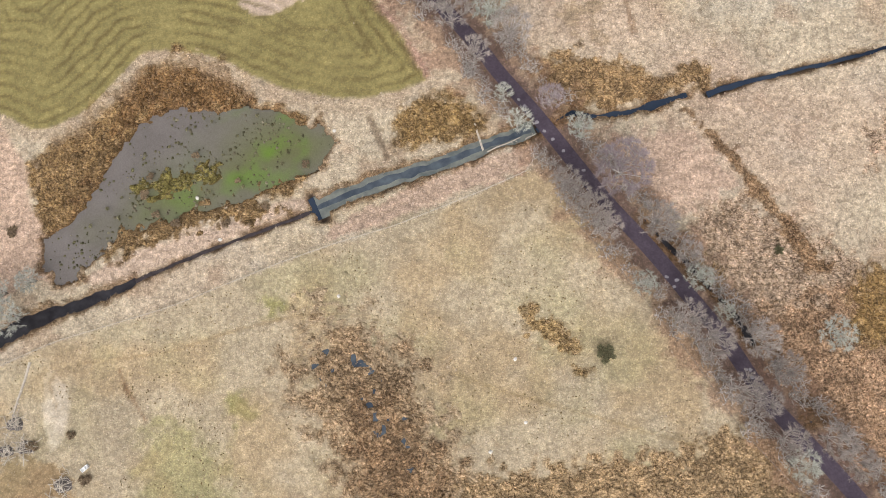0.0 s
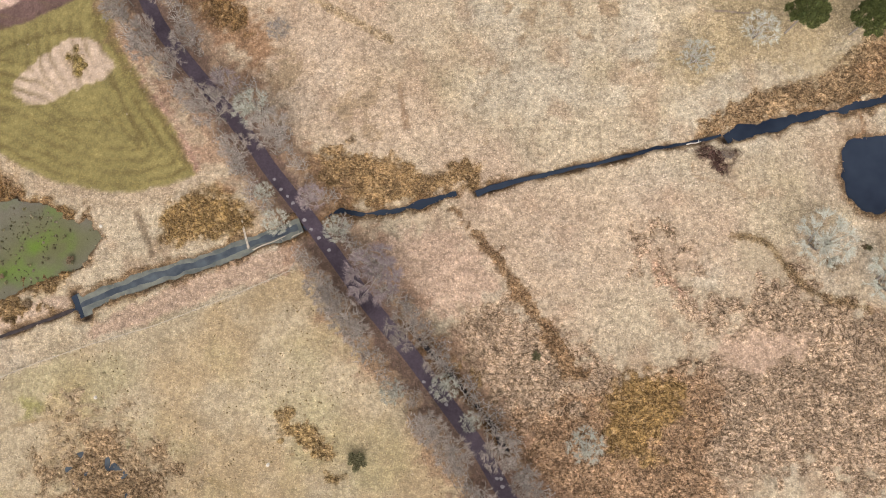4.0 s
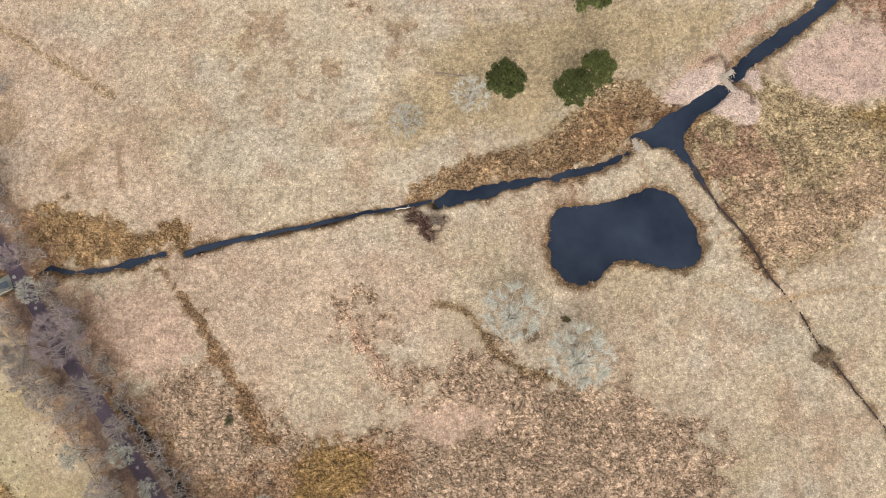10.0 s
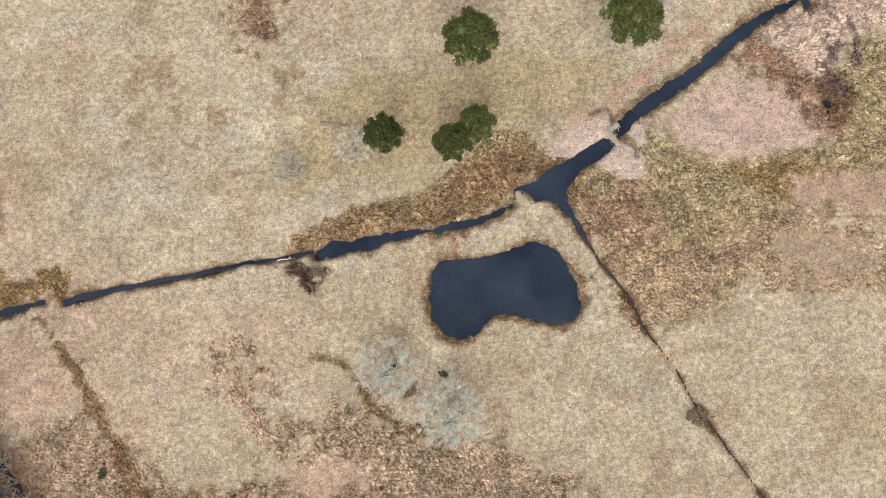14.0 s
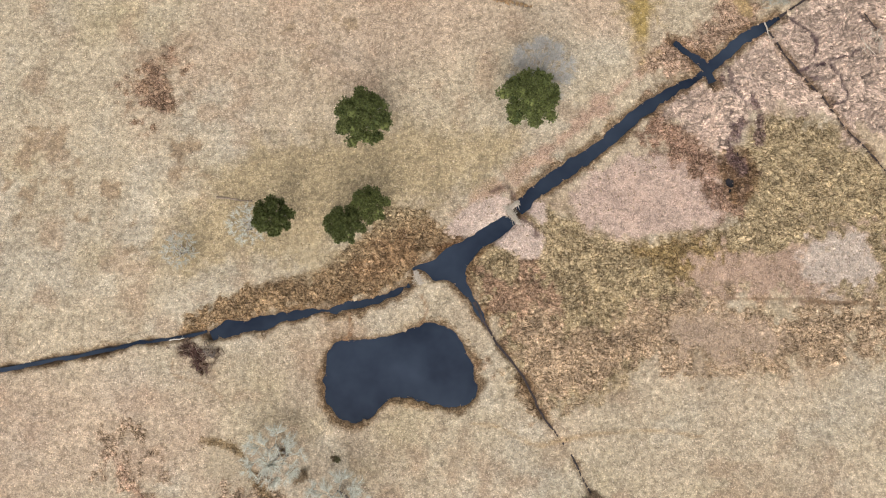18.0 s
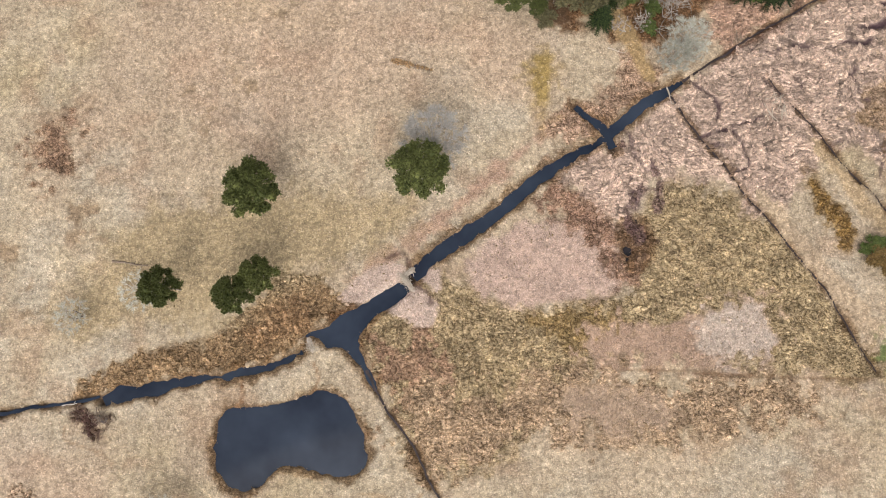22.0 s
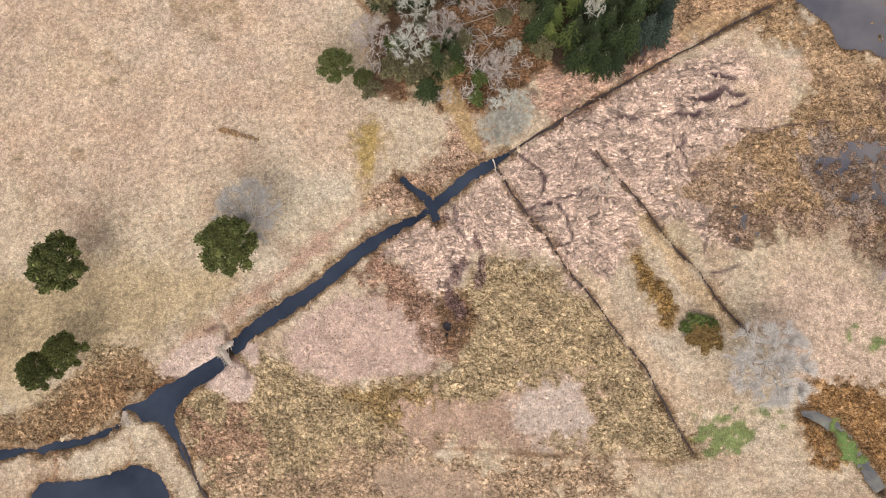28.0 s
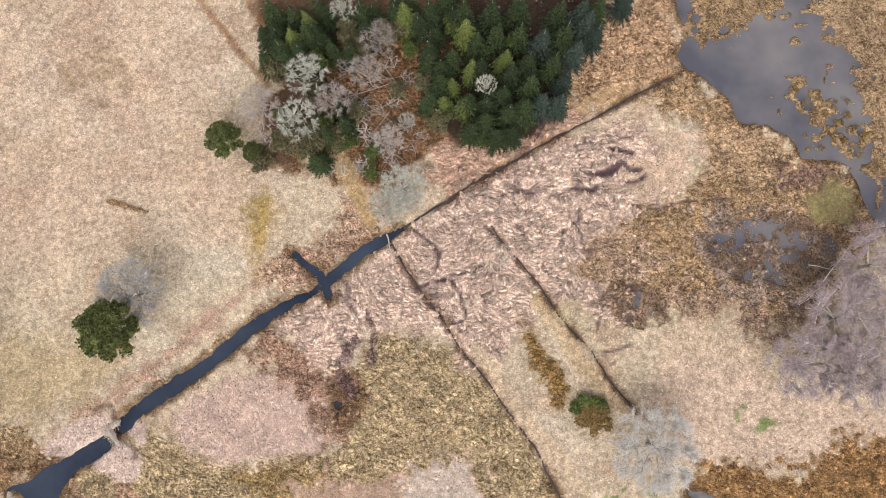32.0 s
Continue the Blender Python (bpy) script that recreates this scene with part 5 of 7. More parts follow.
def lumps(name, x, y, length, width, height, bright, flow, jitter, seed, bleach, label, sides=7):
    """Long low mounds of matted growth, each a ragged dome along the lie of the plants."""
    n = len(x)
    a = 2 * np.pi * 1.6 * vnoise(x, y, flow, seed, 2) + rng.normal(0, jitter, n)
    l, w, h = rng.uniform(*length, n), rng.uniform(*width, n), rng.uniform(*height, n)
    z = looked_up(GZ, x, y)
    c, s = np.cos(a), np.sin(a)
    g = np.arange(sides) / sides * 2 * np.pi + rng.uniform(0, 6.3, n)[:, None]
    verts = np.empty((n, 2 * sides + 1, 3))
    verts[:, 0] = np.stack([x, y, z + h], 1)
    for ring, (grow, lift) in enumerate(((0.62, 0.78), (1.0, -0.12))):
        q = grow * rng.uniform(0.72, 1.25, (n, sides))
        u, v = q * l[:, None] * np.cos(g), q * w[:, None] * np.sin(g)
        part_of = verts[:, 1 + ring * sides:1 + (ring + 1) * sides]
        part_of[..., 0], part_of[..., 1] = x[:, None] + u * c[:, None] - v * s[:, None], y[:, None] + u * s[:, None] + v * c[:, None]
        part_of[..., 2] = z[:, None] + h[:, None] * lift * rng.uniform(0.75, 1.2, (n, sides))
    k = np.arange(sides)
    m = (k + 1) % sides
    faces = np.concatenate([np.stack([0 * k, 1 + k, 1 + m], 1), np.stack([1 + k, 1 + sides + k, 1 + sides + m], 1), np.stack([1 + k, 1 + sides + m, 1 + m], 1)])
    faces = (faces[None] + (np.arange(n) * (2 * sides + 1))[:, None, None]).reshape(-1, 3)
    base = looked_up(crop, x, y) * rng.uniform(*bright, n)[:, None]
    base = base + (rng.random(n) ** 3 * 0.2)[:, None] * (bleach - base)
    cols = np.repeat(base[:, None], 2 * sides + 1, 1) * rng.uniform(0.85, 1.1, (n, 2 * sides + 1, 1))
    grown = np.repeat(looked_up(GROWN, x, y)[:, None], 2 * sides + 1, 1)
    me = sheet(name, verts.reshape(-1, 3), faces, GROUND, cols.reshape(-1, 3), True, grown.reshape(-1, 3))
    return tagged(new(name, me), label, "grass", kind="stuff")


def in_marsh(x, y):
    return area_field(x, y, SHAPES["marsh_water"]) < -0.5


def clumped(x, y, size, seed, lo, hi):
    return np.clip((vnoise(x, y, size, seed, 3) - lo) / (hi - lo), 0, 1)


def cracks(x, y, size, seed, width):
    """1 away from a net of winding gaps, 0 in them."""
    return np.clip(np.abs(vnoise(x, y, size, seed, 2) - 0.5) / width, 0, 1)


x, y = scattered(480000, lambda x, y: looked_up(straw, x, y) * (0.08 + 0.92 * clumped(x, y, 1.6, 71, 0.36, 0.66)))
tufts("grass_tufts", x, y, (0.11, 0.32), (0.08, 0.22), (0.93, 1.24), "pale tufts of dead grass over the meadow", 4)
x, y = spaced(0.95, lambda x, y: np.clip(looked_up(sedge, x, y), 0, 1) * (0.25 + 0.75 * cracks(x, y, 3.2, 81, 0.06)) * cracks(x, y, 1.7, 85, 0.03) * (1 - 0.35 * looked_up(bare_patch, x, y)), 0.55)
lumps("sedge_tussocks", x, y, (0.4, 0.8), (0.32, 0.56), (0.08, 0.26), (0.82, 1.02), 7.0, 0.5, 51, tone(214, 190, 156), "low rounded tussocks of dead brown sedge")
x, y = scattered(700000, lambda x, y: looked_up(sedge, x, y) * (0.3 + 0.7 * looked_up(lump, x, y)) * cracks(x, y, 3.2, 81, 0.05) * cracks(x, y, 1.7, 85, 0.04), 0.0)
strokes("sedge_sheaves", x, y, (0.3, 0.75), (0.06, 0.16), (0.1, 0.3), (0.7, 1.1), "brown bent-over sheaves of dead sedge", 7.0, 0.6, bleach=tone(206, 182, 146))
x, y = spaced(1.0, lambda x, y: np.clip(looked_up(reed, x, y), 0, 1) * (0.15 + 0.85 * cracks(x, y, 5.0, 91, 0.03)) * (0.3 + 0.7 * cracks(x, y, 2.0, 93, 0.07)), 0.1, (16, 200, -10, 130))
lumps("reed_mats", x, y, (0.4, 1.0), (0.26, 0.5), (0.12, 0.34), (0.88, 1.08), 9.0, 0.35, 57, tone(226, 204, 182), "pale flattened reed lying in thick ridges")
x, y = scattered(220000, lambda x, y: looked_up(reed, x, y) * (0.2 + 0.8 * looked_up(lump, x, y)) * cracks(x, y, 5.0, 91, 0.035) ** 2 * cracks(x, y, 2.0, 93, 0.08), 0.1, (16, 200, -10, 130))
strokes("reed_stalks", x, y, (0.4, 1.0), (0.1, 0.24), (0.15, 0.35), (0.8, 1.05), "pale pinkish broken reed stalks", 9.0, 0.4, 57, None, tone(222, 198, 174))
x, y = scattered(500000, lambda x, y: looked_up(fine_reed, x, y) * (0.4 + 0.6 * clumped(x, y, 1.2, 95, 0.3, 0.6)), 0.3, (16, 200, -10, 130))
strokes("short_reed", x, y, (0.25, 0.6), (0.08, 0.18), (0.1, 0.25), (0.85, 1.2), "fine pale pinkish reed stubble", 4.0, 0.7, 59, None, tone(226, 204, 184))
x, y = scattered(60000, lambda x, y: in_marsh(x, y) * clumped(x, y, 5, 99, 0.4, 0.7) * 0.05, -9, (-206, -140, -26, 14))

def in_pools(x, y):
    return np.maximum(area_field(x, y, SHAPES["marsh_pool"]) < 1, area_field(x, y, SHAPES["marsh_pool_west"]) < 1)


crop_kept, crop = crop, np.zeros_like(crop) + tone(96, 92, 62)
tufts("marsh_tussocks", x, y, (0.12, 0.4), (0.2, 0.5), (0.6, 1.3), "dark rush tussocks standing in marsh water", 6)
crop = crop_kept
px, py = scattered(100000, lambda x, y: in_pools(x, y) * clumped(x, y, 2.0, 98, 0.36, 0.58), -9, (110, 180, 30, 100))
strokes("drowned_reeds", px, py, (0.3, 0.9), (0.1, 0.24), (0.35, 0.55), (0.8, 1.2), "dead brown reeds standing in shallow pools", colour=tone(150, 124, 98))
x, y = scattered(40000, lambda x, y: (looked_up(mown, x, y) > 2) * (looked_up(straw, x, y) < 0.5) * (looked_up(reed, x, y) < 0.2) * (looked_up(sedge, x, y) < 0.3) * clumped(x, y, 9, 97, 0.5, 0.6))
strokes("dark_rushes", x, y, (0.3, 0.7), (0.2, 0.4), (0.15, 0.3), (0.75, 1.0), "scattered darker tufts in the pasture", colour=tone(140, 122, 82))


# ---------------------------------------------------------------- trees
def part(name, me, parent, label=""):
    ob = new(name, me)
    ob.parent = parent
    if label:
        ob["label"] = label
    return ob


class Sticks:
    """Tapered limbs and thin twigs gathered into one mesh."""

    def __init__(self):
        self.v, self.f = [], []

    def limb(self, points, r0, r1, sides=4):
        n = len(points)
        start = len(self.v)
        for i, p in enumerate(points):
            d = (points[min(i + 1, n - 1)] - points[max(i - 1, 0)]).normalized()
            u = d.orthogonal().normalized()
            w = d.cross(u)
            r = r0 + (r1 - r0) * i / (n - 1)
            for s in range(sides):
                a = 2 * math.pi * s / sides
                self.v.append(p + (u * math.cos(a) + w * math.sin(a)) * r)
        for i in range(n - 1):
            for s in range(sides):
                a, b = start + i * sides + s, start + i * sides + (s + 1) % sides
                self.f.append((a, b, b + sides))
                self.f.append((a, b + sides, a + sides))

    def twig(self, a, b, w):
        d = (b - a)
        u = d.cross(Vector((random.uniform(-1, 1), random.uniform(-1, 1), 0.6))).normalized() * w
        i = len(self.v)
        self.v += [a - u, a + u, b]
        self.f.append((i, i + 1, i + 2))

    def mesh(self, name, mat):
        return sheet(name, np.array([tuple(p) for p in self.v]), np.array(self.f), mat)


def bare_tree(radius, height, twigs, mat, stems=1, droop=0.0, forks=70, limbs=10, limb_mat=LIMB):
    """A leafless broad-crowned tree: trunk, limbs that radiate from it, forks and a thin haze of twigs."""
    trunk, haze, boughs = Sticks(), Sticks(), Sticks()
    made, tops, nodes = [], [], []
    for s in range(stems):
        a = 2 * math.pi * s / stems
        off = Vector((math.cos(a), math.sin(a), 0)) * (0.35 if stems > 1 else 0)
        lean = off * 2.2 + Vector((random.uniform(-0.3, 0.3), random.uniform(-0.3, 0.3), 0))
        top = off + lean + Vector((0, 0, height * 0.38))
        trunk.limb([off - Vector((0, 0, 0.4)), off + Vector((0, 0, 0.3)), (off + top) / 2, top], radius * 0.04 + 0.05, radius * 0.022 + 0.03, 6)
        tops.append(top)
    made.append(("trunk", trunk.mesh("trunk", BARK)))
    for i in range(limbs):
        base = tops[i % len(tops)] * random.uniform(0.7, 1.0)
        a = 2 * math.pi * (i + random.uniform(-0.35, 0.35)) / limbs
        reach = radius * random.uniform(0.55, 0.9) * (0.35 if i == 0 else 1)
        tip = Vector((math.cos(a) * reach, math.sin(a) * reach, height * random.uniform(0.6, 0.86)))
        mid = base.lerp(tip, 0.5) + Vector((random.uniform(-1, 1), random.uniform(-1, 1), 0.6)) * 0.08 * radius
        limb = Sticks()
        limb.limb([base, mid, tip], radius * 0.011 + 0.03, 0.03, 4)
        made.append(("limb", limb.mesh("limb", limb_mat)))
        nodes += [base.lerp(mid, 0.4), base.lerp(mid, 0.75), mid, mid.lerp(tip, 0.35), mid.lerp(tip, 0.7), tip]
    for k in range(forks):
        rho, a = radius * 0.93 * math.sqrt((k + random.random()) / forks), k * 2.39996 + random.uniform(-0.2, 0.2)
        rho *= random.uniform(0.8, 1.1)
        dome = math.sqrt(max(0.0, 1 - min(1, rho / radius) ** 2))
        q = Vector((math.cos(a) * rho, math.sin(a) * rho, height * (0.5 + 0.48 * dome * random.uniform(0.7, 1.0)) - droop * height * rho / radius))
        inner = [n for n in nodes if math.hypot(n.x, n.y) < rho + 0.05 * radius] or nodes
        p = min(inner, key=lambda n: (n - q).length + random.uniform(0, 0.1) * radius)
        boughs.limb([p, (p + q) / 2 + Vector((random.uniform(-0.1, 0.1), random.uniform(-0.1, 0.1), 0.1)) * radius * 0.3, q], 0.045, 0.018, 3)
        out = math.atan2(q.y, q.x)
        for t in range(twigs // forks):
            s = p.lerp(q, random.uniform(0.25, 1.0))
            g = out + random.gauss(0, 0.5)
            long = radius * random.uniform(0.08, 0.24)
            e = s + Vector((math.cos(g) * long, math.sin(g) * long, random.uniform(-0.1, 0.6) * long))
            haze.twig(s, e, random.uniform(0.011, 0.023))
    wood = len(boughs.f)  # the crown is one net of pale boughs and darker twigs
    boughs.f += [tuple(i + len(boughs.v) for i in f) for f in haze.f]
    boughs.v += haze.v
    crown = boughs.mesh("crown", mat)
    crown.materials.append(limb_mat)
    crown.polygons.foreach_set("material_index", (np.arange(len(boughs.f)) < wood).astype(np.int32))
    made.append(("crown", crown))
    return made


def stand(kind, parts, x, y, size, turn, label, category="tree", group="", z=0.0):
    """Sets up one tree from shared part meshes under an Empty at its base."""
    ob = new(kind)
    ob.matrix_basis = pose(x, y, z, 0, 0, turn) @ Matrix.Diagonal((size[0], size[0], size[1], 1))
    stem = None
    for n, me in parts:
        p = part(n, me, stem if n == "limb" else ob)
        stem = p if n == "trunk" else stem
    return tagged(ob, label, category, group)


GREY = [bare_tree(5, 10, 6800, TWIG, 1, 0.0, 120) for i in range(3)]
LICHEN = [bare_tree(4, 8, 4600, TWIG_LICHEN, 3, 0.0, 100, 9, TWIG_LICHEN) for i in range(2)]
PINK = [bare_tree(5, 10, 6000, TWIG_PINK, 1, 0.0, 120) for i in range(2)]
SHRUB = [bare_tree(2, 3, 480, m, 3, 0.0, 24) for m in (TWIG_DARK, TWIG, TWIG_DARK)]
SPARSE = [bare_tree(5, 10, 4200, TWIG_LICHEN, 3, 0.0, 90, 13) for i in range(2)]
DENSE = [bare_tree(5, 8, 11000, TWIG_PALE, 1, 0.0, 170)]
DENSE_LICHEN = [bare_tree(5, 8, 8500, TWIG_LICHEN, 3, 0.0, 110, 12) for i in range(2)]
DENSE_PINK = [bare_tree(5, 9, 9000, TWIG_PINK, 1, 0.0, 130) for i in range(2)]


STANDING = []  # trees do not crowd closer than their trunks allow


def bare_trees(places, kinds, label, group=""):
    for x, y, r, h in places:
        if group and any(math.hypot(x - u, y - v) < 3.0 for u, v in STANDING):
            continue
        STANDING.append((x, y))
        k = random.randrange(len(kinds))
        base_r, base_h = (4, 8) if kinds is LICHEN else (5, 10)
        if group:  # the hedgerow trees are cut back along the lane
            r = 0.9 * r
        stand("bare_tree", kinds[k], x, y, (r / base_r, h / base_h), random.uniform(0, 360), label, "tree", group)


def shrubs(places, label, group="", kinds=(0, 1, 2)):
    for x, y, r, h in places:
        stand("bare_shrub", SHRUB[random.choice(kinds)], x, y, (r / 2, h / 3), random.uniform(0, 360), label, "shrub", group)


# undergrowth on both verges of the lane
lane_dir = np.gradient(LANE, axis=0)
lane_dir /= np.linalg.norm(lane_dir, axis=1)[:, None]
verge = []
for i in range(0, len(LANE) - 1):
    for side in (-1, 1):
        for k in range(2):
            p = LANE[i] + (LANE[i + 1] - LANE[i]) * random.random()
            wide = random.uniform(1.2, 2.4)
            off = side * (1.8 + wide + random.uniform(0.0, 2.6))
            q = p + np.array([-lane_dir[i][1], lane_dir[i][0]]) * off
            if random.random() < 0.8 and np.min(np.hypot(*(SHAPES["canal_middle"] - q).T)) > 3.5 and np.min(np.hypot(*(SHAPES["stream_lane"] - q).T)) > 2.5:
                verge.append((q[0], q[1], wide, random.uniform(2.0, 4.0)))
shrubs(verge, "leafless grey shrub in the hedge along the lane", "hedge shrubs")

LANE_GROUP = "trees along the lane"
bare_trees([(-120.4, 24.8, 4.8, 10.6), (-116.3, 17.1, 3.7, 8.6), (-100.7, -9.2, 3.4, 8.0), (-96.0, -14.9, 3.8, 8.8), (-93.5, -18.1, 3.4, 8.0), (-84.6, -17.7, 4.5, 10.0), (-80.9, -35.1, 3.8, 8.8), (-76.6, -39.3, 4.3, 9.6), (-68.6, -39.5, 4.1, 9.2), (-71.9, -48.2, 3.8, 8.8), (-68.5, -50.5, 3.4, 8.0), (-64.5, -44.6, 3.6, 8.4), (-57.5, -57.3, 3.8, 8.8), (-54.2, -61.1, 3.8, 8.8), (-65.0, -57.1, 3.6, 8.4)], GREY, "leafless grey deciduous tree beside the lane", LANE_GROUP)
bare_trees([(-112.8, 24.6, 4.5, 10.0), (-111.2, 9.0, 2.3, 6.0), (-108.4, 2.8, 3.2, 7.6), (-87.5, -28.7, 2.8, 6.8), (-78.0, -28.1, 3.2, 7.6), (-63.6, -61.0, 3.6, 8.4), (-97.3, 1.1, 3.2, 7.6), (-73.6, -34.3, 2.3, 6.0)], LICHEN, "leafless pale lichen-grey tree beside the lane", LANE_GROUP)
bare_trees([(-102.2, 7.5, 3.2, 7.6), (-90.1, -7.6, 6.6, 11.0)], DENSE_PINK, "leafless purplish-brown tree beside the lane", LANE_GROUP)
bare_trees([(-134.8, 38.2, 3.8, 8.8), (-126.0, 40.0, 3.8, 8.8), (-130.0, 35.2, 3.4, 8.0), (-125.0, 28.5, 3.6, 8.4), (-109.5, 20.4, 4.9, 10.8), (-116.4, 15.8, 3.6, 8.4)], GREY, "leafless grey deciduous tree beside the lane", LANE_GROUP)
bare_trees([(-115.0, 24.3, 4.3, 9.6)], LICHEN, "leafless pale lichen-grey tree beside the lane", LANE_GROUP)
bare_trees([(-140.0, 50.2, 3.6, 8.4), (-132.4, 50.2, 3.2, 7.6), (-135.3, 42.7, 3.2, 7.6)], GREY, "leafless grey deciduous tree beside the lane", LANE_GROUP)
bare_trees([(-102.0, -6.6, 3.2, 7.6), (-98.6, -11.9, 3.4, 8.0), (-95.4, -17.0, 3.4, 8.0), (-86.1, -26.7, 3.0, 7.2), (-80.3, -33.6, 3.4, 8.0), (-76.3, -38.5, 3.4, 8.0), (-83.8, -16.5, 3.8, 8.8), (-79.2, -23.8, 3.2, 7.6), (-141.0, 46.8, 3.4, 8.0), (-135.5, 40.2, 3.4, 8.0), (-130.1, 34.9, 3.4, 8.0), (-124.9, 29.6, 3.4, 8.0), (-120.2, 23.9, 3.4, 8.0), (-116.2, 17.8, 3.2, 7.6), (-124.8, 39.3, 3.4, 8.0)], GREY, "leafless grey deciduous tree beside the lane", LANE_GROUP)
bare_trees([(-118.5, 29.8, 3.8, 8.8)], PINK, "leafless purplish-brown tree beside the lane", LANE_GROUP)
bare_trees([(-203.8, -23.4, 2.6, 5.0), (-206.8, -30.3, 4.0, 7.0), (-209.6, -25.6, 3.2, 6.0)], DENSE_LICHEN, "leafless grey tree beside the canal")
bare_trees([(-109.2, 42.3, 2.6, 4.0)], GREY, "small leafless grey tree on the meadow")
bare_trees([(-53.1, -39.3, 3.6, 4.0)], LICHEN, "low round leafless grey tree on the meadow")
bare_trees([(-15.0, 37.8, 4.2, 5.0)], SPARSE, "leafless grey tree on the meadow near pines")
bare_trees([(-27.5, 33.1, 3.8, 4.5)], SPARSE, "small leafless lichen-grey tree on the meadow")
bare_trees([(-8.2, -3.7, 6.2, 7.0), (3.4, -11.5, 6.6, 8.0)], LICHEN, "leafless pale green-grey willow on the meadow")
bare_trees([(39.4, 66.4, 6.6, 11.5)], DENSE, "leafless grey tree beside a dark pine")
bare_trees([(132.9, 41.1, 8.3, 10.0)], DENSE, "round leafless grey tree beside the ditch")
bare_trees([(87.6, 87.2, 4.5, 7.0), (84.9, 83.5, 3.8, 6.0), (88.4, 85.1, 2.8, 5.0)], DENSE_LICHEN, "pale lichen-grey willow over the canal")
bare_trees([(166.2, 64.6, 9.0, 11.0), (158.8, 56.5, 6.8, 9.0), (172.4, 74.0, 8.3, 11.0), (171.2, 56.4, 8.5, 11.0), (164.2, 56.2, 6.4, 9.0)], DENSE_PINK, "leafless purplish-grey tree at the lake shore")


def clump_tree(radius, height, clumps, mat, count=14, size=(0.2, 0.3)):
    """A rounded evergreen: trunk, and a crown of many needle-covered puffs with deep gaps between them."""
    trunk = Sticks()
    trunk.limb([Vector((0, 0, -0.4)), Vector((0.1, 0, height * 0.4)), Vector((0, 0.1, height * 0.8))], 0.22, 0.06, 6)
    for i in range(10):
        a = random.uniform(0, 6.28)
        z = height * random.uniform(0.3, 0.7)
        trunk.limb([Vector((0, 0, z)), Vector((math.cos(a), math.sin(a), 0)) * radius * 0.7 + Vector((0, 0, z + 0.12 * height))], 0.07, 0.02, 3)
    lobes = []
    for i in range(count):
        rho, a = radius * 0.86 * math.sqrt((i + 0.5) / count), i * 2.39996 + random.uniform(-0.3, 0.3)
        rho *= random.uniform(0.82, 1.06)
        z = height * (0.38 + 0.52 * math.sqrt(max(0, 1 - (rho / radius) ** 2)) * random.uniform(0.75, 1.05))
        lobes.append((Vector((math.cos(a) * rho, math.sin(a) * rho, z)), radius * random.uniform(*size)))
    verts, faces = [], []
    for c, s in lobes:  # a dark leafy core in every puff
        j, rings = len(verts), 4
        for l in range(rings):
            for k in range(7):
                g, w = 6.283 * (k + 0.5 * l) / 7, (0.6, 0.78, 0.6, 0.12)[l] * s * random.uniform(0.7, 1.15)
                verts.append(c + Vector((math.cos(g) * w, math.sin(g) * w, (-0.7, -0.2, 0.35, 0.62)[l] * s)))
        for l in range(rings - 1):
            for k in range(7):
                p, q = j + 7 * l + k, j + 7 * l + (k + 1) % 7
                faces += [(p, q, q + 7), (p, q + 7, p + 7)]
    for i in range(clumps):
        c, s = random.choice(lobes)
        n = Vector((random.gauss(0, 1), random.gauss(0, 1), random.gauss(0.4, 0.8))).normalized()
        p = c + Vector((n.x * s, n.y * s, n.z * s * 0.8)) * random.uniform(0.6, 1.05)
        for k in range(8):
            e = (n * 0.7 + Vector((random.gauss(0, 0.7), random.gauss(0, 0.7), random.gauss(0, 0.5)))).normalized() * random.uniform(0.16, 0.36)
            u = e.cross(Vector((random.gauss(0, 1), random.gauss(0, 1), random.gauss(0, 1)))).normalized() * 0.08
            j = len(verts)
            verts += [p - u, p + u, p + e]
            faces.append((j, j + 1, j + 2))
    return [("trunk", trunk.mesh("trunk", BARK)), ("crown", sheet("crown", np.array([tuple(p) for p in verts]), np.array(faces), mat))]


PINES = [clump_tree(4, 8, 2600, PINE, 58, (0.14, 0.24)), clump_tree(4, 8, 2400, PINE, 34, (0.15, 0.25)), clump_tree(4, 8, 2400, PINE, 28, (0.16, 0.27))]


def pines(places, label):
    for x, y, r, h in places:
        stand("pine_tree", PINES[0 if r > 4.5 else random.choice((1, 2))], x, y, (r / 4, h / 8), random.uniform(0, 360), label)


pines([(-8.7, 38.3, 4.0, 12.5), (3.7, 37.4, 3.8, 10.5), (8.1, 40.9, 3.7, 10.5), (7.1, 56.2, 5.6, 14.0)], "dark green pine standing on the meadow")
pines([(37.2, 60.0, 5.8, 13.0)], "dark green pine beside a bare tree")
pines([(54.1, 95.3, 3.8, 7.0), (59.2, 93.3, 2.1, 5.0)], "dark green pine at the corner of the wood")


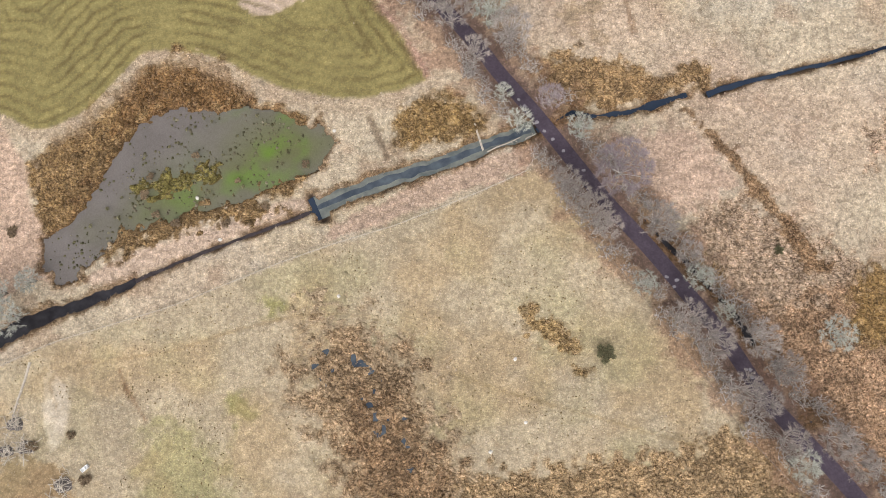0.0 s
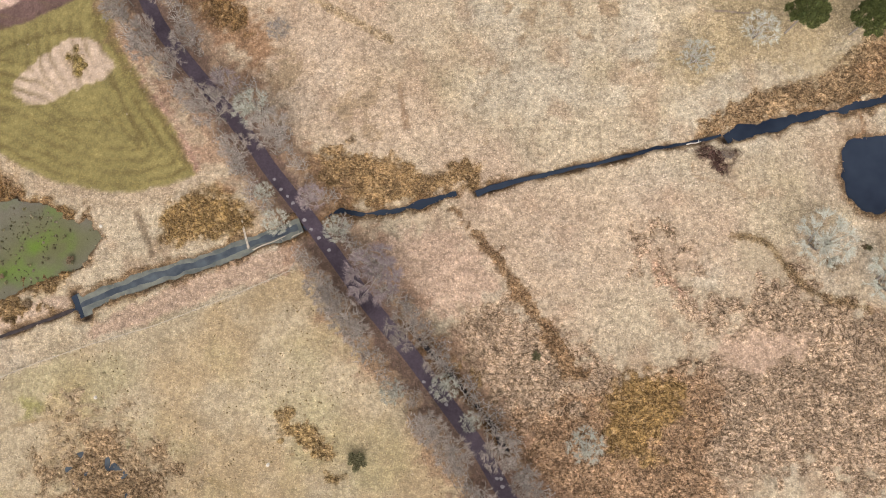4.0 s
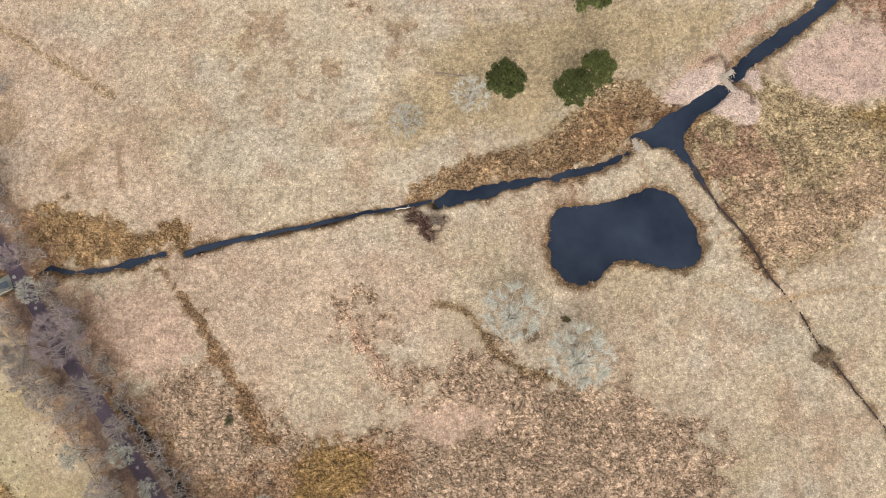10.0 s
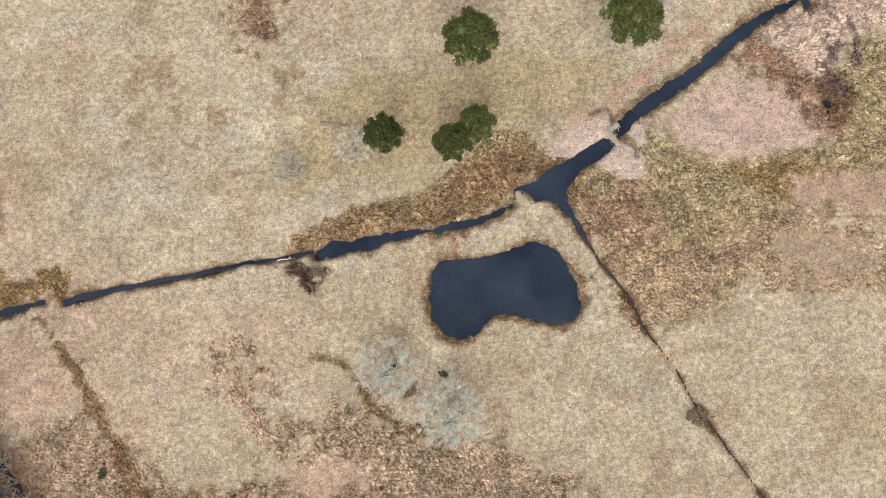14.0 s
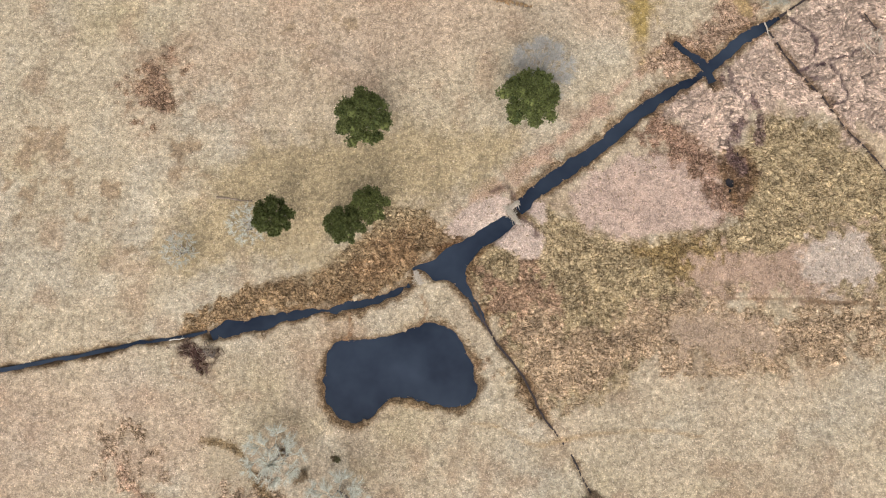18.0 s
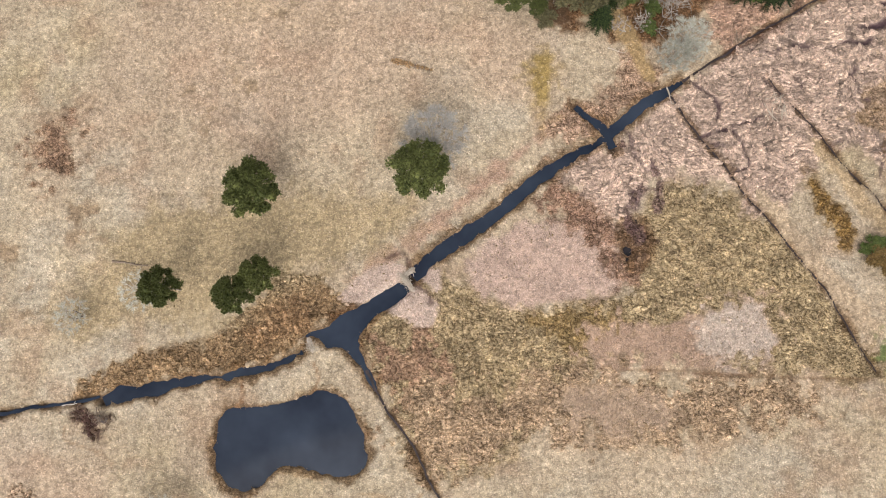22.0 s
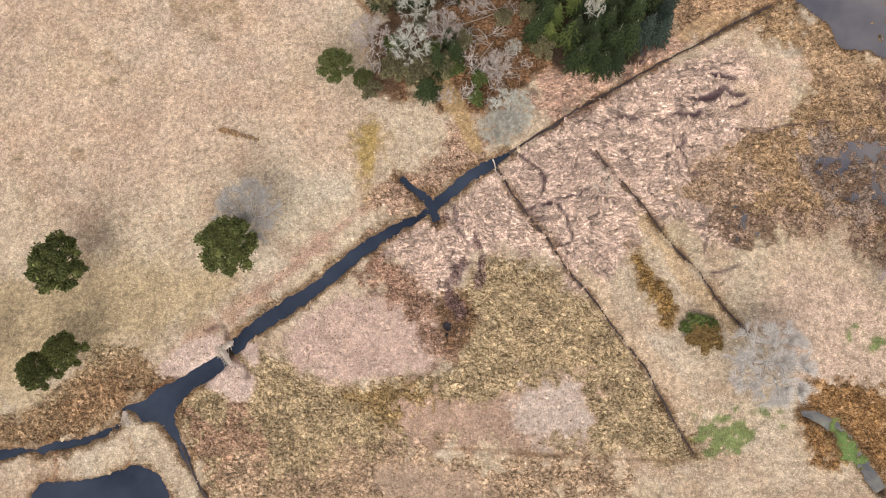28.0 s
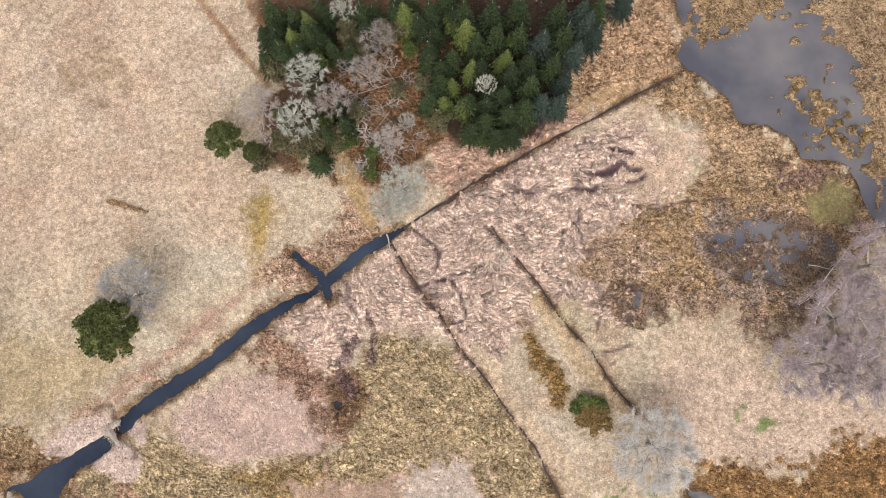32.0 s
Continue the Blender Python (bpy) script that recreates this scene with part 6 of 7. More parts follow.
def spruce(radius, height, mat):
    """A spruce: straight trunk and whorls of drooping boughs with side sprays."""
    trunk = Sticks()
    trunk.limb([Vector((0, 0, -0.4)), Vector((0, 0, height * 0.5)), Vector((0, 0, height))], 0.2, 0.02, 6)
    v, f = [], []
    levels = 16
    for l in range(levels):
        t = l / (levels - 1)
        z, reach = height * (0.12 + 0.86 * t), radius * (1 - t) ** 0.85 + 0.15
        for b in range(10 if t < 0.8 else 6):
            a = 6.283 * b / 10 + l * 1.1 + random.uniform(-0.2, 0.2)
            r = reach * random.uniform(0.8, 1.1)
            d, s = Vector((math.cos(a), math.sin(a), 0)), Vector((-math.sin(a), math.cos(a), 0))
            for k in range(7):
                u = 0.15 + 0.85 * k / 6
                p = d * r * u + Vector((0, 0, z - 0.35 * r * u * u))
                w = (0.07 + 0.15 * (1 - u)) * r + 0.08
                for side in (-1, 1):
                    e = p + s * side * w + d * 0.16 * r + Vector((0, 0, random.uniform(-0.12, 0.06)))
                    j = len(v)
                    v += [p - d * 0.07 * (r + 0.4), p + d * 0.07 * (r + 0.4), e]
                    f.append((j, j + 1, j + 2))
    return [("trunk", trunk.mesh("trunk", BARK)), ("foliage", sheet("foliage", np.array([tuple(p) for p in v]), np.array(f), mat))]


SPRUCES = [spruce(2.4, 10, SPRUCE), spruce(2.4, 10, SPRUCE_BLUE), spruce(2.4, 10, SPRUCE_BLUE), spruce(2.2, 9, FRESH)]
for x, y, r, h in [(99.2, 102.3, 3.0, 11.0), (102.4, 98.7, 3.2, 11.0), (106.4, 100.1, 3.2, 12.0), (106.8, 107.4, 3.2, 12.0), (104.5, 96.4, 2.8, 9.0), (110.4, 105.4, 3.2, 12.0), (112.5, 102.5, 3.0, 11.0), (115.7, 102.7, 2.8, 10.0), (109.5, 101.4, 3.2, 11.0), (112.3, 113.8, 3.2, 12.0), (116.3, 114.7, 3.2, 13.0), (120.4, 116.9, 3.2, 13.0), (122.6, 119.8, 3.0, 12.0), (114.4, 109.6, 3.0, 12.0), (118.5, 111.8, 3.0, 12.0), (108.2, 114.8, 3.0, 12.0), (103.3, 104.4, 2.8, 11.0), (128.0, 122.2, 2.8, 10.0), (94.0, 108.8, 2.8, 10.0), (91.9, 111.7, 2.8, 11.0)] + [(93.0, 104.7, 2.6, 9.0), (101.2, 108.4, 3.0, 12.0), (97.9, 118.7, 3.2, 13.0), (103.0, 118.7, 3.2, 13.0), (108.1, 119.9, 3.2, 13.0), (85.5, 119.9, 3.0, 12.0), (91.7, 118.9, 3.0, 12.0), (65.3, 110.7, 3.6, 13.0), (69.8, 114.0, 3.6, 13.0), (62.7, 118.5, 3.2, 12.0), (79.3, 118.7, 3.0, 12.0), (99.9, 97.4, 2.8, 9.0), (107.1, 97.0, 2.8, 9.0), (102.4, 102.0, 2.8, 10.0), (105.4, 103.9, 2.8, 11.0), (109.8, 109.6, 3.0, 12.0), (122.2, 115.3, 2.8, 11.0), (119.4, 119.0, 3.0, 13.0), (115.3, 118.9, 3.0, 13.0), (96.0, 110.9, 2.6, 10.0)] + [(100.6, 113.4, 2.8, 11.0), (104.1, 114.8, 2.8, 12.0), (89.7, 117.0, 2.8, 11.0), (94.8, 122.1, 3.0, 12.0), (116.7, 107.0, 2.6, 10.0), (72.1, 118.6, 3.0, 12.0), (66.9, 117.4, 3.0, 12.0), (63.8, 114.5, 3.4, 11.0), (68.2, 111.1, 3.6, 12.0), (71.2, 114.3, 3.2, 12.0), (61.5, 110.1, 2.8, 9.0), (75.3, 100.6, 2.1, 7.0), (77.2, 112.0, 2.8, 9.0), (80.4, 115.8, 2.8, 11.0)] + [(63.4, 110.9, 2.4, 9.2), (66.4, 115.3, 2.5, 9.4), (70.6, 115.9, 2.7, 7.3), (73.9, 112.1, 2.2, 10.3), (69.3, 109.7, 2.4, 7.9), (64.2, 118.0, 3.0, 8.9), (76.8, 118.7, 2.9, 8.9), (81.0, 120.1, 2.7, 7.6), (85.3, 118.9, 2.7, 10.5), (87.9, 121.1, 2.6, 10.0), (99.3, 116.9, 2.7, 7.3), (95.9, 119.0, 2.8, 9.4), (92.8, 115.7, 2.4, 7.1), (92.0, 110.2, 2.9, 8.9), (94.2, 106.0, 2.8, 10.5), (92.0, 102.7, 2.8, 10.7), (76.7, 98.0, 2.5, 10.2), (73.7, 96.0, 2.6, 10.7), (71.6, 91.6, 2.9, 7.4), (75.8, 101.4, 2.3, 7.9), (61.1, 115.2, 3.0, 8.7), (79.1, 115.5, 2.7, 8.2)]:
    stand("spruce_tree", SPRUCES[0 if x < 112 or random.random() < 0.25 else 1], x, y, (0.84 * r / 2.4, h / 10), random.uniform(0, 360), "dense dark blue-green spruce in the wood", "tree", "spruces in the wood")
for x, y, r, h in [(98.8, 102.2, 2.3, 9.0), (105.8, 110.3, 2.3, 11.0), (98.5, 116.3, 2.6, 10.0), (87.0, 118.6, 3.0, 11.0), (94.6, 103.0, 1.9, 7.0), (67.1, 113.2, 2.8, 12.0), (69.6, 116.4, 2.3, 12.0), (96.1, 106.1, 1.7, 8.0), (99.7, 108.6, 1.9, 11.0), (74.1, 96.6, 1.5, 5.0)]:
    stand("spruce_tree", SPRUCES[3], x, y, (r / 2.2, h / 9), random.uniform(0, 360), "yellow-green young conifer in the wood", "tree", "spruces in the wood")
bare_trees([(69.7, 106.8, 4.3, 10.0), (68.6, 98.1, 4.3, 11.0), (76.1, 119.0, 2.8, 11.0), (102.2, 104.7, 2.1, 12.0), (87.8, 99.5, 1.9, 5.0)], LICHEN, "leafless pale lichen-covered tree in the wood")
bare_trees([(60.5, 101.4, 4.1, 7.0), (74.4, 102.3, 3.6, 9.0), (80.5, 107.7, 3.6, 9.0), (82.3, 114.2, 3.6, 9.0), (84.8, 95.6, 3.2, 6.0)], GREY, "leafless grey tree in the wood")


# undergrowth and dead wood inside the wood
shrubs([(75.2, 90.5, 2.3, 3.0), (79.4, 91.6, 2.1, 3.0), (81.4, 96.0, 2.3, 3.0), (84.5, 98.2, 2.1, 3.0), (84.7, 92.8, 1.9, 3.0), (79.3, 98.0, 2.6, 4.0), (77.0, 103.4, 2.3, 4.0), (85.4, 103.7, 2.1, 3.0), (87.7, 99.4, 2.1, 3.0), (75.7, 110.0, 2.3, 4.0), (70.6, 101.1, 2.6, 4.0), (87.5, 108.2, 1.9, 3.0), (61.2, 96.6, 2.6, 4.0), (64.3, 99.3, 2.3, 4.0), (79.3, 90.7, 1.9, 2.0), (90.4, 97.4, 1.7, 2.0), (91.6, 116.9, 2.1, 4.0), (84.2, 111.2, 2.1, 4.0)], "leafless grey undergrowth shrub in the wood", "wood undergrowth")


def low_bush(radius, height, clumps, mat):
    return clump_tree(radius, height, clumps, mat, 12, (0.22, 0.34))[1:]


BUSH_DARK = leaf_material("olive_bush_leaves", (0.07, 0.064, 0.032), (0.22, 0.195, 0.10))
BUSH_RUST = leaf_material("rusty_bush_leaves", (0.09, 0.055, 0.018), (0.23, 0.15, 0.05))
BUSH_GREEN = leaf_material("bright_bush_leaves", (0.035, 0.055, 0.012), (0.13, 0.165, 0.045))
BROWN_TUFT = leaf_material("brown_tussock_blades", (0.10, 0.068, 0.04), (0.28, 0.2, 0.12))
BUSHES = {"dark": low_bush(2, 2.4, 500, BUSH_DARK), "rust": low_bush(2, 2.4, 500, BUSH_RUST), "green": low_bush(2, 2.4, 500, BUSH_GREEN), "brown": low_bush(2, 1.6, 300, BROWN_TUFT), "rush": low_bush(2, 2.4, 50, BUSH_DARK), "golden": low_bush(2, 2.4, 70, BUSH_RUST)}


def bushes(kind, places, label, name="bush"):
    for x, y, r, h in places:
        stand(name, BUSHES[kind], x, y, (r / 2, h / 2.4), random.uniform(0, 360), label, "bush")


bushes("dark", [(-94.5, -41.2, 1.8, 1.5)], "dark olive bush alone on the pasture")
bushes("dark", [(-60.8, -23.3, 0.9, 0.8), (2.3, -5.1, 0.6, 0.6)], "small dark bush on the meadow")
bushes("rust", [(123.0, 45.6, 3.4, 1.6)], "rusty orange-brown gorse bush by the ditch")
bushes("green", [(121.8, 48.0, 2.1, 1.5), (124.6, 47.7, 1.4, 1.4), (119.7, 47.3, 1.3, 1.3), (123.2, 48.8, 1.1, 1.2)], "green gorse bush by the ditch")
bushes("green", [(81.4, 93.9, 1.9, 2.5), (81.0, 90.2, 1.7, 2.0), (95.9, 118.3, 1.9, 5.0), (101.6, 96.5, 1.5, 2.0), (76.2, 95.7, 2.3, 4.0), (64.8, 100.4, 2.3, 4.0), (72.4, 99.3, 2.1, 5.0), (87.9, 113.5, 1.7, 4.0), (70.5, 110.5, 2.3, 6.0), (107.1, 114.9, 1.5, 6.0), (77.1, 97.6, 1.5, 3.0), (95.1, 101.7, 1.5, 3.0)], "bright green evergreen bush in the wood")
bushes("dark", [(69.4, 95.7, 3.8, 5.0), (65.2, 95.4, 2.8, 5.0), (74.1, 96.4, 3.0, 5.0), (78.1, 101.2, 2.1, 4.0), (70.7, 105.0, 2.3, 6.0), (79.0, 112.8, 2.1, 6.0), (86.0, 105.7, 1.9, 4.0), (69.0, 95.3, 3.6, 6.0), (60.4, 91.7, 2.3, 4.0), (63.1, 109.3, 2.8, 6.0), (84.2, 116.2, 2.8, 6.0), (76.7, 116.1, 2.8, 6.0), (70.1, 120.4, 2.6, 6.0), (90.8, 106.9, 2.3, 4.0), (93.6, 99.8, 2.3, 4.0)], "dark evergreen bush in the wood")
bushes("brown", [(-4.6, -7.9, 1.7, 0.9), (1.7, -4.8, 0.7, 0.5), (48.3, -12.1, 2.1, 0.9), (-7.4, -3.8, 0.9, 0.6)], "brown fern-like tussock on the meadow", "tussock")
bushes("brown", [(-202.6, -54.6, 1.3, 0.9), (-195.2, -52.8, 1.0, 0.8), (-209.1, -13.4, 1.3, 0.9), (-192.1, -61.0, 1.3, 0.9), (-166.2, -13.5, 1.0, 0.8), (-158.4, -10.5, 1.0, 0.8), (-176.3, -13.1, 1.1, 0.8), (-182.8, -7.1, 1.1, 0.7), (-181.7, -3.4, 0.9, 0.7), (-180.4, -11.2, 0.9, 0.6), (-164.1, -5.1, 0.7, 0.6), (-150.6, -2.3, 0.9, 0.6), (-172.7, 0.5, 0.9, 0.6)], "brown tussock in the marsh", "tussock")
bushes("rush", [(-185.3, -1.8, 0.4, 0.4), (-183.1, 0.5, 0.4, 0.4), (-174.6, 5.9, 0.4, 0.4), (-169.5, 7.4, 0.4, 0.4), (-177.6, 7.0, 0.4, 0.4), (-172.9, 6.4, 0.4, 0.4), (-160.3, 8.2, 0.5, 0.4), (-158.6, 6.3, 0.4, 0.4), (-179.0, -2.6, 0.4, 0.4), (-172.7, -4.7, 0.4, 0.4), (-164.2, -2.2, 0.4, 0.4), (-158.5, -3.0, 0.4, 0.4), (-155.2, -2.0, 0.5, 0.4), (-150.1, -2.8, 0.5, 0.4), (-190.2, -9.6, 0.5, 0.4), (-193.4, -12.9, 0.5, 0.4), (-187.4, -7.4, 0.4, 0.4), (-164.3, 4.2, 0.4, 0.4), (-151.8, 2.5, 0.4, 0.4), (-170.4, -3.6, 0.5, 0.4)] + [(-167.1, 0.3, 0.4, 0.4), (-177.9, -2.1, 0.4, 0.4), (-182.3, -5.4, 0.4, 0.4), (-169.8, -7.1, 0.5, 0.4), (-163.0, -6.3, 0.5, 0.4), (-154.0, 0.2, 0.4, 0.4), (-178.0, 2.6, 0.4, 0.4), (-187.8, -11.4, 0.5, 0.4)], "small dark rush tussock in the marsh water", "tussock")
bushes("golden", [(161.8, 107.7, 0.6, 0.6), (164.9, 103.9, 0.7, 0.6), (167.0, 102.8, 0.6, 0.6), (169.1, 101.7, 0.7, 0.6), (167.9, 99.0, 0.6, 0.6), (170.5, 97.9, 0.7, 0.6), (166.3, 96.6, 0.7, 0.5), (173.1, 95.3, 0.7, 0.6), (163.2, 98.9, 0.5, 0.5), (171.2, 102.9, 0.9, 0.7), (166.0, 106.6, 0.6, 0.6), (174.2, 99.1, 0.9, 0.7), (163.3, 105.3, 0.6, 0.6), (171.3, 105.6, 0.7, 0.6), (169.2, 105.6, 0.5, 0.5), (172.7, 100.7, 0.6, 0.6)], "golden-brown reed clump standing in the lake", "reed_clump")


# ---------------------------------------------------------------- dead wood, dams, logs
def stick_mesh(length, r, mat, bend=0.1):
    s = Sticks()
    k = [Vector((-length / 2, 0, 0)), Vector((-length / 6, random.uniform(-bend, bend) * length, 0.03)), Vector((length / 5, random.uniform(-bend, bend) * length, 0.05)), Vector((length / 2, 0, 0))]
    s.limb(k, r, r * 0.45, 5)
    return s.mesh("branch", mat)


PALE_STICKS = [stick_mesh(2.0, 0.06, TIMBER) for i in range(4)]
GREY_STICKS = [stick_mesh(2.0, 0.05, DEADGREY) for i in range(4)]
DARK_STICKS = [stick_mesh(2.0, 0.06, DEADWOOD) for i in range(4)]
MUD_MAT = plain_material("wet_dark_mud", (0.045, 0.035, 0.030), (0.12, 0.095, 0.08), 1.2, 0.6)

PALE_REED = plain_material("bleached_reed_mud", (0.30, 0.25, 0.20), (0.58, 0.51, 0.43), 2.5, 0.9, 0.6)


def heap(name, x, y, spread, count, meshes, label, category, z=0.05, turn=None, size=(0.5, 1.4), core=MUD_MAT):
    """Criss-crossing branches over a low mound of mud."""
    ob = new(name)
    ob.location = (x, y, 0.12)
    if core:
        bm = bmesh.new()
        bmesh.ops.create_icosphere(bm, subdivisions=3, radius=1.0)
        for v in bm.verts:
            n = noise.noise(v.co * 2.2 + Vector((x, y, 0)))
            v.co = Vector((v.co.x * spread[0] * (1 + 0.4 * n), v.co.y * 0.8 * spread[1] * (1 + 0.5 * n), v.co.z * 0.36 - 0.25))
        me = bpy.data.meshes.new("mud_core")
        bm.to_mesh(me)
        bm.free()
        me.materials.append(core)
        part("mud_core", me, ob, "mud packed between the branches").rotation_euler.z = radians(turn or 0)
    for i in range(count):
        b = part("branch", random.choice(meshes), ob)
        u, v = random.gauss(0, 0.45) * spread[0], random.gauss(0, 0.45) * spread[1]
        c, s = math.cos(radians(turn or 0)), math.sin(radians(turn or 0))
        b.location = (u * c - v * s, u * s + v * c, z + random.uniform(0.0, 0.28))
        k = random.uniform(*size)
        b.rotation_euler = (0, random.uniform(-0.12, 0.12), radians((turn or 0) + random.gauss(90 if turn is not None else 0, 65 if turn is not None else 90)))
        b.scale = (k, k, k)
    return tagged(ob, label, category)


for (x, y), turn, spread, n, mat in zip([(16.7, 28.1), (34.4, 40.4), (-22.3, 14.1), (35.0, 42.2)], (110, 130, 160, 40), ((1.6, 0.9), (2.9, 0.7), (2.2, 1.2), (1.2, 0.6)), (52, 64, 44, 20), (PALE_STICKS, PALE_STICKS, DARK_STICKS, PALE_STICKS)):
    heap("beaver_dam", x, y, spread, n, mat, "small dam of pale sticks and mud across the stream", "dam", 0.05, turn, (0.35, 0.95), PALE_REED if mat is PALE_STICKS else MUD_MAT)
for (x, y), n, s in zip([(105.1, 76.3), (106.1, 74.1), (104.0, 73.5)] + [(-206.2, -50.6), (-203.8, -54.8), (-196.5, -61.8), (-207.7, -55.5)], (9, 8, 6, 34, 30, 34, 30), (1.2, 1.2, 1.0, 2.2, 2.0, 2.4, 1.8)):
    heap("branch_heap", x, y, (s, s), n, PALE_STICKS, "heap of bleached dead branches on the ground", "dead wood", 0.25, None, (0.5, 1.6), MUD_MAT if n > 20 else False)
for (x, y), n in zip([(81.5, 102.1), (84.4, 96.6), (78.7, 104.2), (85.6, 91.1), (87.7, 95.5), (170.4, 73.4), (172.3, 68.2), (165.9, 64.9), (174.1, 62.0)], (16, 16, 12, 12, 10, 14, 14, 12, 12)):
    heap("branch_heap", x, y, (2.4, 2.0), n, GREY_STICKS, "tangle of fallen grey branches", "dead wood", 0.3, None, (0.6, 1.8), False)
for (x, y), n in zip([(107.1, 94.7), (110.3, 96.5), (87.3, 107.7), (98.6, 88.0)] + [(-22.5, 15.2), (-122.1, 53.0)], (10, 10, 10, 8, 12, 10)):
    heap("branch_heap", x, y, (1.6, 1.2), n, DARK_STICKS, "tangle of dark fallen branches", "dead wood", 0.25, None, (0.5, 1.3), False)


def fallen_log(ends, r, mat, label, stubs=4, z=0.14):
    """A fallen stem with broken side branches."""
    a, b = (Vector((*e, z)) for e in ends)
    base, along = (a + b) / 2, (b - a) / 2
    ob = new("fallen_log")
    ob.location = base
    s = Sticks()
    side = Vector((-along.y, along.x, 0)).normalized()
    s.limb([-along, -along * 0.4 + side * 0.1, along * 0.3 - side * 0.08, along], r, r * 0.5, 7)
    part("stem", s.mesh("stem", mat), ob)
    for i in range(stubs):
        t = random.uniform(-0.7, 0.9)
        d = (along.normalized() * 0.5 + side * random.choice((-1, 1)) * random.uniform(0.4, 1.0) + Vector((0, 0, random.uniform(0, 0.5)))) * random.uniform(0.5, 1.1)
        k = Sticks()
        k.limb([along * t, along * t + d * 0.6, along * t + d + Vector((0, 0, -0.05))], r * 0.4, 0.02, 4)
        part("branch_stub", k.mesh("branch_stub", mat), ob)
    return tagged(ob, label, "log")


fallen_log([(-22.2, 43.6), (-15.1, 42.8)], 0.24, DEADWOOD, "brown fallen log on the meadow near a pine", 6)
fallen_log([(-106.8, 30.8), (-103.9, 31.2)], 0.14, DEADWOOD, "short dark log lying in pink grass", 3)
NEEDLES = leaf_material("dead_conifer_needles", (0.22, 0.13, 0.06), (0.46, 0.30, 0.16))
SPRAYS = [low_bush(2, 1.6, 70, NEEDLES)[0][1] for k in range(3)]
conifer = fallen_log([(31.1, 83.8), (38.8, 81.9)], 0.3, DEADWOOD, "fallen dead conifer with brown side branches", 30)
(ax, ay), (bx, by) = [(31.1, 83.8), (38.8, 81.9)]
for k in range(9):
    spray = part("dead_spray", SPRAYS[k % 3], conifer, "dead brown needles")
    spray.location = ((k / 8 - 0.5) * 0.95 * (bx - ax), (k / 8 - 0.5) * 0.95 * (by - ay), -0.1)
    spray.scale = ((0.42 if k < 4 else 0.22) * random.uniform(0.6, 1.2), (0.42 if k < 4 else 0.22) * random.uniform(0.6, 1.2), 0.3)
    spray.rotation_euler.z = k * 1.3
fallen_log([(84.3, 78.6), (85.3, 75.2)], 0.15, TIMBER, "pale log by the canal bank", 2)
fallen_log([(-204.1, -39.0), (-207.0, -49.9)], 0.30, TIMBER, "long pale trunk lying on the pasture", 4)
fallen_log([(-114.6, -1.5), (-108.1, 1.1)], 0.13, TIMBER, "pale trunk lying along the canal bank", 2)
fallen_log([(-29.8, 16.3), (-27.0, 16.8)], 0.13, STONE, "pale log lying in the narrow stream", 1)
fallen_log([(73.1, 86.6), (76.4, 85.5)], 0.14, TIMBER, "pale fallen trunk at the edge of the wood", 3)
fallen_log([(-60.2, -52.3), (-56.2, -52.4)], 0.10, TIMBER, "pale thin trunk fallen across a ditch pool", 2)
fallen_log([(-107.0, 0.7), (-104.8, 1.8)], 0.10, TIMBER, "short pale log beside the culvert", 1)
fallen_log([(162.6, 74.3), (167.8, 73.5)], 0.09, STONE, "bleached pole at the lake shore", 1, 0.9)
fallen_log([(161.8, 66.4), (169.0, 65.0)], 0.09, STONE, "bleached pole at the lake shore", 1, 0.9)
fallen_log([(165.1, 71.2), (170.0, 77.6)], 0.09, STONE, "bleached pole at the lake shore", 1, 1.1)
fallen_log([(169.8, 58.8), (176.1, 61.5)], 0.09, STONE, "bleached pole at the lake shore", 1, 0.9)
fallen_log([(74.3, 104.2), (84.1, 107.7)], 0.10, DEADGREY, "bleached dead trunk lying in the wood", 5, 0.6)
fallen_log([(79.1, 91.0), (84.3, 100.4)], 0.09, DEADGREY, "bleached dead trunk lying in the wood", 4, 0.5)
fallen_log([(70.3, 95.4), (76.0, 94.4)], 0.09, DEADGREY, "bleached dead trunk lying in the wood", 2, 0.5)
for ends in ([(78.4, 112.1), (85.2, 107.7)], [(77.7, 100.9), (85.3, 104.3)], [(80.0, 97.6), (88.0, 92.2)], [(74.2, 108.7), (80.8, 113.3)], [(84.2, 102.1), (79.0, 95.1)], [(76.8, 97.5), (84.4, 95.5)], [(82.9, 111.1), (87.7, 104.2)], [(81.5, 91.0), (86.0, 86.2)], [(75.9, 106.4), (84.3, 100.4)], [(78.3, 116.1), (85.0, 112.2)], [(85.4, 99.3), (81.3, 92.6)], [(79.1, 107.6), (87.3, 109.4)]):
    fallen_log(ends, 0.08, DEADGREY, "bleached dead stem fallen in the wood", 7, 0.6)


# ---------------------------------------------------------------- fences, trough, stones, lane patches
def box(name, sx, sy, sz, mat, bevel=0.01):
    bm = bmesh.new()
    bmesh.ops.create_cube(bm, size=1.0)
    for v in bm.verts:
        v.co = Vector((v.co.x * sx, v.co.y * sy, (v.co.z + 0.5) * sz))
    bmesh.ops.bevel(bm, geom=bm.edges[:], offset=bevel, segments=1, affect="EDGES")
    me = bpy.data.meshes.new(name)
    bm.to_mesh(me)
    bm.free()
    me.materials.append(mat)
    return me


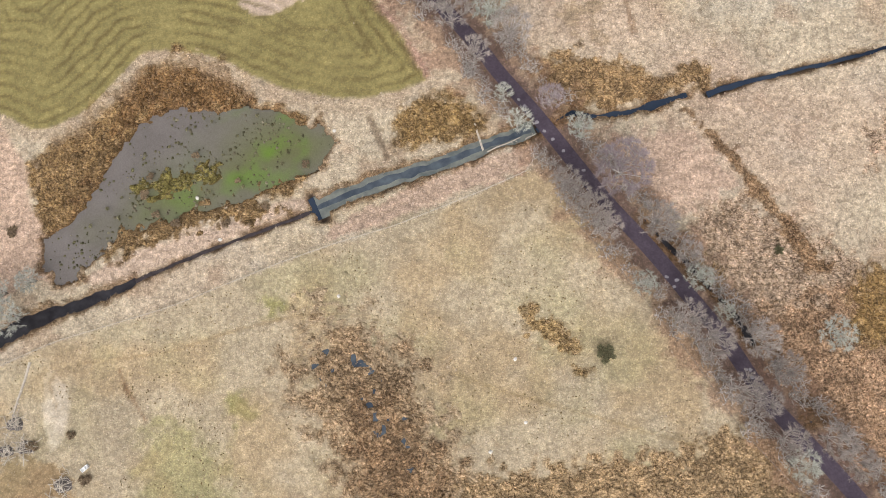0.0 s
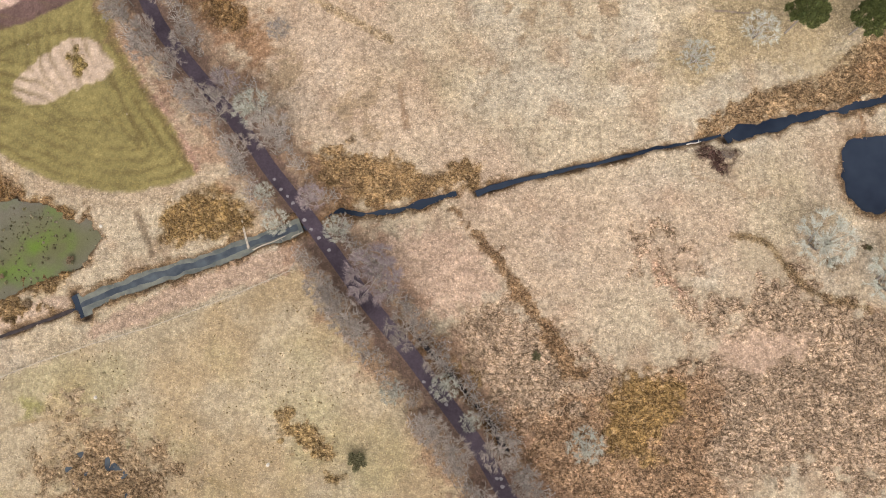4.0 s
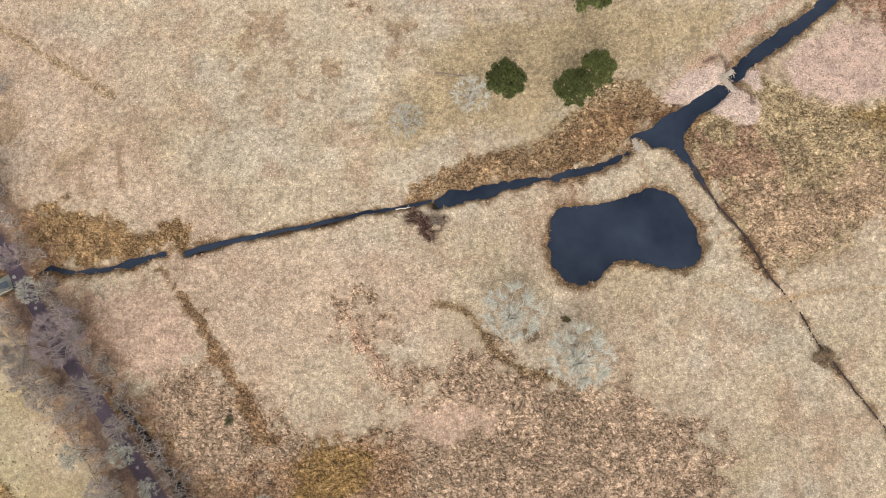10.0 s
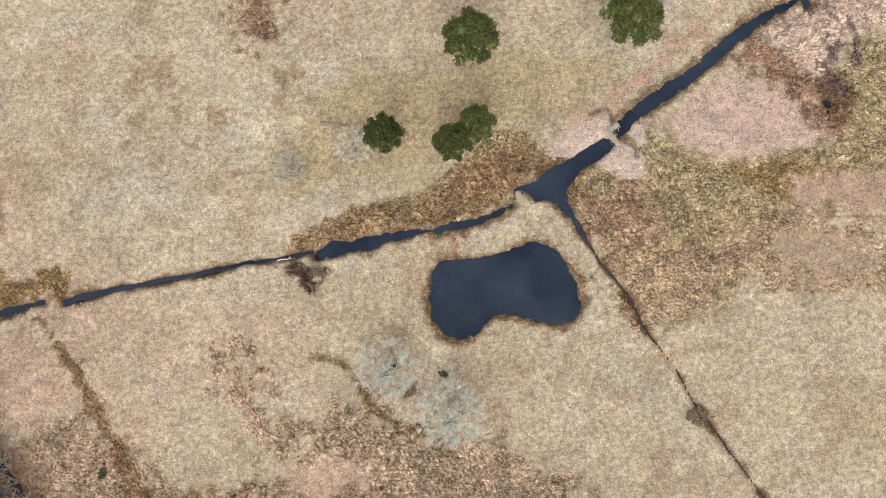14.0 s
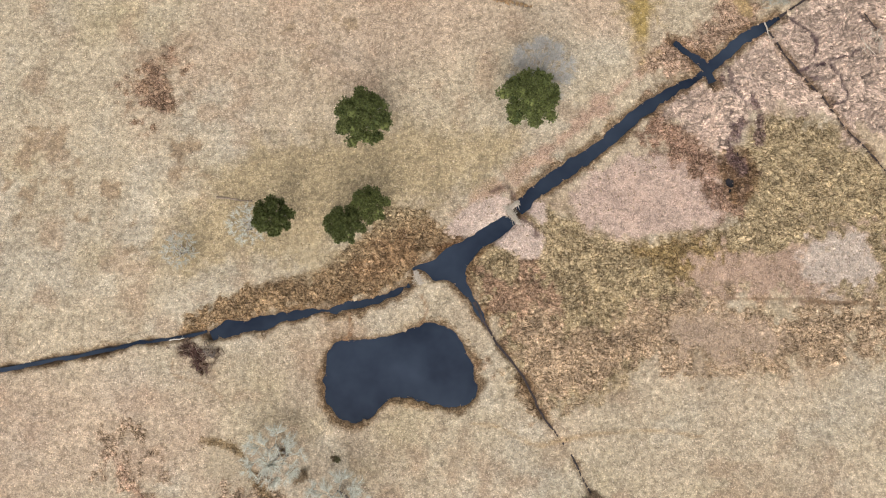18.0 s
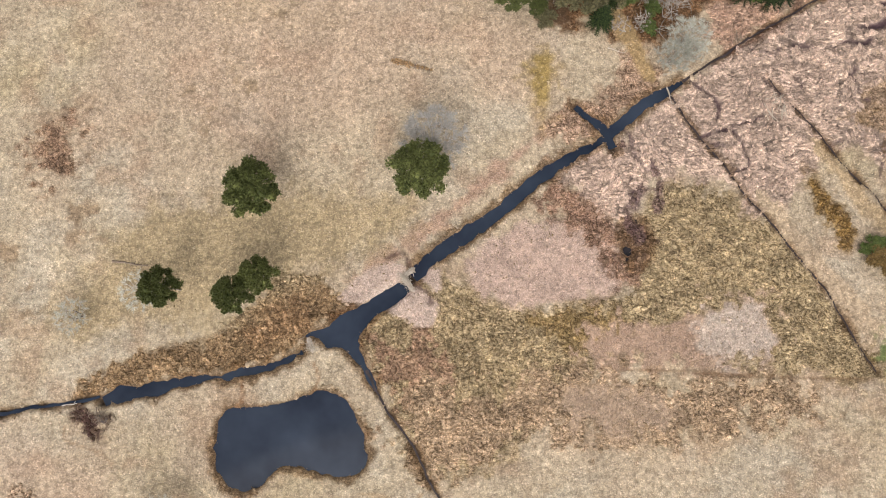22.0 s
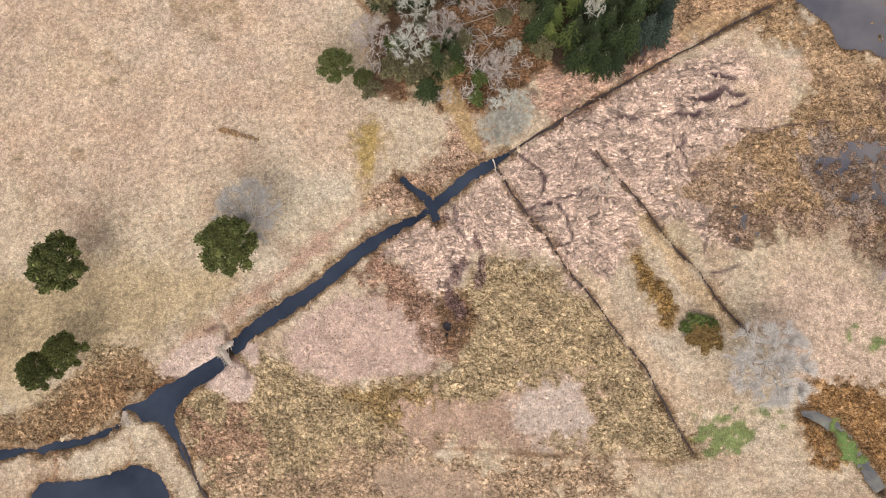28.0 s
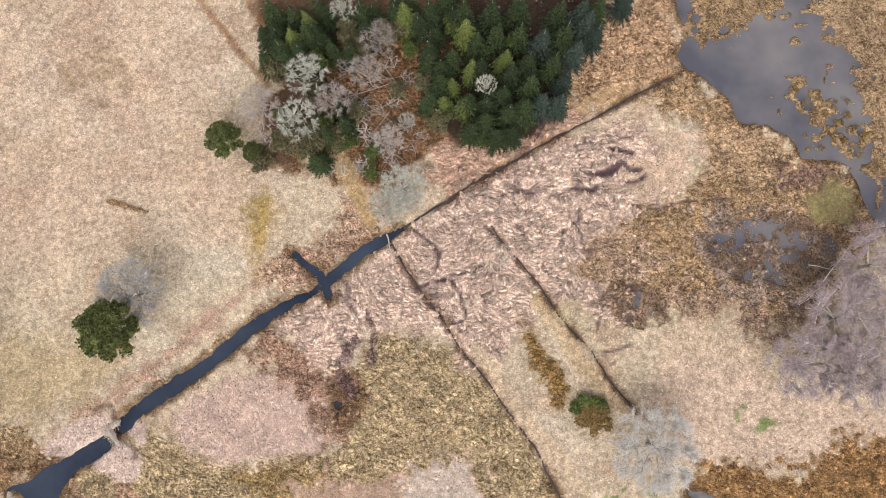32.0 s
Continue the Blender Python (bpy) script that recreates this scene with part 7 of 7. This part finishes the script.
POST, RAIL = box("post", 0.12, 0.12, 1.5, TIMBER), box("rail", 1.0, 0.05, 0.1, TIMBER)
POST_DARK, RAIL_DARK = box("post", 0.12, 0.12, 1.4, DEADWOOD), box("rail", 1.0, 0.04, 0.08, DEADWOOD)


def fence(line, spacing, post, rail, rails, label):
    """Posts in the ground with rails between them along a line."""
    line = np.array(line, float)
    seg = np.hypot(*np.diff(line, axis=0).T)
    run = np.concatenate([[0], np.cumsum(seg)])
    n = max(2, int(round(run[-1] / spacing)) + 1)
    at = np.linspace(0, run[-1], n)
    px, py = np.interp(at, run, line[:, 0]), np.interp(at, run, line[:, 1])
    ob = new("fence")
    ob.location = (px[0], py[0], 0)
    for i in range(n):
        p = part("post", post, ob)
        p.location = (px[i] - px[0], py[i] - py[0], -0.3)
        p.rotation_euler = (random.gauss(0, 0.03), random.gauss(0, 0.03), random.uniform(0, 3))
        if i < n - 1:
            dx, dy = px[i + 1] - px[i], py[i + 1] - py[i]
            for z in rails:
                r = part("rail", rail, ob)
                r.location = ((px[i] + px[i + 1]) / 2 - px[0], (py[i] + py[i + 1]) / 2 - py[0], z + random.uniform(-0.02, 0.02))
                r.rotation_euler = (0, random.gauss(0, 0.01), math.atan2(dy, dx))
                r.scale = (math.hypot(dx, dy) + 0.05, 1, 1)
    return tagged(ob, label, "fence")


fence([(-218.7, -42.6), (-210.1, -39.7), (-199.2, -35.3), (-177.2, -29.6), (-155.2, -21.7), (-144.1, -18.3), (-133.1, -15.5), (-116.3, -9.5), (-106.2, -5.4), (-105.4, -1.1)], 2.8, POST, RAIL, (0.45, 0.95), "weathered pale post-and-rail fence along the pasture")
side = np.stack([-lane_dir[:, 1], lane_dir[:, 0]], 1)
low = LANE[:, 1] < -9
fence((LANE - side * 7.2)[low] if (LANE - side)[0, 0] < LANE[0, 0] else (LANE + side * 7.2)[low], 3.0, POST_DARK, RAIL_DARK, (0.5, 0.95), "dark old post-and-rail fence beside the lane")
fence([(-132.1, 51.7), (-128.4, 46.1), (-122.7, 38.1), (-117.8, 31.2), (-115.0, 27.9)], 3.0, POST_DARK, RAIL_DARK, (0.5, 0.9), "dark old post-and-rail fence beside the lane")

bridge = new("plank_bridge")
(ax, ay), (bx, by) = [(-116.9, 4.4), (-115.4, -1.2)]
bridge.matrix_basis = pose((ax + bx) / 2, (ay + by) / 2, 0.05, 0, 0, math.degrees(math.atan2(by - ay, bx - ax)))
PLANK = box("plank", math.hypot(bx - ax, by - ay), 0.16, 0.05, TIMBER)
for k in (-0.1, 0.1):
    part("plank", PLANK, bridge).location = (random.uniform(-0.1, 0.1), k, 0.06)
for k in (-0.42, 0.42):
    part("bearer", box("bearer", 0.2, 0.7, 0.1, DEADWOOD), bridge).location = (k * math.hypot(bx - ax, by - ay), 0, -0.04)
tagged(bridge, "narrow weathered plank bridge over the canal", "bridge")

WHITE = plain_material("white_plastic", (0.72, 0.72, 0.70), (0.80, 0.80, 0.78), 3.0, 0.5, 0.05)
(tx, ty), = [(-192.3, -58.9)]
trough = new("feed_trough")
trough.matrix_basis = pose(tx, ty, 0.1, 0, 0, 38)
part("base", box("base", 1.5, 0.7, 0.06, WHITE), trough)
for name, sx, sy, ox, oy in (("side_panel", 1.5, 0.05, 0, 0.33), ("side_panel", 1.5, 0.05, 0, -0.33), ("end_panel", 0.05, 0.6, 0.72, 0), ("end_panel", 0.05, 0.6, -0.72, 0), ("divider", 0.04, 0.6, 0.1, 0)):
    part(name, box(name, sx, sy, 0.4, WHITE), trough).location = (ox, oy, 0.06)
tagged(trough, "white plastic feed trough on the pasture", "trough")


def stone_mesh(seed):
    bm = bmesh.new()
    bmesh.ops.create_icosphere(bm, subdivisions=2, radius=0.35)
    for v in bm.verts:
        v.co *= 1 + 0.45 * noise.noise(v.co * 2.5 + Vector((seed, 0, 0)))
        v.co.z = v.co.z * 0.6 + 0.1
    me = bpy.data.meshes.new("pale_stone")
    bm.to_mesh(me)
    bm.free()
    me.materials.append(STONE)
    return me


STONES = [stone_mesh(k * 7.7) for k in range(3)]
for i, (x, y) in enumerate([(-110.0, -53.3), (-116.7, -58.3), (-111.3, -41.7), (-144.3, -28.7)] + [(-172.2, -8.2), (-167.5, -16.8), (-144.8, 4.3)]):
    st = new("stone", STONES[i % 3])
    st.matrix_basis = pose(x, y, 0.05, 0, 0, 40 * i)
    tagged(st, "pale rounded stone lying in the grass", "stone")

PATCH_MAT = plain_material("pale_tarmac_patch", (0.16, 0.145, 0.15), (0.26, 0.24, 0.245), 1.5, 0.8)
for i, (x, y) in enumerate([(-110.7, 12.4), (-109.3, 10.3), (-108.1, 8.9), (-107.0, 7.5), (-104.6, 4.1), (-103.0, 2.2), (-101.6, 0.4), (-99.5, -2.0), (-96.1, -6.1), (-79.9, -28.2), (-77.7, -31.7), (-69.3, -45.1), (-68.2, -46.6)] + [(-82.0, -27.5), (-80.6, -29.4), (-68.6, -45.2)]):
    k = 9
    r = [random.uniform(0.28, 0.5) for j in range(k)]
    v = [(0, 0, 0)] + [(r[j] * math.cos(6.283 * j / k), r[j] * 0.8 * math.sin(6.283 * j / k), 0) for j in range(k)]
    me = sheet("patch", np.array(v), np.array([(0, j + 1, (j + 1) % k + 1) for j in range(k)]), PATCH_MAT)
    p = part("patch", me, road)
    p.location = (x + random.uniform(-0.3, 0.3), y, 0.077)
